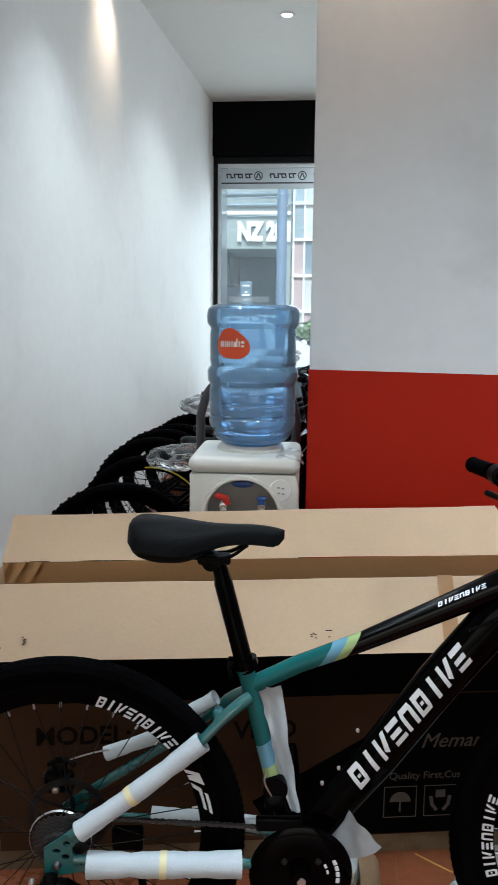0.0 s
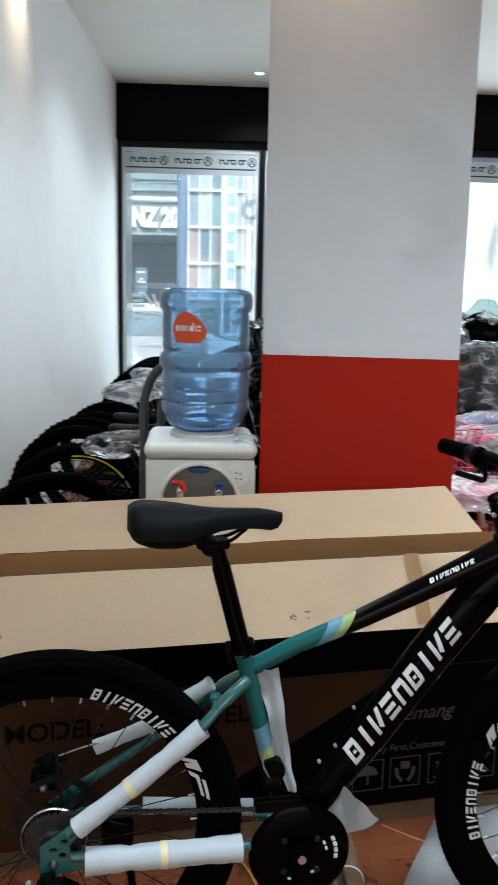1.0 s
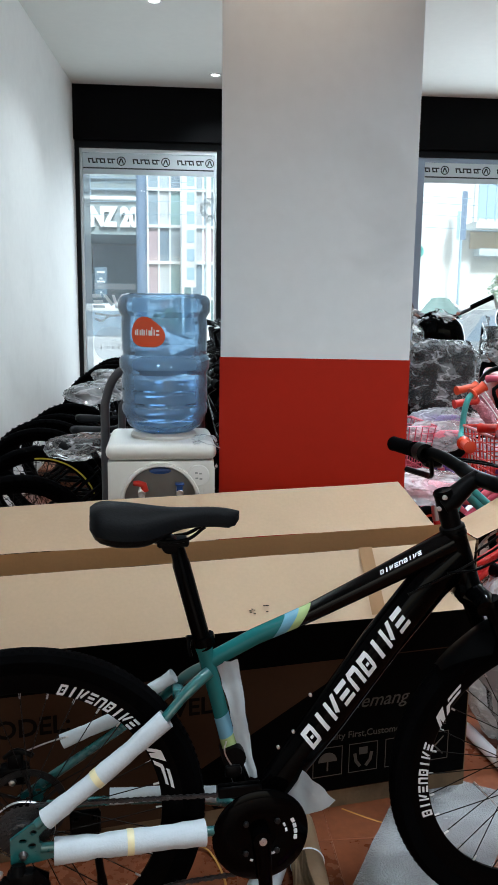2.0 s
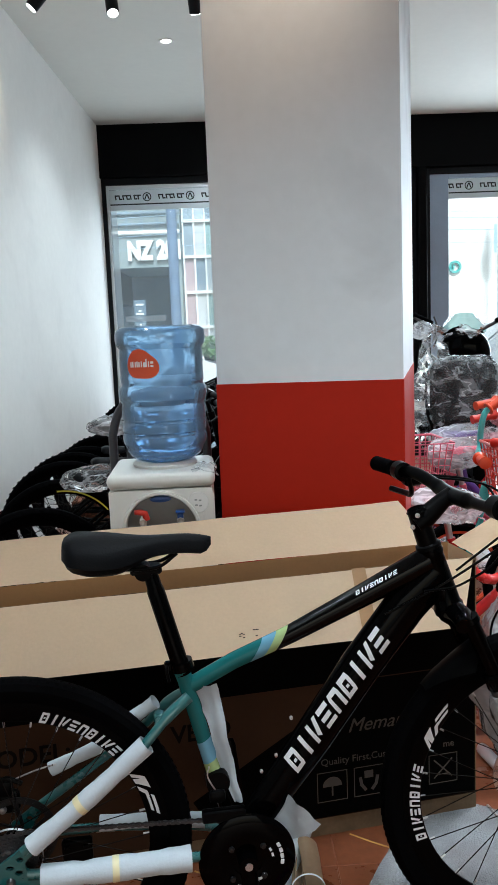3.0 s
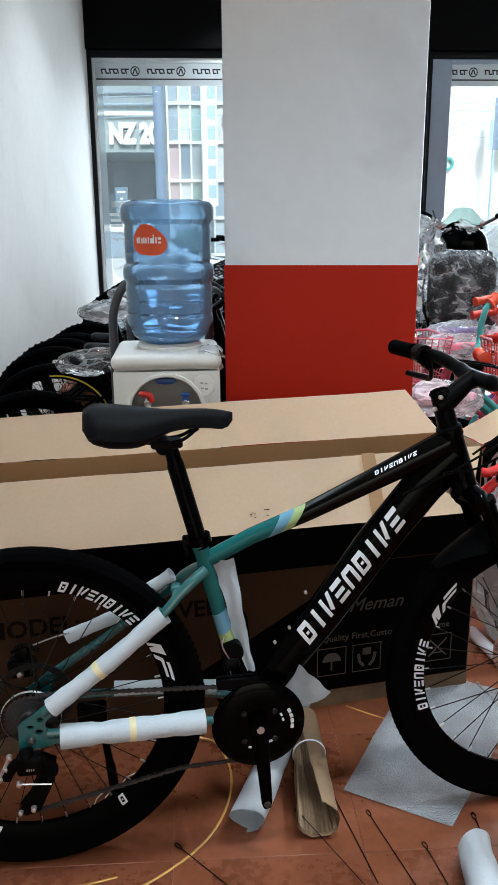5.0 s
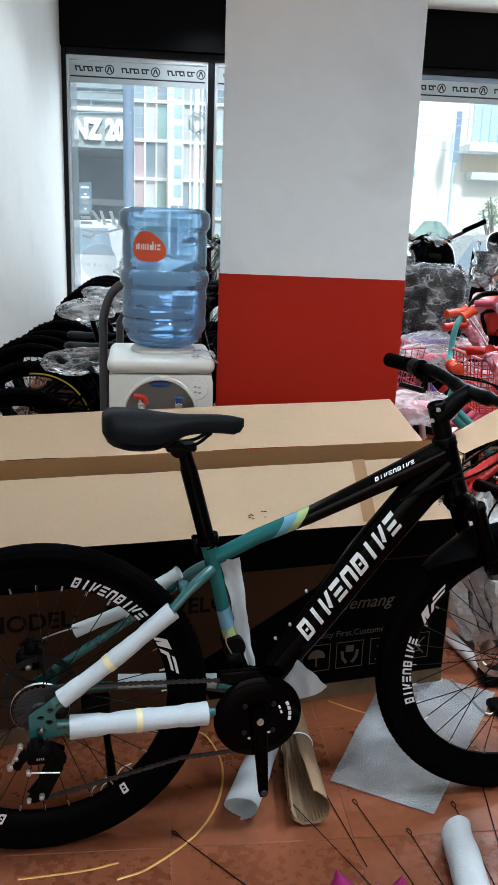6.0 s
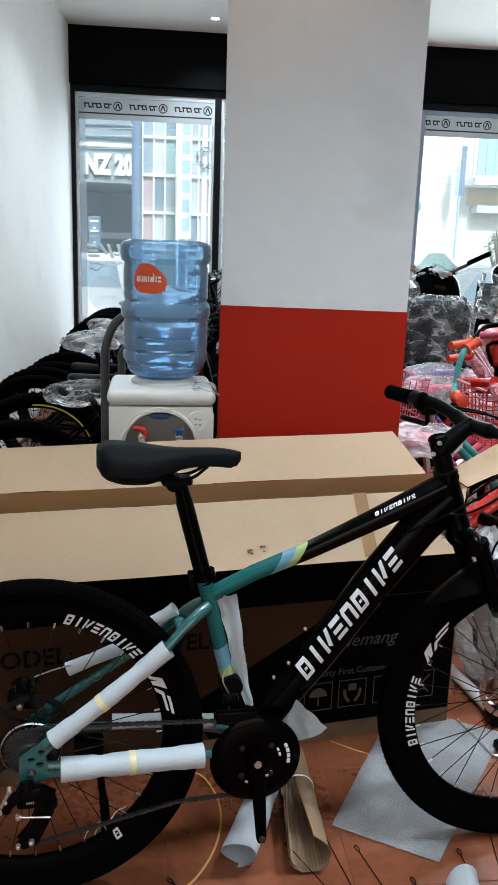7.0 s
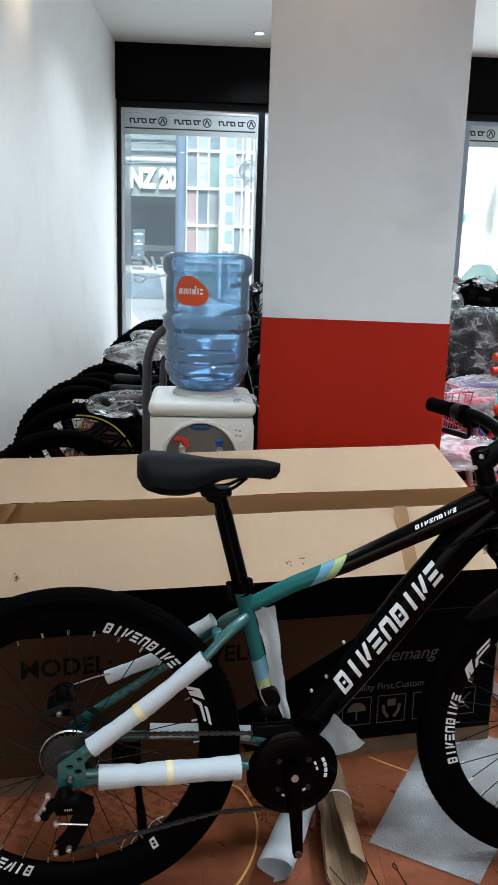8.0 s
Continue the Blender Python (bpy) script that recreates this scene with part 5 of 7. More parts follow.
part("end_flap", panel(B(), [(-0.003, 0.01, CH), (-0.003, CD - 0.01, CH), (-0.205, CD - 0.02, 0.705), (-0.195, 0.02, 0.690)], CT, 8, 5, 5, 0.004), M["kraft"], carton, "end flap folded out level")
part("end_flap", panel(B(), [(CL + 0.003, CD - 0.01, CH), (CL + 0.003, 0.01, CH), (CL + 0.19, 0.03, 0.765), (CL + 0.18, CD - 0.02, 0.80)], CT, 8, 5, 6, 0.004), M["kraft"], carton, "end flap folded out level")


def sheet(bm, pts, y=-0.0066):
    vs = [bm.verts.new((x, y, z)) for x, z in pts]
    bm.faces.new(vs)
    return bm


bm = sheet(B(), [(0.006, 0.052), (CL - 0.006, 0.052), (CL - 0.006, 0.700), (0.006, 0.700)], -0.0056)
part("brown_print", bm, M["ink_dark_brown"], body, "dark brown printed field", smooth=False)
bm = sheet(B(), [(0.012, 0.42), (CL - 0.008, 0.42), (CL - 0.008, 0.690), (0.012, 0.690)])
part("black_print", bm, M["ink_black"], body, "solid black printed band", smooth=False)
bm = sheet(B(), [(0.60, 0.155), (0.66, 0.055), (CL - 0.008, 0.055), (CL - 0.008, 0.417), (1.055, 0.417)])
part("black_print", bm, M["ink_black"], body, "solid black printed corner", smooth=False)
flat = pose(0, 0, 0, 90, 0, 0)


def on_front(text, s, z, size, mat, label, **k):
    return words("lettering", text, size, mat, body, pose(s, -0.0078, z) @ flat, label=label, **k)


on_front("MODEL:", 0.205, 0.338, 0.062, M["ink_brown"], "dark printed model word", bold=0.0012)
on_front("BN", 0.425, 0.338, 0.062, M["ink_brown"], "dark printed letters", bold=0.0012)
on_front("VELO", 0.630, 0.338, 0.062, M["ink_brown"], "dark printed letters", bold=0.0012)
on_front("Memang", 1.095, 0.295, 0.052, M["ink_white"], "pale script lettering", shear=0.35)
on_front("Quality First,Customer", 1.055, 0.206, 0.026, M["ink_white"], "pale printed slogan")
on_front("me", 1.288, 0.206, 0.026, M["ink_white"], "pale printed letters")
# handling marks in outlined squares
for s in (0.963, 1.063, 1.167, 1.272):
    bm = B()
    for a, b, c, d in ((-0.041, -0.041, 0.041, -0.039), (-0.041, 0.039, 0.041, 0.041), (-0.041, -0.039, -0.039, 0.039), (0.039, -0.039, 0.041, 0.039)):
        box(bm, (s + a, -0.0076, 0.138 + b), (s + c, -0.0070, 0.138 + d))
    if s < 1:
        lathe(bm, [(0.0005, -0.0076), (0.026, -0.0076), (0.026, -0.0070)], 16, "Y", (s, 0, 0.138), start=0, turn=math.pi)
        box(bm, (s - 0.002, -0.0076, 0.112), (s + 0.002, -0.0070, 0.138))
    elif s < 1.1:
        box(bm, (s - 0.012, -0.0076, 0.146), (s + 0.012, -0.0070, 0.166))
        for q in (-1, 1):
            tube(bm, [(s + q * 0.024, -0.0074, 0.150), (s + q * 0.020, -0.0074, 0.128), (s + q * 0.008, -0.0074, 0.112)], 0.005, 6, flat=0.1)
    elif s < 1.2:
        for q in (-0.012, 0.012):
            box(bm, (s + q - 0.003, -0.0076, 0.118), (s + q + 0.003, -0.0070, 0.150))
            box(bm, (s + q - 0.008, -0.0076, 0.150), (s + q + 0.008, -0.0070, 0.155))
        box(bm, (s - 0.024, -0.0076, 0.110), (s + 0.024, -0.0070, 0.114))
    else:
        for q in (-1, 1):
            tube(bm, [(s - 0.026, -0.0074, 0.138 - q * 0.026), (s + 0.026, -0.0074, 0.138 + q * 0.026)], 0.0022, 6, flat=0.2)
        box(bm, (s - 0.018, -0.0076, 0.120), (s + 0.018, -0.0070, 0.123))
    part("handling_mark", bm, M["ink_white"], body, "pale outlined handling symbol", smooth=False)
# worn strip of paper tape across the front flap
bm = B()
grid(bm, 2, 6, lambda s, v: Vector((0.998 + 0.036 * s + 0.03 * v, -0.166 + 0.160 * v, 0.597 + 0.111 * v + 0.0045)))
bmesh.ops.solidify(bm, geom=bm.faces[:], thickness=0.0006)
part("tape", bm, M["kraft_tape"], carton, "worn strip of brown paper tape")
# ink smudges on the flaps
bm = B()
for k, (x, f) in enumerate(((0.717, 0.18), (0.752, 0.21), (0.10, 0.22), (0.05, 0.16), (1.225, 0.2))):
    p = Vector((x, -0.163 + 0.16 * f, 0.595 + 0.113 * f + 0.0068))
    for j in range(5):
        q = p + Vector((random.uniform(-0.008, 0.008), random.uniform(-0.008, 0.008), 0))
        q.z = 0.595 + 0.113 * (q.y + 0.163) / 0.16 + 0.0075
        lathe(bm, [(0.0004, 0.0006), (random.uniform(0.001, 0.003), 0.0003), (0.003, 0)], 7, "Z", tuple(q))
part("smudges", bm, M["ink_brown"], carton, "small dark ink smudges", smooth=False)["kind"] = "stuff"

# ---- water dispenser with its upturned bottle ----
disp = thing("water_dispenser", pose(-0.175, 2.50, 0, 0, 0, 1.5), "white hot and cold water dispenser behind the carton", "water dispenser")


def plate_with_hole(bm, x0, x1, z0, z1, cx, cz, r, y0, y1, n=56):
    """A plate in the xz plane with a round hole."""
    rows = []
    for i in range(n):
        a = 2 * math.pi * i / n
        c, s = math.cos(a), math.sin(a)
        k = min(((x1 if c > 0 else x0) - cx) / c if abs(c) > 1e-6 else 9, ((z1 if s > 0 else z0) - cz) / s if abs(s) > 1e-6 else 9)
        rows.append([bm.verts.new(p) for p in ((cx + r * c, y0, cz + r * s), (cx + k * c, y0, cz + k * s), (cx + k * c, y1, cz + k * s), (cx + r * c, y1, cz + r * s))])
    for i in range(n):
        a, b = rows[i], rows[(i + 1) % n]
        for j in range(4):
            bm.faces.new((a[j], a[(j + 1) % 4], b[(j + 1) % 4], b[j]))
    return bm


W2 = 0.155
part("body", box(B(), (-W2, 0.05, 0.02), (W2, 0.32, 0.862), 0.012, None, 3), M["disp"], disp, "white plastic cabinet")
part("front_panel", plate_with_hole(B(), -W2 + 0.002, W2 - 0.002, 0.40, 0.862, -0.004, 0.742, 0.106, 0.0, 0.049), M["disp"], disp, "white front with an arched recess")
bm = lathe(B(), [(0.104, 0.045), (0.104, -0.002), (0.107, -0.006), (0.114, -0.006), (0.117, 0.0)], 56, "Y", (-0.004, 0, 0.742))
part("arch_ring", bm, M["disp"], disp, "raised arched rim")
bm = lathe(B(), [(0.0005, 0.046), (0.104, 0.046), (0.104, 0.0495)], 48, "Y", (-0.004, 0, 0.742))
part("recess", bm, M["disp_grey"], disp, "grey tap recess")
part("lower_door", box(B(), (-W2 + 0.004, 0.004, 0.03), (W2 - 0.004, 0.049, 0.396), 0.008, None, 2), M["disp"], disp)
bm = box(B(), (-W2 - 0.004, -0.004, 0.864), (W2 + 0.004, 0.322, 0.912), 0.022, None, 4)
part("top_cover", bm, M["disp"], disp, "rounded white top cover")
part("bottle_collar", lathe(B(), [(0.045, 0.905), (0.098, 0.908), (0.100, 0.920), (0.090, 0.930), (0.082, 0.926), (0.05, 0.915)], 40, "Z", (0.008, 0.16, 0)), M["disp"], disp, "white bottle collar")
bm = lathe(B(), [(0.0005, 0.004), (0.030, 0.007), (0.032, 0.012), (0.030, 0.036)], 28, "Y", (0, 0, 0))
for v in bm.verts:
    v.co.z = 0.832 + v.co.z * 0.28
    v.co.x -= 0.004
part("badge", bm, M["blue_plastic"], disp, "small oval blue badge")
bm = lathe(B(), [(0.0005, -0.003), (0.030, -0.0025), (0.032, 0.0)], 28, "Y", (0.106, 0, 0.820))
pan = part("indicator_panel", bm, M["white_plastic"], disp, "round white indicator panel")
bm = B()
for dx, dz in ((-0.006, 0.008), (0.006, 0.006), (-0.005, -0.008), (0.007, -0.010)):
    box(bm, (0.106 + dx - 0.004, -0.0045, 0.820 + dz - 0.0022), (0.106 + dx + 0.004, -0.0025, 0.820 + dz + 0.0022))
part("indicator", bm, M["disp_grey"], pan, "tiny dark printed bars", smooth=False)
for x, mat, lab in ((-0.058, M["red_plastic"], "red hot water tap"), (0.052, M["blue_plastic"], "blue cold water tap")):
    bm = tube(B(), [(x, 0.046, 0.772), (x, 0.012, 0.772), (x, 0.002, 0.766)], [0.009, 0.010, 0.011], 14)
    tube(bm, [(x, 0.010, 0.775), (x, 0.010, 0.742)], [0.010, 0.008], 14)
    tap = part("tap", bm, M["white_plastic"], disp, "white tap body")
    bm = B()
    if x < 0:
        tube(bm, [(x - 0.024, 0.004, 0.798), (x - 0.010, 0.006, 0.797), (x + 0.006, 0.010, 0.792), (x + 0.010, 0.010, 0.772)], [0.007, 0.009, 0.010, 0.011], 12)
    else:
        box(bm, (x - 0.013, -0.004, 0.790), (x + 0.013, 0.020, 0.797), 0.002)
        box(bm, (x - 0.009, 0.0, 0.768), (x + 0.009, 0.018, 0.790), 0.003)
    part("lever", bm, mat, tap, lab)
# leftover protective film on the cover's corner
bm = B()
grid(bm, 12, 10, lambda s, t: Vector((0.09 + 0.075 * s, -0.006 + 0.16 * t, 0.914 + 0.012 * math.sin(s * 5 + t * 7) * s - 0.05 * max(0, s - 0.8))))
crumple(bm, 30, 0.008, 3)
part("film", bm, M["wrap"], disp, "peeling clear protective film")

# bottle
M["bottle"] = bpy.data.materials.new("blue_bottle_plastic")
M["bottle"].use_nodes = True
nt = M["bottle"].node_tree
n = nt.nodes
pb = n["Principled BSDF"]
pb.inputs["Base Color"].default_value = (0.36, 0.60, 0.88, 1)
pb.inputs["Roughness"].default_value = 0.12
tr, mx = n.new("ShaderNodeBsdfTransparent"), n.new("ShaderNodeMixShader")
tr.inputs[0].default_value = (0.64, 0.82, 0.98, 1)
mx.inputs[0].default_value = 0.33
link(nt, tr.outputs[0], mx.inputs[1])
link(nt, pb.outputs[0], mx.inputs[2])
gl, fr, mg, bp, no, tc, mp = (n.new("ShaderNodeBsdfGlossy"), n.new("ShaderNodeFresnel"), n.new("ShaderNodeMixShader"), n.new("ShaderNodeBump"),
                              n.new("ShaderNodeTexNoise"), n.new("ShaderNodeTexCoord"), n.new("ShaderNodeMapping"))
mp.inputs["Scale"].default_value = (9, 9, 40)
link(nt, tc.outputs["Object"], mp.inputs["Vector"])
link(nt, mp.outputs["Vector"], no.inputs["Vector"])
no.inputs["Scale"].default_value = 1.0
bp.inputs["Strength"].default_value, bp.inputs["Distance"].default_value = 0.35, 0.006
link(nt, no.outputs["Fac"], bp.inputs["Height"])
link(nt, bp.outputs["Normal"], gl.inputs["Normal"])
link(nt, bp.outputs["Normal"], pb.inputs["Normal"])
gl.inputs["Roughness"].default_value, fr.inputs[0].default_value = 0.08, 1.24
link(nt, fr.outputs[0], mg.inputs[0])
link(nt, mx.outputs[0], mg.inputs[1])
link(nt, gl.outputs[0], mg.inputs[2])
link(nt, mg.outputs[0], n["Material Output"].inputs[0])
M["water"] = material("blue_tinted_water", (0.46, 0.64, 0.86), 0.12, vary=0.0, bump=0.0, rough_vary=0.0)
_w = M["water"].node_tree.nodes["Principled BSDF"]
_w.inputs["Transmission Weight"].default_value, _w.inputs["IOR"].default_value = 1.0, 1.09
bot = thing("water_bottle", pose(-0.167, 2.66, 0), "large blue refill water bottle upturned on the dispenser", "water bottle")
prof = [(0.030, 0.918), (0.055, 0.924), (0.085, 0.932), (0.106, 0.945), (0.1150, 0.956), (0.1165, 0.961), (0.1160, 0.966), (0.1230, 0.976), (0.1280, 0.987), (0.1292, 0.998), (0.1285, 1.008),
        (0.1250, 1.013), (0.1250, 1.017), (0.1278, 1.022), (0.1282, 1.030), (0.1282, 1.048), (0.1262, 1.052), (0.1262, 1.056), (0.1282, 1.060), (0.1282, 1.092), (0.1262, 1.098), (0.1252, 1.104),
        (0.1290, 1.111), (0.1335, 1.119), (0.1348, 1.134), (0.1340, 1.148), (0.1300, 1.156), (0.1245, 1.161), (0.1245, 1.167), (0.1270, 1.173), (0.1272, 1.190), (0.1256, 1.194), (0.1272, 1.198), (0.1272, 1.256),
        (0.1255, 1.263), (0.1250, 1.270), (0.1300, 1.277), (0.1350, 1.285), (0.1366, 1.298), (0.1364, 1.312), (0.1335, 1.325), (0.1240, 1.334), (0.1100, 1.338), (0.1050, 1.333), (0.0005, 1.330)]
part("shell", lathe(B(), prof, 64), M["bottle"], bot, "clear blue ribbed plastic shell", angle=24)
wet = [(0.0005, 0.928)] + [(r - 0.0035, z) for r, z in prof if r > 0.06 and z < 1.085] + [(0.1240, 1.090), (0.0005, 1.090)]
part("water", lathe(B(), wet, 64), M["water"], bot, "water filling the lower half", angle=24)
bm = B()
SA = math.radians(-113)


def blob(a):
    return 0.043 * (1 + 0.10 * math.cos(2 * a + 0.6) + 0.07 * math.cos(3 * a + 1.2))


cen = bm.verts.new((0.1278 * math.cos(SA), 0.1278 * math.sin(SA), 1.226))
rings = []
for q in (0.34, 0.67, 1.0):
    ring = []
    for i in range(40):
        a = 2 * math.pi * i / 40
        rr = blob(a) * q
        th = SA + rr * 1.14 * math.cos(a) / 0.1278
        ring.append(bm.verts.new((0.1278 * math.cos(th), 0.1278 * math.sin(th), 1.226 + rr * 1.08 * math.sin(a))))
    rings.append(ring)
for i in range(40):
    bm.faces.new((cen, rings[0][i], rings[0][(i + 1) % 40]))
    for a, b in zip(rings, rings[1:]):
        bm.faces.new((a[i], b[i], b[(i + 1) % 40], a[(i + 1) % 40]))
st = part("sticker", bm, M["orange"], bot, "rounded orange-red sticker")


def on_bottle(s, h):
    th = SA + (s + 0.004) * 1.45 / 0.1275
    d = Vector((math.cos(th), math.sin(th), 0))
    return d * 0.1286 + Vector((0, 0, 1.228 + h * 1.25)), d


bm = B()
for s0, s1, h0, h1 in ((-0.030, -0.0265, -0.007, 0.005), (-0.0255, -0.0215, -0.007, 0.0065), (-0.0185, -0.0155, -0.007, 0.005), (-0.0140, -0.0110, -0.007, 0.0065), (-0.0095, -0.0065, -0.007, 0.005),
                       (-0.0040, -0.0015, -0.007, 0.0065), (0.0010, 0.0065, -0.007, 0.0045), (0.0065, 0.0090, -0.007, 0.012), (0.0115, 0.0140, -0.007, 0.0065), (0.0165, 0.0225, -0.007, -0.003), (0.0165, 0.0225, 0.001, 0.006)):
    vs = []
    for a, b in ((s0, h0), (s1, h0), (s1, h1), (s0, h1)):
        p, d = on_bottle(a, b)
        vs.append(bm.verts.new(p))
    bm.faces.new(vs)
part("print", bm, M["white_ink"], st, "white printed marks", smooth=False)

# hand trolley behind the dispenser
tro = thing("hand_trolley", pose(-0.214, 3.0, 0, 0, 0, 0), "upright hand trolley with a dark bent tube handle", "hand trolley")
part("handle", tube(B(), smooth_path([(-0.165, 0, 0.03), (-0.165, 0, 0.5), (-0.165, 0, 0.90), (-0.160, 0, 0.985), (-0.128, 0, 1.062), (-0.060, 0, 1.108), (0.0, 0, 1.118), (0.060, 0, 1.108), (0.128, 0, 1.062), (0.160, 0, 0.985), (0.165, 0, 0.90), (0.165, 0, 0.5), (0.165, 0, 0.03)], 6), 0.0155, 14), M["trolley"], tro, "dark grey bent tube hoop")
for x in (-0.108, 0.108):
    part("upright", tube(B(), smooth_path([(x, 0.012, 0.05), (x, 0.012, 0.5), (x, 0.012, 0.90), (x * 0.94, 0.012, 0.965), (x * 0.6, 0.012, 1.01)], 5), 0.013, 12), M["trolley"], tro, "dark grey inner tube")
for z in (0.35, 0.7):
    part("cross_bar", tube(B(), [(-0.16, 0.012, z), (0.16, 0.012, z)], 0.011, 10), M["trolley"], tro)
part("toe_plate", box(B(), (-0.16, -0.10, 0.0), (0.16, 0.02, 0.012), 0.003), M["trolley"], tro)

# ---- the row of new bicycles along the wall ----
def film_cover(bm, at, size, seed, n=36, boxy=1.0):
    """A crumpled clear bag pulled over something."""
    r = bmesh.ops.create_uvsphere(bm, u_segments=n, v_segments=n // 2 + 2, radius=1)
    for v in r["verts"]:
        v.co = Vector([math.copysign(abs(c) ** boxy, c) * k for c, k in zip(v.co, size)])
        v.co += wob(v.co, 9, 0.016, seed) + wob(v.co, 26, 0.009, seed + 3) + wob(v.co, 70, 0.003, seed + 9)
        q = Vector((v.co.x * 14, v.co.y * 20, v.co.z * 34)) + Vector((seed, 0, 0))
        v.co *= 1 + 0.06 * (0.35 - abs(noise.noise(q))) + 0.06 * (0.3 - abs(noise.noise(q * 2.3))) + 0.03 * noise.noise(q * 5)
        v.co += Vector(at)
    return bm


def plain_bike(m, label, accent, frame_mat, seat_z=0.86, wrapped=True, steer=0.0, seed=1.0):
    b = thing("mountain_bicycle", m, label, "bicycle", "bicycles along the wall")
    ra, fa, bb = (-0.27, 0.335), (0.80, 0.335), (0.16, 0.29)
    bm = tube(B(), [(0.10, 0, 0.63), (0.56, 0, 0.82)], 0.019, 10)
    fr = part("frame", bm, frame_mat, b, "main tube")
    for pts, r in ((((0.085, 0, 0.70), (0.16, 0, 0.29)), 0.017), (((0.16, 0, 0.30), (0.57, 0, 0.77)), 0.027), (((0.545, 0, 0.88), (0.585, 0, 0.74)), 0.022)):
        part("tube", tube(B(), pts, r, 10), frame_mat, fr)
    for sgn in (-1, 1):
        part("seat_stay", tube(B(), [(0.10, sgn * 0.02, 0.60), (ra[0], sgn * 0.06, ra[1])], 0.009, 8), frame_mat, fr)
        part("chain_stay", tube(B(), [(0.15, sgn * 0.03, 0.29), (ra[0], sgn * 0.06, ra[1])], 0.010, 8), frame_mat, fr)
        part("fork_leg", tube(B(), [(0.60, sgn * 0.055, 0.72), (fa[0], sgn * 0.055, fa[1])], 0.017, 8), M["black_satin"], fr)
    for c in (ra, fa):
        w = wheel_parts(b, c, 0.335, knobs=True, spokes=28, deep=0.022, tyre=0.05, detail=False)
        if accent:
            d = B()
            rr = 0.335 - 0.05 - 0.012
            lathe(d, [(rr, -0.0138), (rr + 0.007, -0.0142), (rr + 0.007, -0.0132), (rr, -0.0128)], 30, "Y", (c[0], 0, c[1]), True, 0.3, 1.3)
            part("rim_stripe", d, accent, w, "bright rim stripe")
    s = part("saddle", saddle_mesh(B(), (0.03, 0, seat_z), 0.27, 0.075, 0.05), M["saddle"], b, "black saddle")
    if wrapped:
        part("plastic_cover", film_cover(B(), (0.02, 0, seat_z - 0.030), (0.165, 0.098, 0.052), seed), M["bag"] if seat_z < 0.8 else M["white_bag"], s, "clear plastic bag", smooth=False)
    part("seat_post", tube(B(), [(0.045, 0, seat_z - 0.05), (0.09, 0, 0.66)], 0.014, 10), M["black_satin"], b)
    part("crank", tube(lathe(B(), [(0.02, -0.05), (0.085, -0.05), (0.085, -0.045), (0.02, -0.045)], 28, "Y", (bb[0], 0, bb[1]), True), [(bb[0], -0.06, bb[1]), (bb[0] + 0.16, -0.07, bb[1] + 0.05)], 0.012, 8), M["black_satin"], b)
    st = (0.530, 0, 0.93)
    part("stem", tube(B(), [(0.545, 0, 0.88), (0.53, 0, 0.93), (0.59, 0, 0.965)], 0.016, 10), M["black_satin"], b)
    ca, sa = math.cos(steer), math.sin(steer)

    def turn(x, y, z):
        return (0.545 + (x - 0.545) * ca - y * sa, (x - 0.545) * sa + y * ca, z)

    bar = part("handlebar", tube(B(), smooth_path([turn(0.555, -0.33, 1.0), turn(0.57, -0.15, 0.998), turn(0.59, -0.03, 0.97), turn(0.59, 0.03, 0.97), turn(0.57, 0.15, 0.998), turn(0.555, 0.33, 1.0)], 4), 0.012, 10), M["black_satin"], b)
    for sgn in (-1, 1):
        part("grip", tube(B(), [turn(0.556, sgn * 0.22, 1.0), turn(0.555, sgn * 0.34, 1.0)], 0.017, 10), M["rubber"], bar)
        part("brake_lever", tube(B(), smooth_path([turn(0.58, sgn * 0.19, 0.99), turn(0.62, sgn * 0.22, 0.97), turn(0.61, sgn * 0.30, 0.965)], 4), 0.006, 8), M["steel"], bar, "silver brake lever")
    for k in (-1, 1):
        part("cable", tube(B(), smooth_path([turn(0.60, k * 0.18, 0.99), turn(0.72, k * 0.12, 1.02), turn(0.70, k * 0.02, 0.92), (0.60, k * 0.02, 0.78)], 6), 0.003, 6), M["black_satin"], b)
    return b


random.seed(4)
PLINTH = 0.17        # raised display step behind the shop window
solid("plinth", box(B(), (-1.10, 5.72, 0.0), (0.10, FRONT - 0.01, PLINTH), 0.006), M["grout"], "low tiled display step behind the window", "step", kind="structure")
# the first entry is an extra bicycle, added to darken gaps between wheels
ROW = ((4.75, -0.60, 0.68, None, False, 12), (3.34, -0.50, 0.782, None, True, 26), (3.92, -0.51, 0.74, M["yellow"], False, 20), (4.48, -0.60, 0.868, None, True, 14), (5.00, -0.57, 0.845, None, True, 10),
       (5.48, -0.55, 0.87, None, True, 8), (6.20, -0.38, 0.80, None, True, 6), (6.62, -0.38, 0.80, None, True, 5), (7.02, -0.38, 0.82, None, True, 3), (7.42, -0.38, 0.84, None, True, 2))
for k, (y, x, sz, acc, wr, yaw) in enumerate(ROW):
    plain_bike(pose(x, y, PLINTH if y > 5.8 else 0, 0, 0, yaw) @ pose(0, 0, 0, random.uniform(-3, 2), 0, 0),
               "new black mountain bicycle by the wall, saddle bagged in plastic" if wr else "black new mountain bicycle with a bare low saddle",
               acc, M["black_gloss"] if k % 3 else M["black_satin"], sz, wr, random.uniform(-0.5, 0.5), k * 3.1)

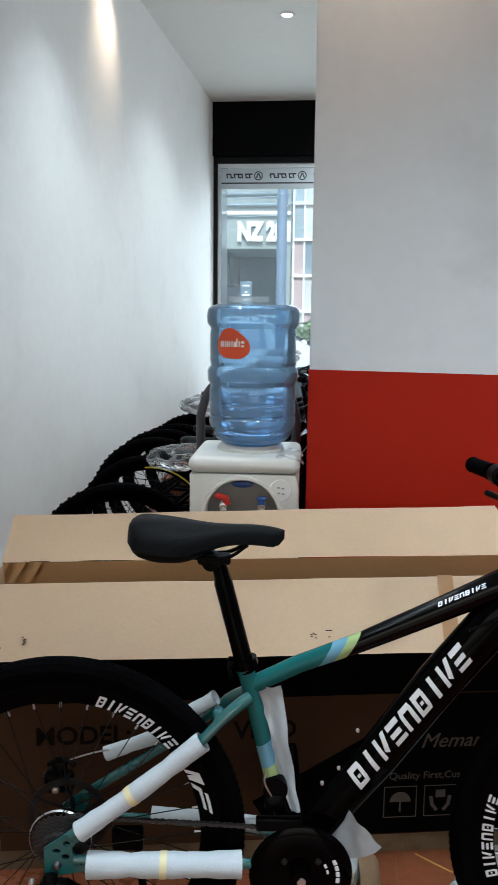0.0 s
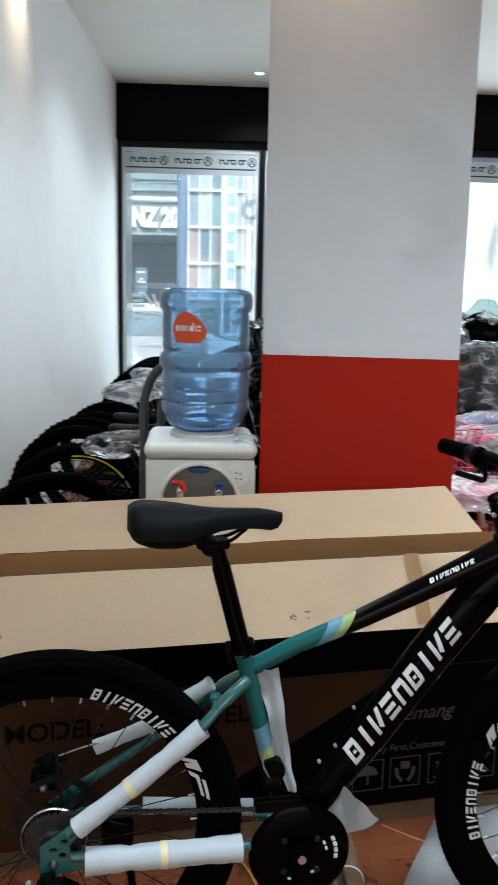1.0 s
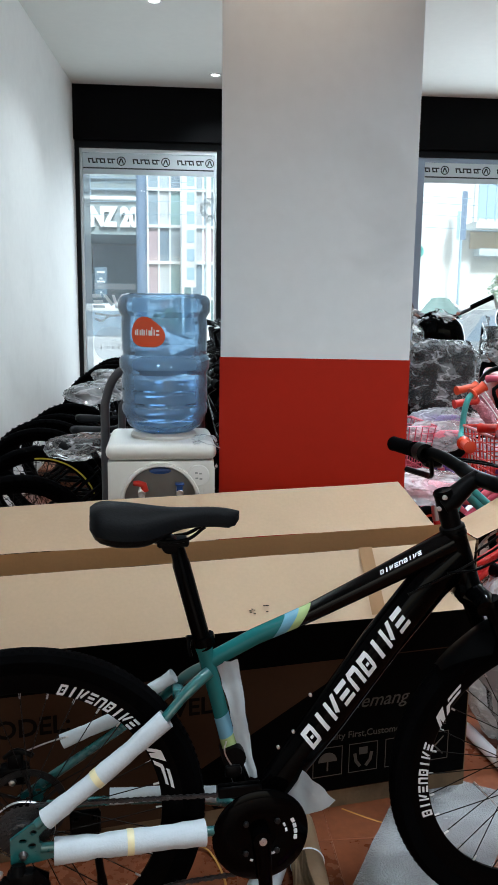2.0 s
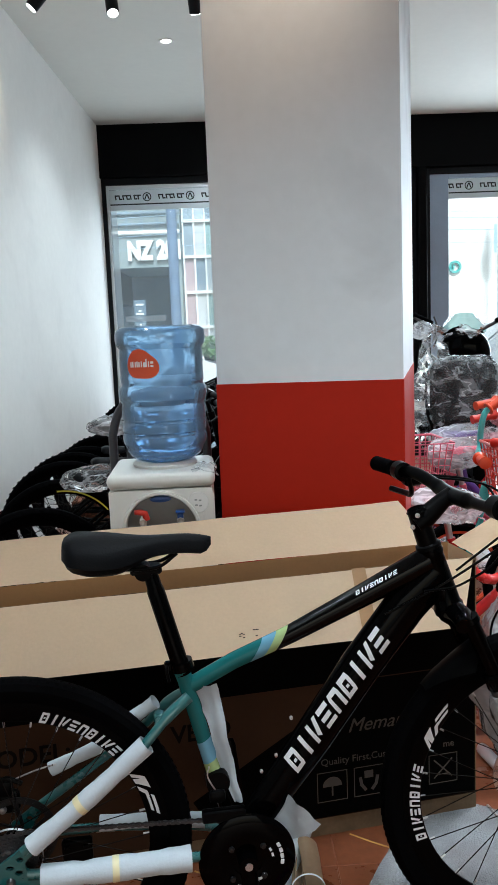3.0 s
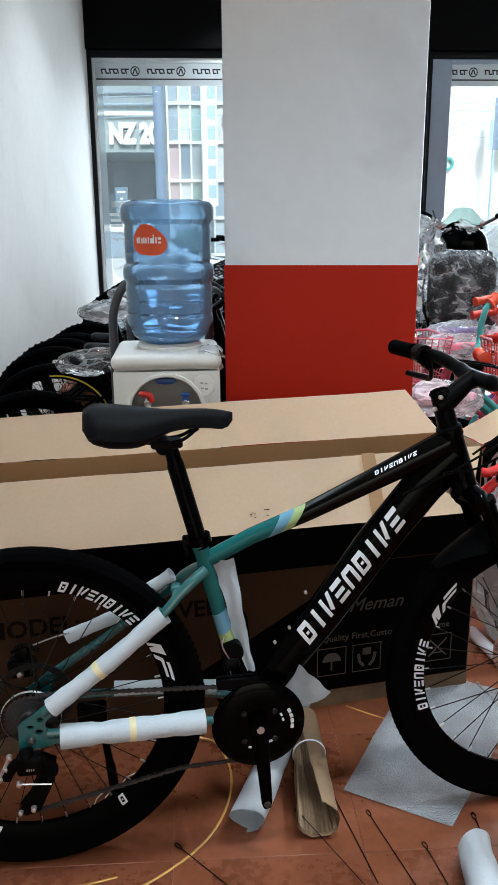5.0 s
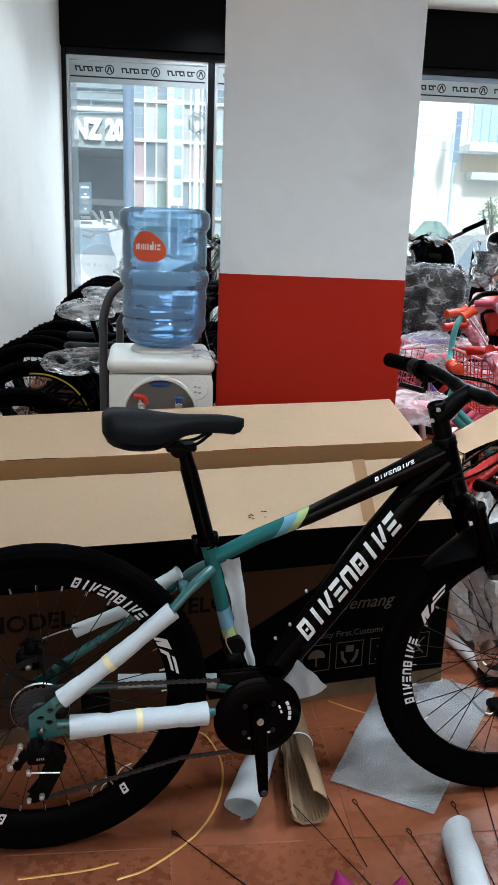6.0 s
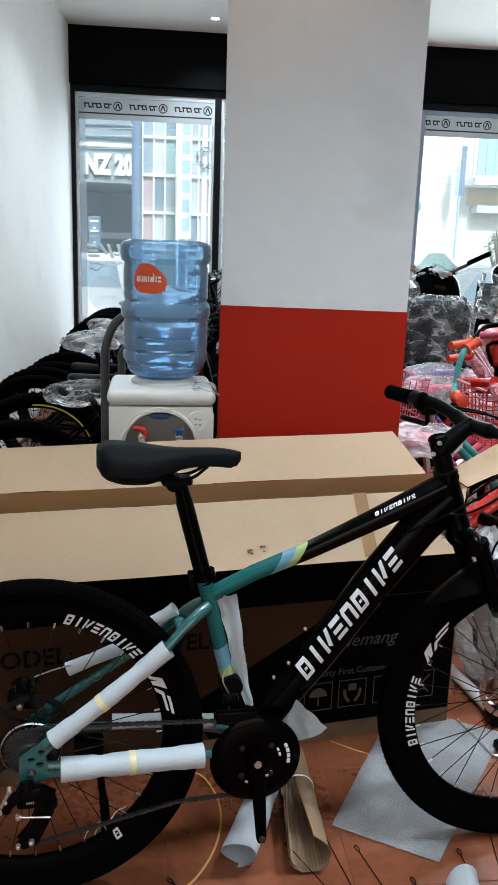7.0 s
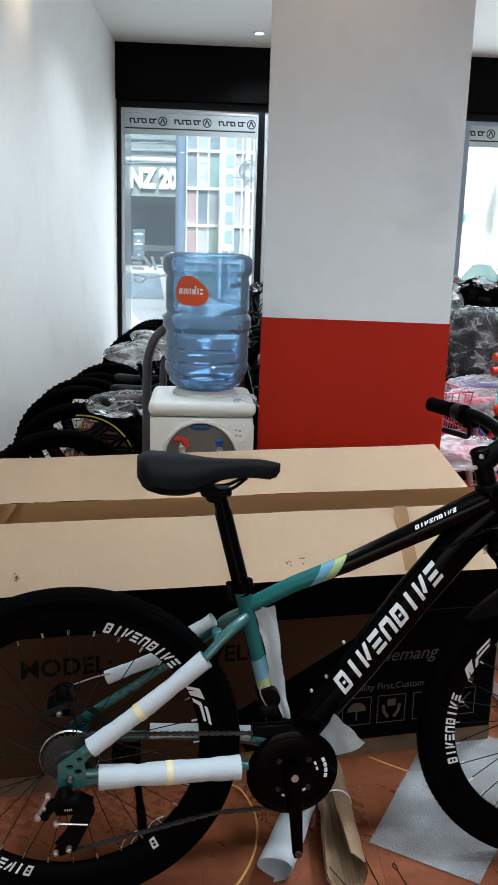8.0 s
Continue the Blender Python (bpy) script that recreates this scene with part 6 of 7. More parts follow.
# ---- scooters by the window ----
def scooter(m, label, seat_mat, body_mat, screen=True, seed=0.0, backrest=True):
    s = thing("electric_scooter", m, label, "scooter", "scooters by the window")
    # local y runs forwards, away from the room
    for y in (0.0, 1.05):
        t = lathe(B(), [(0.12, -0.03), (0.15, -0.045), (0.19, -0.045), (0.215, -0.02), (0.215, 0.02), (0.19, 0.045), (0.15, 0.045), (0.12, 0.03)], 36, "X", (0, y, 0.215), True)
        w = part("wheel", t, M["rubber"], s, "small black tyre")
        part("rim", lathe(B(), [(0.0005, -0.03), (0.09, -0.028), (0.122, -0.034), (0.122, 0.034), (0.09, 0.028), (0.0005, 0.03)], 28, "X", (0, y, 0.215)), M["dark_steel"], w)
    bm = B()
    grid(bm, 16, 14, lambda a, t: Vector(((0.06 + 0.13 * math.sin(math.pi * min(1, a * 1.15)) ** 0.7) * math.cos(math.pi * (t * 1.2 - 0.1)), -0.22 + 0.72 * a, 0.42 + (0.20 + 0.10 * math.sin(a * 2.6)) * math.sin(math.pi * (t * 1.2 - 0.1)))))
    bmesh.ops.solidify(bm, geom=bm.faces[:], thickness=0.01)
    part("rear_body", bm, body_mat, s, "dark plastic rear body")
    part("footboard", box(B(), (-0.16, 0.42, 0.24), (0.16, 0.90, 0.30), 0.02, None, 2), M["black_satin"], s)
    bm = box(B(), (-0.17, -0.16, 0.70), (0.17, 0.46, 0.79 if backrest else 0.92), 0.035, None, 4)
    part("seat", bm, seat_mat, s, "padded seat")
    if backrest:
        bm = box(B(), (-0.185, -0.21, 0.72), (0.185, -0.08, 1.10), 0.06, None, 4)
        part("backrest", bm, M["saddle"], s, "padded black backrest")
        bm = B()
        for q in (-0.055, 0.055):
            lathe(bm, [(0.0005, -0.252), (0.008, -0.250), (0.010, -0.240)], 12, "Y", (q, 0, 0.74))
        part("reflector", bm, M["white_plastic"], s, "two small white reflectors")["kind"] = "stuff"
    else:
        bm = tube(B(), smooth_path([(-0.20, 0.40, 0.80), (-0.20, 0.10, 0.90), (-0.17, -0.16, 0.955), (0.0, -0.19, 0.965), (0.17, -0.16, 0.955), (0.20, 0.10, 0.90), (0.20, 0.40, 0.80)], 5), 0.016, 10)
        part("seat_rim", bm, M["black_satin"], s, "black seat surround")
        bm = box(B(), (-0.02, 0.05, 0.93), (0.14, 0.20, 1.10), 0.006)
        part("parcel", bm, M["parcel"], s, "green and yellow printed parcel")
    bm = tube(B(), smooth_path([(-0.14, -0.10, 0.62), (-0.17, -0.20, 0.74), (-0.17, -0.17, 0.85), (0.17, -0.17, 0.85), (0.17, -0.20, 0.74), (0.14, -0.10, 0.62)], 4), 0.012, 10)
    part("grab_rail", bm, M["black_satin"], s)
    bm = box(B(), (-0.05, -0.245, 0.655), (0.05, -0.215, 0.695), 0.008, None, 2)
    part("tail_light", bm, M["red_plastic"], s, "red tail light")
    bm = B()
    grid(bm, 12, 12, lambda a, t: Vector(((t - 0.5) * (0.34 - 0.14 * abs(a - 0.4)), 0.88 + 0.10 * a - 0.25 * (t - 0.5) ** 2, 0.28 + 0.90 * a)))
    bmesh.ops.solidify(bm, geom=bm.faces[:], thickness=0.03)
    part("front_apron", bm, body_mat, s, "dark front apron")
    bm = B()
    r = bmesh.ops.create_uvsphere(bm, u_segments=20, v_segments=12, radius=1)
    for v in r["verts"]:
        v.co = Vector([math.copysign(abs(q) ** 0.72, q) for q in v.co])
        v.co = Vector((v.co.x * (0.175 - 0.03 * v.co.z), 0.93 + v.co.y * 0.09, 1.135 + v.co.z * 0.125)) if backrest else Vector((0.10 + v.co.x * 0.13, 0.93 + v.co.y * 0.10, 1.24 + v.co.z * 0.09))
    part("handlebar_cowl", bm, M["black_gloss"], s, "black instrument cowl")
    grips = (-1, 1) if backrest else (1,)
    ends = [(-0.33, 0.80, 1.36), (-0.16, 0.90, 1.28), (0, 0.92, 1.22), (0.16, 0.90, 1.28), (0.33, 0.80, 1.38)]
    bm = tube(B(), smooth_path(ends if backrest else ends[2:], 5), 0.012, 10)
    bar = part("handlebar", bm, M["dark_steel"], s)
    for sgn in grips:
        part("grip", tube(B(), [(sgn * 0.21, 0.873, 1.315), (sgn * 0.34, 0.795, 1.382)], 0.0165, 12), M["rubber"], bar, "black rubber grip")
        if sgn < 0:
            part("mirror_stalk", tube(B(), [(-0.17, 0.90, 1.28), (-0.20, 0.90, 1.36)], 0.006, 8), M["dark_steel"], bar)
    if screen:
        bm = B()
        grid(bm, 10, 12, lambda a, t: Vector(((t - 0.5) * (0.30 - 0.10 * a * a), 1.00 + 0.04 * a - 0.3 * (t - 0.5) ** 2, 1.265 + 0.115 * a - 0.10 * (t - 0.5) ** 2)))
        bmesh.ops.solidify(bm, geom=bm.faces[:], thickness=0.004)
        part("windscreen", bm, M["screen"], s, "pale green tinted windscreen")
    if backrest:
        bm = film_cover(B(), (0, -0.145, 0.905), (0.205, 0.090, 0.215), seed, 52, 0.5)
        part("plastic_wrap", bm, M["wrap"], s, "crumpled clear wrap over the backrest")
    if backrest:
        bm = B()
        grid(bm, 30, 22, lambda a, t: Vector((-0.30 + 0.20 * t - 0.02 * a + 0.03 * math.sin(a * 9 + t * 5), 0.80 - 0.95 * a + 0.10 * t + 0.04 * math.sin(t * 8 + a * 3), 1.32 - 0.72 * a ** 0.8 - 0.05 * t)))
        crumple(bm, 9, 0.035, seed)
        part("plastic_wrap", bm, M["wrap"], s, "clear wrap hanging from the handlebar")
        bm = B()
        grid(bm, 24, 16, lambda a, t: Vector((-0.24 + 0.38 * a, 0.76 + 0.12 * t, 1.285 - 0.10 * t * (0.4 + 0.6 * math.sin(a * 7) ** 2) + 0.02 * math.sin(a * 13))))
        crumple(bm, 16, 0.030, seed + 2)
        part("plastic_wrap", bm, M["white_bag"], s, "torn clear wrap over the cowl")
        bm = film_cover(B(), (-0.27, 0.78, 1.27), (0.07, 0.07, 0.055), seed + 7, 40)
    else:
        bm = B()
        grid(bm, 24, 24, lambda a, t: Vector((-0.16 + 0.26 * a + 0.03 * math.sin(t * 6), 0.74 + 0.10 * math.sin(a * math.pi) * -1 + 0.05 * t, 1.26 - 0.34 * t - 0.05 * abs(a - 0.5))))
        crumple(bm, 10, 0.045, seed)
    part("plastic_wrap", bm, M["white_bag"], s, "torn clear wrap on the handlebar")
    return s


M["orange_grip"] = material("orange_red_grip_rubber", (0.58, 0.055, 0.012), 0.4, vary=0.06, bump=0.02)
M["screen"] = film("tinted_windscreen", 0.45, (0.30, 0.55, 0.52), 0.08, 6, 0.1, 0.0)
scooter(pose(1.41, 4.80, 0, 0, 0, -17), "black electric scooter still wrapped in clear plastic", M["saddle"], M["black_satin"], True, 1.0)
scooter(pose(1.98, 4.95, 0, 0, 0, -13), "black and red electric scooter wrapped in clear plastic", M["red_plastic"], M["black_satin"], False, 4.0, False)


# ---- children's bicycles, crowded together ----
def kids_bike(m, label, paint, grip_mat, seat_mat, basket, bar_mat, seed, R=0.20, steer=0.0, seat=0.635, twist=None, bars=True):
    k = thing("child_bicycle", m, label, "bicycle", "children's bicycles")
    ra, fa = (-0.30, R), (0.34, R)
    for c in (ra, fa):
        wheel_parts(k, c, R, knobs=False, spokes=20, deep=0.016, tyre=0.034, detail=False, rim_mat=M["steel"] if basket else grip_mat)
    fr = part("frame", tube(B(), smooth_path([(-0.08, 0, 0.46), (0.05, 0, 0.36), (0.24, 0, 0.50)], 5), 0.019, 10), paint, k, "painted step-through tube")
    part("tube", tube(B(), [(-0.10, 0, 0.52), (-0.03, 0, 0.22)], 0.016, 10), paint, fr)
    part("tube", tube(B(), [(-0.03, 0, 0.22), (0.23, 0, 0.46)], 0.020, 10), paint, fr)
    part("head_tube", tube(B(), [(0.215, 0, 0.56), (0.255, 0, 0.42)], 0.021, 10), paint, fr)
    for sgn in (-1, 1):
        part("stay", tube(B(), [(-0.09, sgn * 0.02, 0.46), (ra[0], sgn * 0.05, ra[1])], 0.009, 8), paint, fr)
        part("fork_leg", tube(B(), [(0.255, sgn * 0.045, 0.42), (fa[0], sgn * 0.045, fa[1])], 0.012, 8), paint, fr)
    part("seat_post", tube(B(), [(-0.10, 0, 0.50), (-0.12, 0, seat - 0.05)], 0.012, 10), M["steel"], k)
    st = part("saddle", saddle_mesh(B(), (-0.12, 0, seat), 0.22, 0.07, 0.055), seat_mat, k, "soft vinyl saddle")
    part("plastic_cover", film_cover(B(), (-0.12, 0, seat - 0.03), (0.135, 0.092, 0.062), seed, 40, 0.8), M["white_bag"], st, "milky plastic bag", smooth=False)
    part("stem", tube(B(), [(0.212, 0, 0.55), (0.205, 0, 0.67)], 0.013, 10), M["steel"], k)
    if twist:
        pts = [m.inverted() @ Vector(p) for p in twist]
        bar = part("handlebar", tube(B(), smooth_path(pts, 5), 0.0125, 12), bar_mat, k, "painted handlebar, twisted upright")
        for a, b in ((pts[1], pts[0]), (pts[-2], pts[-1])):
            d = (b - a).normalized()
            part("grip", tube(B(), [a, a + d * 0.004, a + d * 0.014, b, b + d * 0.012, b + d * 0.014], [0.026, 0.028, 0.018, 0.019, 0.024, 0.016], 14), grip_mat, bar, "bright moulded grip")
        part("stem_clamp", tube(B(), [pts[2], Vector((0.205, 0, 0.66))], 0.012, 10), M["steel"], bar)
        return k
    if bars:
        ca, sa = math.cos(radians(steer)), math.sin(radians(steer))

        def turn(p):
            return Vector((0.212 + (p[0] - 0.212) * ca - p[1] * sa, (p[0] - 0.212) * sa + p[1] * ca, p[2]))

        path = [turn(p) for p in ((0.13, -0.25, 0.82), (0.17, -0.18, 0.83), (0.21, -0.08, 0.72), (0.212, -0.03, 0.66), (0.212, 0.03, 0.66), (0.21, 0.08, 0.72), (0.17, 0.18, 0.83), (0.13, 0.25, 0.82))]
        bar = part("handlebar", tube(B(), smooth_path(path, 5), 0.0115, 10), bar_mat, k, "high-rise handlebar")
        for sgn in (-1, 1):
            g = B()
            tube(g, [turn(p) for p in ((0.170, sgn * 0.17, 0.832), (0.172, sgn * 0.168, 0.832), (0.165, sgn * 0.182, 0.831), (0.130, sgn * 0.255, 0.821), (0.125, sgn * 0.268, 0.819))], [0.026, 0.028, 0.017, 0.018, 0.021], 12)
            part("grip", g, grip_mat, bar, "bright moulded grip")
            bm = tube(B(), smooth_path([turn(p) for p in ((0.212, sgn * 0.05, 0.69), (0.205, sgn * 0.09, 0.735), (0.195, sgn * 0.12, 0.775), (0.175, sgn * 0.165, 0.825))], 6), 0.026, 14)
            part("bubble_sleeve", crumple(bm, 40, 0.009, seed + sgn), M["pink_bag"], bar, "pink plastic wrap on the bar", smooth=False)
        for sgn in (-1, 1):
            part("cable", tube(B(), smooth_path([turn(p) for p in ((0.18, sgn * 0.15, 0.82), (0.28, sgn * 0.13, 0.85), (0.28, sgn * 0.02, 0.70))] + [(0.24, sgn * 0.02, 0.52)], 6), 0.0026, 6), M["white_plastic"] if sgn > 0 else M["black_satin"], k, "thin brake cable")
    if basket:
        bk = B()
        x0, x1, z0, z1, hw = 0.26, 0.50, 0.52, 0.72, 0.15
        for t in range(7):
            z = z0 + (z1 - z0) * t / 6
            f = 0.80 + 0.20 * t / 6
            r = 0.006 if t == 6 else 0.0028
            cx, hx = (x0 + x1) / 2, (x1 - x0) / 2 * f
            tube(bk, [(cx - hx, -hw * f, z), (cx + hx, -hw * f, z), (cx + hx, hw * f, z), (cx - hx, hw * f, z), (cx - hx, -hw * f, z)], r, 6)
        for i in range(9):
            q = -1 + 2 * i / 8
            for f0, f1 in (((0.80, z0), (1.0, z1)),):
                cx, hx = (x0 + x1) / 2, (x1 - x0) / 2
                for sgn in (-1, 1):
                    tube(bk, [(cx + sgn * hx * f0[0], q * hw * f0[0], f0[1]), (cx + sgn * hx * f1[0], q * hw * f1[0], f1[1])], 0.0026, 5)
                    tube(bk, [(cx + q * hx * f0[0], sgn * hw * f0[0], f0[1]), (cx + q * hx * f1[0], sgn * hw * f1[0], f1[1])], 0.0026, 5)
            tube(bk, [((x0 + x1) / 2 - 0.096, q * hw * 0.8, z0), ((x0 + x1) / 2 + 0.096, q * hw * 0.8, z0)], 0.0026, 5)
        part("basket", bk, basket, k, "plastic lattice basket")
    return k


def sized(x, y, turn, size):
    return pose(x, y, 0, 0, 0, turn) @ Matrix.Scale(size, 4)


kids_bike(sized(1.665, 3.38, 180, 1.12), "red child's bicycle with a red lattice basket", M["red_gloss"], M["red_plastic"], M["pale_pink"], M["red_plastic"], M["pink"], 2.0)
kids_bike(sized(1.32, 4.15, 0, 1.10), "purple child's bicycle with pink wrapped bars and red grips", M["purple"], M["orange_grip"], M["purple"], None, M["pink"], 5.0, steer=86, seat=0.70)
kids_bike(sized(1.24, 3.90, -2, 1.05), "pink child's bicycle with a bagged bright pink saddle", M["pink"], M["red_plastic"], M["pink"], None, M["pink"], 8.0, steer=80, seat=0.695)
kids_bike(sized(1.40, 3.64, 180, 1.08), "turquoise child's bicycle with its handlebar twisted upright", M["turquoise"], M["orange_grip"], M["pink"], None, M["turquoise"], 11.0,
          twist=((1.062, 3.36, 0.745), (1.075, 3.46, 0.745), (1.120, 3.62, 0.745), (1.143, 3.67, 0.765), (1.150, 3.68, 0.83), (1.163, 3.68, 0.895), (1.185, 3.69, 0.925), (1.235, 3.70, 0.955)))
kids_bike(sized(0.93, 3.02, -4, 1.02), "red child's bicycle with a pink bagged saddle", M["red_gloss"], M["red_plastic"], M["pale_pink"], None, M["red_gloss"], 14.0, seat=0.665)
kids_bike(sized(1.62, 4.52, -12, 1.1), "red child's bicycle beside the scooter", M["red_gloss"], M["pink"], M["pink"], None, M["purple"], 17.0, steer=30)
kids_bike(sized(1.33, 3.98, 184, 1.06), "pink child's bicycle with a pink lattice basket", M["pink"], M["red_plastic"], M["pale_pink"], M["pink"], M["purple"], 23.0, seat=0.60, bars=False)
kids_bike(sized(1.24, 2.70, 12, 0.95), "purple and white child's bicycle behind the carton", M["purple"], M["white_plastic"], M["red_plastic"], None, M["red_gloss"], 20.0)

# ---- packing waste and tools on the floor ----
bm = B()
q = [Vector((0.236, 1.785, 0)), Vector((0.452, 1.655, 0)), Vector((0.80, 2.13, 0)), Vector((0.53, 2.29, 0))]
grid(bm, 60, 60, lambda s, t: (q[0] * (1 - s) + q[1] * s) * (1 - t) + (q[3] * (1 - s) + q[2] * s) * t + Vector((0, 0, 0.004 + 0.010 * max(0, noise.noise(Vector((s * 3, t * 4, 2)))) + 0.0015 * noise.noise(Vector((s * 9, t * 14, 5))))))
solid("bubble_wrap_sheet", bm, M["bubble_floor"], "flat sheet of clear bubble wrap on the tiles", "bubble wrap")


def roll(name, a, b, r0, r1, mat, label, cat, turns=1.0, thick=0.003, open_top=False):
    """A loosely rolled tube of sheet material lying on the floor."""
    a, b = Vector(a), Vector(b)
    d = (b - a).normalized()
    side = d.cross(Vector((0, 0, 1))).normalized()
    up = side.cross(d)
    bm = B()
    span = 2 * math.pi * turns
    gap = 0.6 if open_top else 0.0

    def f(s, t):
        r = (r0 + (r1 - r0) * s) * (1 + 0.05 * math.sin(t * 7 + s * 3))
        ang = -math.pi / 2 + gap + (span - 2 * gap) * t
        if open_top:
            ang = math.pi / 2 + gap + (2 * math.pi - 2 * gap) * t
        torn = 0.012 * noise.noise(Vector((t * 23, r0 * 300, 0))) if s in (0, 1) and open_top else 0
        return a + (b - a) * s + d * torn + side * r * math.cos(ang) * 1.05 + up * (r * math.sin(ang) * 0.92) + d * 0.012 * math.sin(t * 9)

    grid(bm, 16, 36, f)
    bmesh.ops.solidify(bm, geom=bm.faces[:], thickness=thick)
    crumple(bm, 18, 0.003, r0 * 100)
    lo = min(v.co.z for v in bm.verts)
    for v in bm.verts:
        v.co.z -= lo
    return solid(name, bm, mat, label, cat)


roll("foam_paper_roll", (0.004, 1.672, 0.035), (0.165, 2.08, 0.045), 0.036, 0.030, M["foam_white"], "loosely rolled white foam paper on the floor", "paper roll", 1.12)
def card_roll(a, b, r0, r1, inner):
    """A half-closed roll of corrugated card; the inner face is grey-brown and ribbed along its length."""
    a, b = Vector(a), Vector(b)
    d = (b - a).normalized()
    side = d.cross(Vector((0, 0, 1))).normalized()
    up = side.cross(d)
    bm = B()

    def f(s, t):
        r = (r0 + (r1 - r0) * s) * (1 + 0.04 * math.sin(t * 6 + s * 4)) - (0.0045 + 0.0012 * math.cos(t * 150) if inner else 0)
        gap = 0.75 * (1 - s) ** 0.7 + 0.03
        ang = math.radians(128) + gap + (2 * math.pi - 2 * gap) * t
        torn = 0.010 * noise.noise(Vector((t * 19, 3.3, 0))) * (1 if s == 0 else 0)
        return a + (b - a) * s + d * torn + side * r * math.cos(ang) + up * r * math.sin(ang) * 0.94

    grid(bm, 18, 150 if inner else 44, f)
    for v in bm.verts:
        v.co += wob(v.co, 16, 0.003, 4.0)
    if not inner:
        bmesh.ops.solidify(bm, geom=bm.faces[:], thickness=0.003)
    return bm


card = solid("cardboard_roll", card_roll((0.158, 1.640, 0.051), (0.172, 2.02, 0.040), 0.047, 0.030, False), M["kraft_mid"], "rolled brown corrugated card tied with string, open at one end", "cardboard")
part("ribbed_lining", card_roll((0.158, 1.645, 0.051), (0.172, 2.01, 0.040), 0.047, 0.030, True), M["kraft_dark"], card, "grey-brown corrugated inside")
part("string", lathe(B(), [(0.0382, -0.002), (0.0405, 0.0), (0.0382, 0.002)], 32, "Y", (0.166, 1.865, 0.045), True), M["foam_white"], card, "thin white tie")
roll("foam_tube", (0.470, 1.570, 0.036), (0.425, 1.24, 0.036), 0.034, 0.035, M["foam_white"], "white foam packing tube on the floor", "foam tube", 1.25, 0.003)

# yellow strapping
for pts, lab in (((((-0.100, 1.99, 0.02), (-0.055, 1.97, 0.012), (-0.022, 1.87, 0.006), (-0.035, 1.75, 0.006), (-0.09, 1.64, 0.006), (-0.19, 1.55, 0.006), (-0.26, 1.52, 0.006))), "curved length of yellow packing strap"),
                 (((-0.46, 1.535, 0.006), (-0.33, 1.548, 0.006), (-0.26, 1.565, 0.006)), "short cut of yellow packing strap"),
                 (((0.30, 2.12, 0.006), (0.37, 2.07, 0.006), (0.44, 2.03, 0.006)), "straight bit of yellow packing strap")):
    bm = tube(B(), smooth_path(pts, 10), 0.0028, 8, flat=0.28, up=(0, 0, 1))
    lo = min(v.co.z for v in bm.verts)
    for v in bm.verts:
        v.co.z -= lo
    solid("packing_strap", bm, M["strap"], lab, "packing strap", "packing straps")


# loose black spokes fanned out on the tiles
def spoke_on_floor(a, b, lift=0.0028):
    a, b = Vector((*a, lift)), Vector((*b, 0.0016))
    d = (b - a).normalized()
    bm = tube(B(), [a, a + d * 0.014, a + d * 0.016, b], [0.0012, 0.0012, 0.0011, 0.0011], 8)
    w = d.cross(Vector((0, 0, 1))).normalized() * 0.0035
    tube(bm, smooth_path([a + d * 0.002, a - d * 0.004 + w, a - d * 0.014 + w, a - d * 0.018, a - d * 0.014 - w, a - d * 0.004 - w, a + d * 0.002], 4), 0.0011, 6)
    solid("loose_spoke", bm, M["black_satin"], "thin black wheel spoke lying on the tiles", "spoke", "loose spokes")


for a, b in (((0.210, 1.774), (0.260, 1.517)), ((0.282, 1.701), (0.349, 1.448)), ((0.381, 1.600), (0.425, 1.342)), ((0.510, 1.677), (0.513, 1.415)), ((0.603, 1.739), (0.552, 1.482)), ((-0.135, 1.632), (0.044, 1.440))):
    spoke_on_floor(a, b)
spoke_on_floor((0.124, 1.690), (0.258, 1.465), 0.026)

# magenta plastic pieces in purple wrap
for x, y, turn, size in ((0.205, 1.425, 18, 1.0), (0.300, 1.420, -22, 0.8)):
    bm = B()
    grid(bm, 14, 10, lambda s, v: Vector(((v - 0.5) * 0.066 * size * max(0.0, 1 - (1 - min(1, 0.02 + 2.2 * s)) ** 2) ** 0.5, 0.062 * size * (1 - 2 * s), 0.006 + 0.024 * size * math.sin(math.pi * v) * (1 - 0.5 * s))))
    bmesh.ops.solidify(bm, geom=bm.faces[:], thickness=0.003)
    solid("plastic_shell", bm, M["magenta"], "small glossy magenta plastic shell on the tiles", "plastic part", "magenta parts", m=pose(x, y, 0, 0, 0, turn))
bm = tube(B(), smooth_path([(0.228, 1.452, 0.009), (0.248, 1.440, 0.014), (0.268, 1.452, 0.010), (0.280, 1.440, 0.008)], 6), 0.007, 10)
crumple(bm, 60, 0.003, 1)
solid("wrapped_screw_bag", bm, M["purple"], "twist of purple plastic wrapping on the tiles", "wrapping")

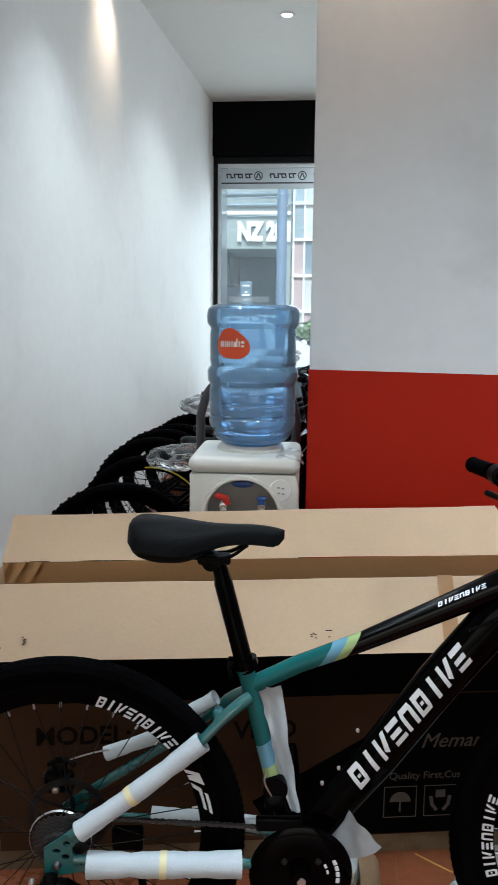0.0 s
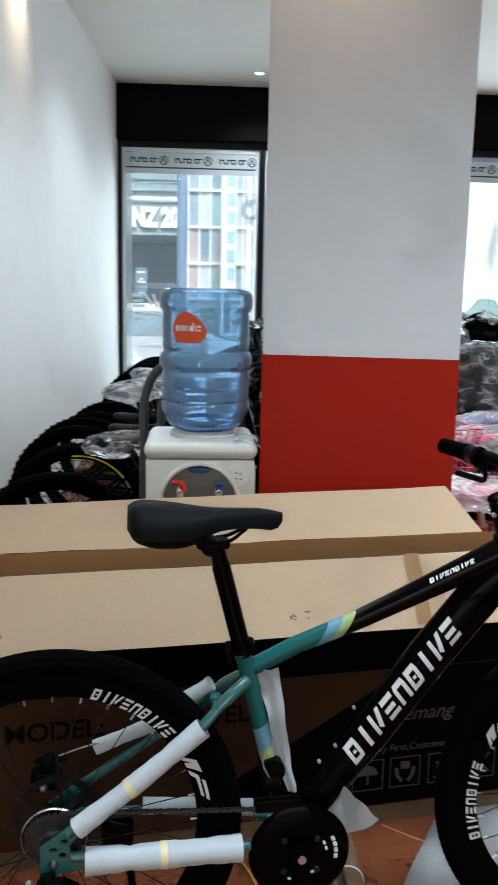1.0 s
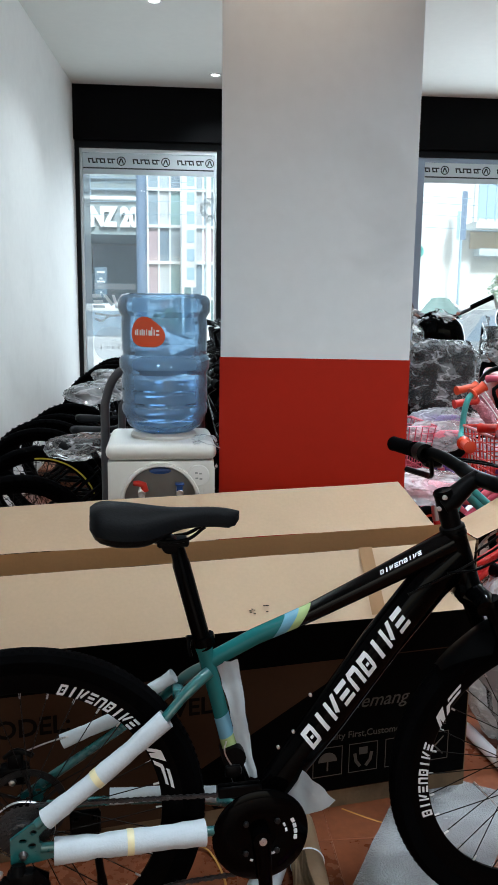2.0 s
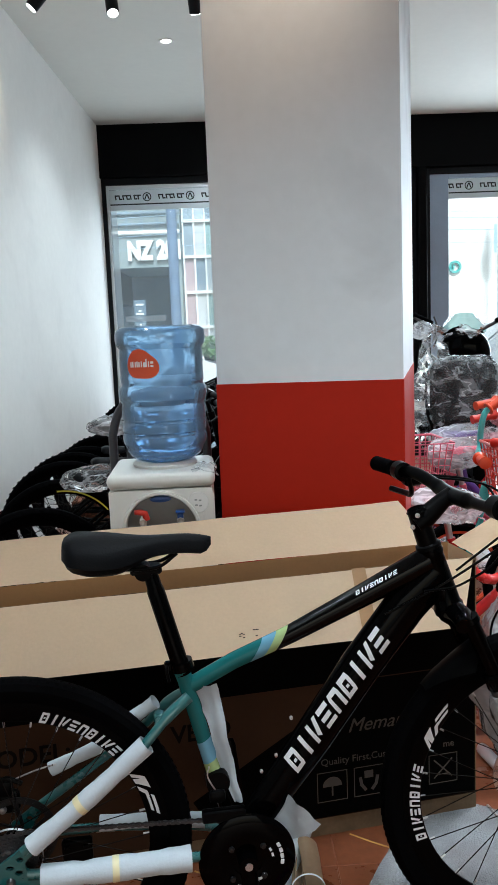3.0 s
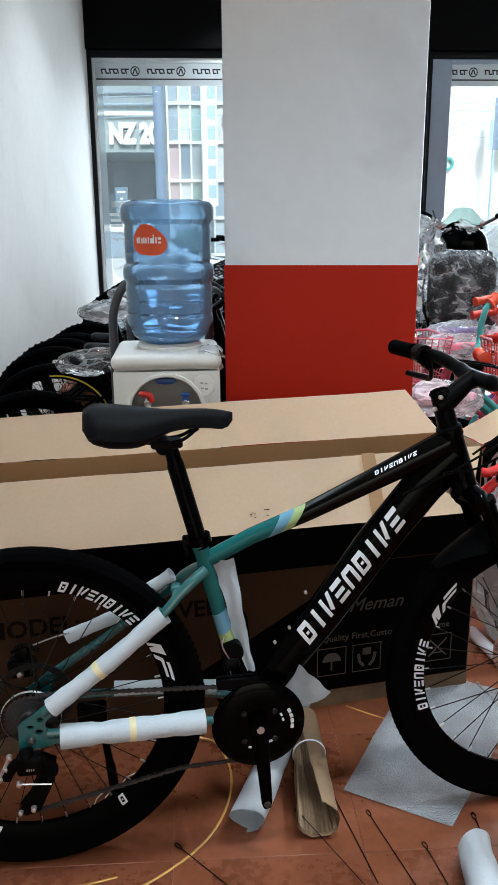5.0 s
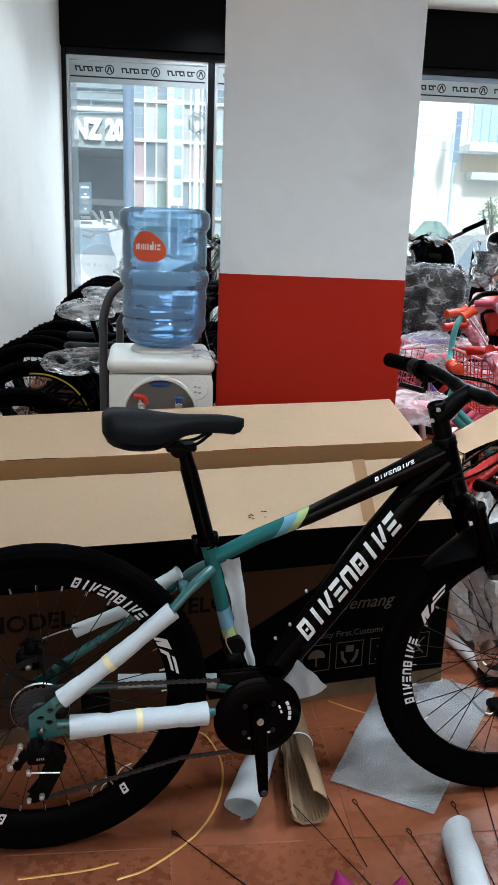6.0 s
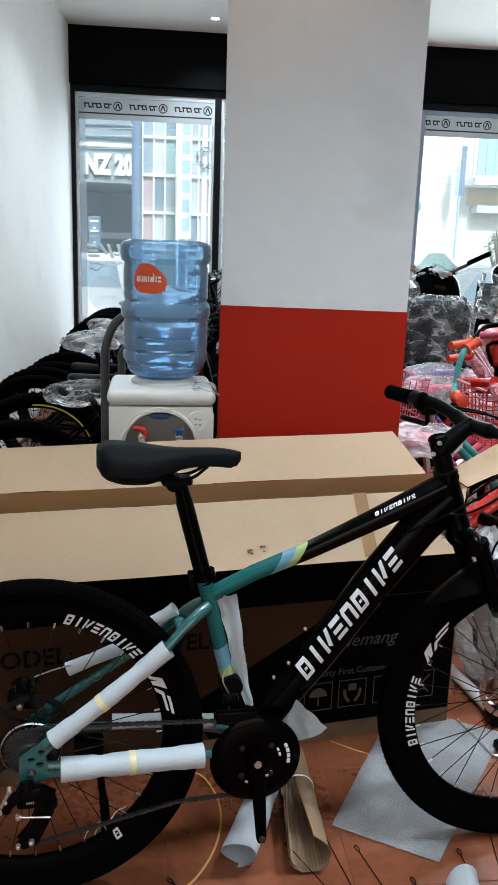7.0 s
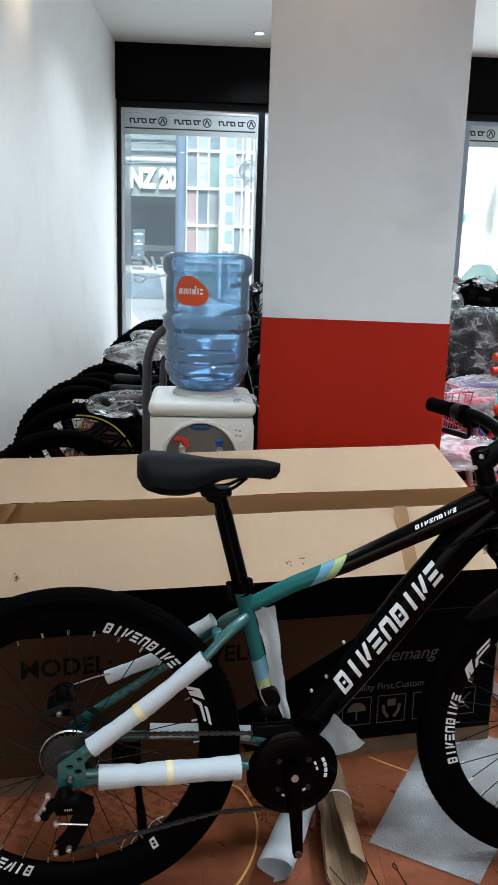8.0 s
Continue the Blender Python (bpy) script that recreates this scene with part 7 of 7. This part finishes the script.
# silver seat post and hex key beyond the front wheel
bm = tube(B(), [(0.760, 2.47, 0.020), (0.762, 2.46, 0.020), (0.800, 2.23, 0.020), (0.802, 2.22, 0.020)], [0.016, 0.0185, 0.0185, 0.016], 18)
sp = solid("loose_seat_post", bm, M["frame_alu"], "bright silver seat post lying on the floor", "seat post")
part("clamp_head", box(B(), (0.775, 2.155, 0.0), (0.850, 2.225, 0.042), 0.012, None, 2), M["black_satin"], sp, "black clamp head")
bm = tube(B(), smooth_path([(0.690, 2.20, 0.006), (0.705, 2.12, 0.006), (0.722, 2.04, 0.006), (0.735, 2.025, 0.006), (0.760, 2.03, 0.006)], 5), 0.0042, 8)
solid("hex_key", bm, M["steel"], "bent steel hex key on the bubble wrap", "tool")
bm = box(B(), (-0.05, -0.035, 0.0), (0.05, 0.035, 0.026), 0.008, None, 2)
ped = solid("loose_pedal", bm, M["black_satin"], "black bicycle pedal lying on the floor", "pedal", m=pose(0.80, 2.05, 0.0, 0, 0, 12))

# tangled white cord by the rear wheel
bm = tube(B(), smooth_path([(-0.335, 1.765, 0.004), (-0.325, 1.80, 0.006), (-0.285, 1.825, 0.012), (-0.235, 1.800, 0.008), (-0.222, 1.775, 0.004), (-0.26, 1.80, 0.010), (-0.305, 1.795, 0.012), (-0.312, 1.74, 0.006), (-0.30, 1.70, 0.004), (-0.275, 1.83, 0.014), (-0.245, 1.875, 0.006)], 8), 0.0015, 8)
solid("curled_string", bm, M["white_plastic"], "short curled white cord on the tiles", "string")

# pieces of another unpacked bicycle standing at the carton's end
fork = thing("wrapped_fork", pose(0.86, 2.42, 0, 0, 0, 20), "silver bicycle fork in bubble wrap propped by the carton", "bicycle fork")
for sgn in (-1, 1):
    part("leg", tube(B(), [(0.0, sgn * 0.055, 0.0), (0.0, sgn * 0.055, 0.30), (-0.02, sgn * 0.055, 0.52)], [0.016, 0.019, 0.015], 14), M["steel"], fork, "silver fork leg")
part("crown", tube(B(), [(-0.02, -0.06, 0.53), (-0.02, 0.06, 0.53)], 0.022, 12, up=(0, 0, 1)), M["black_gloss"], fork, "black crown")
part("bubble_sleeve", film_cover(B(), (-0.02, 0, 0.275), (0.115, 0.12, 0.255), 3.0, 36), M["bubble"], fork, "baggy bubble wrap sleeve", smooth=False)

# ---- the street outside ----
# road colour raised to carry the glare of the sunlit street
M["asphalt"] = material("glare_pale_street", (0.40, 0.40, 0.39), 0.9, vary=0.2, scale=1.5, fine=60, bump=0.1)
M["render_white"] = material("white_render", (0.78, 0.78, 0.76), 0.85, vary=0.08, scale=0.6, fine=8, bump=0.05)
M["render_grey"] = material("grey_cladding", (0.50, 0.56, 0.58), 0.7, vary=0.12, scale=0.8, fine=9, bump=0.05)
M["cladding"] = material("dark_grey_cladding", (0.25, 0.30, 0.31), 0.7, vary=0.15, scale=0.8, fine=9, bump=0.05)
M["pipe_blue"] = material("blue_pipe_paint", (0.16, 0.23, 0.34), 0.6, vary=0.15, bump=0.02)
# blue-grey holding the room's dimness; rails and car windows share it
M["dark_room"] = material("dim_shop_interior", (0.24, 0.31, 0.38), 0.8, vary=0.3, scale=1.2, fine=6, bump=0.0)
M["board_dark"] = material("slate_board_paint", (0.10, 0.16, 0.22), 0.5, vary=0.1, bump=0.0)
M["blue_grey"] = material("blue_grey_steel", (0.36, 0.50, 0.62), 0.5, 0.0, vary=0.1, bump=0.0)
M["grid_white"] = material("white_steel_grid", (0.80, 0.82, 0.82), 0.5, vary=0.04, bump=0.0)
M["leaf"] = material("leaf_green", (0.14, 0.24, 0.09), 0.6, vary=0.4, scale=9, fine=40, bump=0.05)
M["ochre"] = material("ochre_render", (0.74, 0.62, 0.45), 0.85, vary=0.1, scale=1, fine=8, bump=0.03)
M["sign_teal"] = material("teal_sign_paint", (0.05, 0.36, 0.33), 0.5, vary=0.08, bump=0.0)
M["bark"] = material("bark", (0.12, 0.09, 0.06), 0.9, vary=0.3, scale=12, fine=60, bump=0.4)
solid("ground", box(B(), (-120, FRONT + 0.3, -0.5), (120, 200, -0.10)), M["asphalt"], "street paled for daylight glare, with worn patches", "road", kind="structure")
solid("pavement", box(B(), (-30, FRONT + 0.3, -0.10), (30, 10.4, -0.02), 0.01), M["render_grey"], "pale concrete pavement along the shop", "pavement", kind="structure")

FY = 17.0
shop = thing("corner_shop_building", pose(-1.9, FY, -0.1), "grey shop building across the street with a white sign", "building")
bm = B()
for lo, hi in (((-6.0, 0, 0), (-1.4, 3, 9)), ((0.95, 0, 0), (1.10, 3, 9)), ((-1.4, 0, 2.80), (0.95, 3, 9)), ((-1.4, 2.6, 0), (0.95, 3, 2.80))):
    box(bm, lo, hi)
part("wall", bm, M["cladding"], shop, "grey clad facade", smooth=False)
# panel whose colour stands for the shade inside the shop
part("shop_opening", box(B(), (-1.38, 2.4, 0.0), (0.93, 2.58, 2.75)), M["dark_room"], shop, "blue-grey back panel painted as the dim shop interior", smooth=False)
part("counter", box(B(), (-0.3, 0.5, 0), (0.9, 1.0, 1.05), 0.02), M["blue_grey"], shop)
part("stair_soffit", prism(B(), [(-1.38, 0.3), (-0.2, 0.3), (-0.2, 2.3), (-1.38, 2.3)], 2.1, 2.75), M["frame_black"], shop, "dark soffit inside the shop")
part("display_case", box(B(), (0.42, 0.6, 1.05), (0.80, 0.9, 1.45), 0.02), M["grid_white"], shop)
board = part("notice_board", box(B(), (0.07, -0.05, 1.52), (0.32, -0.01, 2.14), 0.01), M["board_dark"], shop, "dark blue notice board")
for z, w in ((2.05, 0.16), (1.92, 0.06), (1.86, 0.16), (1.76, 0.10), (1.64, 0.04)):
    part("print", box(B(), (0.195 - w / 2, -0.058, z - 0.022), (0.195 + w / 2, -0.051, z + 0.014)), M["grid_white"], board, "pale printed bar", smooth=False)
words("lettering", "NZ 201", 0.50, M["grid_white"], shop, pose(0.58, -0.06, 3.12) @ pose(0, 0, 0, 90, 0, 0) @ Matrix.Diagonal((0.71, 1, 1, 1)), 0.04, "large white sign letters", bold=0.032)
part("canopy", box(B(), (-6, -0.10, 3.46), (1.10, 0, 3.54), 0.02), M["grid_white"], shop)
for i in range(14):
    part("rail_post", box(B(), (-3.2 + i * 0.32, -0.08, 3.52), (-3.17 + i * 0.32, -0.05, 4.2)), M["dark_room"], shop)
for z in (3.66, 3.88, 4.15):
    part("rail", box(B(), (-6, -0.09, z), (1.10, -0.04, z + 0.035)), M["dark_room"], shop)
for i in range(3):
    wd = part("window", box(B(), (-4.6 + i * 2.1, -0.03, 5.6), (-3.2 + i * 2.1, 0.02, 7.4), 0.01), M["grid_white"], shop)
    part("pane", box(B(), (-4.5 + i * 2.1, -0.05, 5.7), (-3.3 + i * 2.1, -0.031, 7.3)), M["blue_grey"], wd)

lat = thing("glazed_building", pose(2.0, FY + 0.4, -0.1), "pale building with a white window lattice", "building")
part("wall", box(B(), (-2.75, 0.5, 0), (2.2, 4, 11)), M["render_white"], lat, smooth=False)
part("glass_front", box(B(), (-2.7, 0.40, 0.9), (2.1, 0.46, 9)), M["blue_grey"], lat, smooth=False)
for i in range(21):
    part("mullion", box(B(), (-2.79 + i * 0.235, 0.30, 0), (-2.755 + i * 0.235, 0.39, 9)), M["grid_white"], lat)
for j in range(10):
    part("transom", box(B(), (-2.79, 0.29, 0.00 + j * 0.755), (2.1, 0.385, 0.06 + j * 0.755)), M["grid_white"], lat)
tints = [material("lattice_pane", c, 0.25, vary=0.15, scale=2, bump=0.0) for c in ((0.40, 0.46, 0.50), (0.26, 0.33, 0.39), (0.44, 0.34, 0.36), (0.18, 0.24, 0.30), (0.52, 0.54, 0.56), (0.25, 0.38, 0.38))]
rp = random.Random(9)
for i in range(14):
    for j in range(7):
        part("pane", box(B(), (-2.755 + i * 0.235, 0.372, 0.06 + j * 0.755), (-2.555 + i * 0.235, 0.392, 0.75 + j * 0.755)), rp.choice(tints), lat, smooth=False)
ban = thing("street_banner", pose(-0.04, FY - 0.6, -0.1), "tall white feather banner with a printed column", "banner")
part("pole", tube(B(), [(0, 0, 0), (0, 0, 4.6)], 0.03, 8), M["grid_white"], ban)
part("flag", box(B(), (0.03, -0.01, 1.75), (0.27, 0.01, 4.2), 0.004), M["render_white"], ban)
for j in range(6):
    part("print", box(B(), (0.08, -0.022, 1.90 + j * 0.36), (0.23, -0.012, 2.14 + j * 0.36)), M["blue_grey"], ban)
awn = thing("awning_column", pose(-0.604, 10.98, -0.1), "round blue-grey steel awning column on the pavement", "column")
part("shaft", tube(B(), [(0, 0, 0), (0, 0, 0.02), (0, 0, 4.2)], [0.072, 0.068, 0.068], 28), M["pipe_blue"], awn)
part("foot_plate", lathe(B(), [(0.0005, 0.0), (0.15, 0.0), (0.15, 0.012), (0.085, 0.02)], 28, "Z"), M["pipe_blue"], awn)
pole = thing("utility_pole", pose(0.43, FY - 1.6, -0.1), "pale concrete utility pole with coiled cables", "utility pole")
part("mast", tube(B(), [(0, 0, 0), (0, 0, 9)], [0.055, 0.045], 12), M["render_white"], pole)
bm = B()
for k in range(4):
    lathe(bm, [(0.115 + 0.022 * k, -0.01), (0.124 + 0.022 * k, 0), (0.115 + 0.022 * k, 0.01)], 28, "Y", (0.03, -0.12, 3.15), True)
part("cable_coil", bm, M["frame_black"], pole, "coiled black cable")
for j, z in enumerate((3.05, 3.28, 3.5, 3.62, 4.1)):
    part("cable", tube(B(), smooth_path([(-14, 0.1, z + 0.5), (-6, 0, z - 0.1), (0, 0, z), (8, 0, z - 0.2), (16, 0.1, z + 0.3)], 6), 0.006, 6), M["blue_grey"], pole)

pale = thing("white_apartment_building", pose(9.5, FY + 2, -0.1), "white apartment building with blue balconies", "building")
part("wall", box(B(), (-5.2, 0, 0), (8, 5, 12)), M["render_white"], pale, smooth=False)
for i in range(3):
    for j in range(3):
        x, z = -2.7 + i * 3.2, 3.4 + j * 3.0
        wd = part("window", box(B(), (x, -0.06, z), (x + 1.5, 0.01, z + 1.9), 0.01), M["grid_white"], pale)
        part("pane", box(B(), (x + 0.1, -0.08, z + 0.1), (x + 1.4, -0.061, z + 1.8)), M["blue_grey"], wd)
        bal = part("balcony", box(B(), (x - 0.2, -0.8, z - 0.2), (x + 1.7, -0.0, z - 0.05)), M["grid_white"], pale)
        for q in range(10):
            part("baluster", box(B(), (x - 0.18 + q * 0.20, -0.79, z - 0.05), (x - 0.15 + q * 0.20, -0.76, z + 0.75)), M["blue_grey"], bal)
part("ochre_band", box(B(), (-2.75, -0.05, 2.80), (8, -0.01, 3.19)), M["ochre"], pale, smooth=False)
part("shop_awning", prism(B(), [(-2.66, -0.45), (3.0, -0.45), (3.0, -0.06), (-2.66, -0.06)], 2.62, 2.78), M["render_grey"], pale, "thin grey awning slab", smooth=False)
sign = part("round_sign", lathe(B(), [(0.090, -0.08), (0.145, -0.08), (0.145, -0.02), (0.090, -0.02)], 36, "Y", (-4.01, 0, 2.71), True), M["sign_teal"], pale, "round teal sign")
part("bar", box(B(), (-4.07, -0.075, 2.64), (-4.03, -0.03, 2.76)), M["sign_teal"], sign, smooth=False)
mast = thing("banner_post", pose(6.33, FY + 1.4, -0.1), "thin grey post with a narrow blue banner", "banner")
part("post", tube(B(), [(0, 0, 0), (0, 0, 2.9), (0, 0, 4.02)], [0.030, 0.026, 0.020], 12), M["blue_grey"], mast)
part("banner", box(B(), (-0.035, -0.03, 2.95), (0.095, -0.022, 4.02), 0.003), M["pipe_blue"], mast, "blue banner cloth")
part("side_panel", box(B(), (-0.12, -0.02, 2.95), (-0.045, -0.012, 3.58), 0.003), M["blue_grey"], mast, "pale blue side panel")


def shrub(x, y, h, seed, tree=False, wide=0.30, leaf=0.12):
    t = thing("street_tree" if tree else "street_shrub", pose(x, y, -0.1), "small leafy street tree" if tree else "leafy green shrub in front of the lattice", "tree" if tree else "shrub")
    rnd = random.Random(seed)
    bm = tube(B(), [(0, 0, 0), (0.05, 0, h * 0.35), (0, 0.04, h * 0.6)], [0.09, 0.06, 0.03], 8)
    for k in range(5):
        a = rnd.uniform(0, 6.28)
        tube(bm, [(0.03, 0, h * (0.3 + 0.06 * k)), (math.cos(a) * h * wide * 0.8, math.sin(a) * h * wide * 0.8, h * (0.6 + 0.06 * k))], [0.035, 0.012], 6)
    part("trunk", bm, M["bark"], t)
    bm = B()
    for k in range(420):
        d = Vector((rnd.gauss(0, 1), rnd.gauss(0, 1), rnd.gauss(0, 1))).normalized() * (rnd.random() ** 0.4)
        c = Vector((d.x * h * wide, d.y * h * wide, h * 0.70 + d.z * h * wide))
        u = Vector((rnd.gauss(0, 1), rnd.gauss(0, 1), rnd.gauss(0, 0.6))).normalized() * leaf
        w = u.cross(Vector((rnd.gauss(0, 1), rnd.gauss(0, 1), 1))).normalized() * leaf * 0.46
        vs = [bm.verts.new(c + p) for p in (-u, w, u, -w)]
        bm.faces.new(vs)
    cr = part("crown", bm, M["leaf"], t, "uneven crown of small leaves")
    return t


shrub(-0.35, FY - 0.5, 1.45, 1, wide=0.24, leaf=0.07)
shrub(0.9, FY - 0.3, 1.3, 2, wide=0.24, leaf=0.07)
shrub(7.32, FY + 1.2, 2.65, 3, True, 0.13, 0.045)


def car(x, y, paint, label):
    c = thing("parked_car", pose(x, y, -0.1), label, "car", "parked cars")
    bm = B()
    side = [(-2.0, 0.35), (-2.05, 0.75), (-1.6, 0.85), (-1.0, 1.38), (0.6, 1.42), (1.2, 0.95), (1.95, 0.82), (2.05, 0.40)]
    vs0 = [bm.verts.new((px, -0.8, pz)) for px, pz in side]
    vs1 = [bm.verts.new((px, 0.8, pz)) for px, pz in side]
    bm.faces.new(vs0)
    bm.faces.new(vs1[::-1])
    for i in range(len(side)):
        bm.faces.new((vs0[i], vs1[i], vs1[(i + 1) % len(side)], vs0[(i + 1) % len(side)]))
    bmesh.ops.bevel(bm, geom=bm.edges[:], offset=0.06, segments=2, affect="EDGES")
    part("body", bm, paint, c, "painted car body")
    bm = B()
    for a, b in ((-0.95, -0.15), (-0.08, 0.68)):
        vs = [bm.verts.new((px, -0.815, pz)) for px, pz in ((a - 0.12, 0.92), (b, 0.92), (b - 0.08, 1.30), (a + 0.12, 1.30))]
        bm.faces.new(vs)
    part("side_windows", bm, M["dark_room"], c, smooth=False)
    for px in (-1.25, 1.25):
        part("wheel", lathe(B(), [(0.0005, -0.84), (0.20, -0.85), (0.31, -0.84), (0.32, -0.80), (0.32, -0.62)], 24, "Y", (px, 0, 0.32)), M["rubber"], c)
    return c


M["car_white"] = material("white_car_paint", (0.75, 0.76, 0.77), 0.25, vary=0.03, bump=0.0, coat=0.6)
M["car_silver"] = material("silver_car_paint", (0.45, 0.47, 0.5), 0.3, 0.3, vary=0.05, bump=0.0, coat=0.6)
car(-1.6, 13.6, M["car_white"], "white car parked along the street")
car(5.2, 12.6, M["car_silver"], "silver car parked on the street")
car(10.2, 12.4, M["car_white"], "white car parked on the street")

# stickers on the shop's glass, read from inside
dec = thing("window_sticker", Matrix(), "white vinyl sticker with printed bars on the glass", "sticker")
bm = B()
glyph_bars(bm, 4, 0.13, 0.11, 0.02, lambda s, h: (Vector((-0.72 - s, FRONT + 0.033, 1.33 + h)), Vector((0, -1, 0))), 0.001, 0.3)
part("print", bm, M["vinyl"], dec, "white slanted blocks", smooth=False)["kind"] = "stuff"
for z0, x0, x1 in ((1.215, -0.93, -0.56), (1.165, -0.93, -0.80)):
    bm = tube(B(), smooth_path([(x0, FRONT + 0.033, z0), ((x0 + x1) / 2, FRONT + 0.033, z0 - 0.02), (x1, FRONT + 0.033, z0 + 0.025)], 6), 0.011, 6, flat=0.1)
    part("swoosh", bm, M["vinyl"], dec, "thin white curved stripe")
part("bar", box(B(), (-0.93, FRONT + 0.031, 1.445), (-0.54, FRONT + 0.0345, 1.50)), M["frost"], dec, "plain white bar", smooth=False)
dec2 = solid("window_sticker", lathe(B(), [(0.0005, FRONT + 0.032), (0.17, FRONT + 0.032), (0.17, FRONT + 0.035)], 40, "Y", (-0.78, 0, 0.92)), M["frost"], "round white vinyl sticker on the glass", "sticker")
bm = B()
for k in range(4):
    box(bm, (-0.88 + k * 0.055, FRONT + 0.029, 0.875), (-0.868 + k * 0.055, FRONT + 0.0315, 0.905))
part("print", bm, M["grey_ink"], dec2, "dark printed bars", smooth=False)["kind"] = "stuff"

# ---- floor tiles, last ----
floor_ob = bpy.data.objects["floor"]
TS, GAP = 0.40, 0.0025
X0, Y0 = -1.75, BACK
tile_bm = box(B(), (-TS / 2 + GAP / 2, -TS / 2 + GAP / 2, -0.008), (TS / 2 - GAP / 2, TS / 2 - GAP / 2, 0.0), 0.0008)
tile_me = mesh_of(tile_bm, "floor_tile", M["tile"])
far = B()
near_count = 0
for i in range(18):
    for j in range(28):
        cx, cy = X0 + (i + 0.5) * TS, Y0 + (j + 0.5) * TS
        if cx > RIGHT or cy > FRONT + 0.1:
            continue
        if -1.6 < cx < 2.6 and 0.6 < cy < 5.0:
            ob = new("floor_tile", tile_me)
            ob.parent = floor_ob
            ob.location = (cx, cy, random.uniform(-0.0006, 0.0))
        else:
            box(far, (cx - TS / 2 + GAP / 2, cy - TS / 2 + GAP / 2, -0.008), (cx + TS / 2 - GAP / 2, cy + TS / 2 - GAP / 2, -0.0003))
rest = part("far_tiles", far, M["tile"], floor_ob, smooth=False)
rest["kind"] = "stuff"
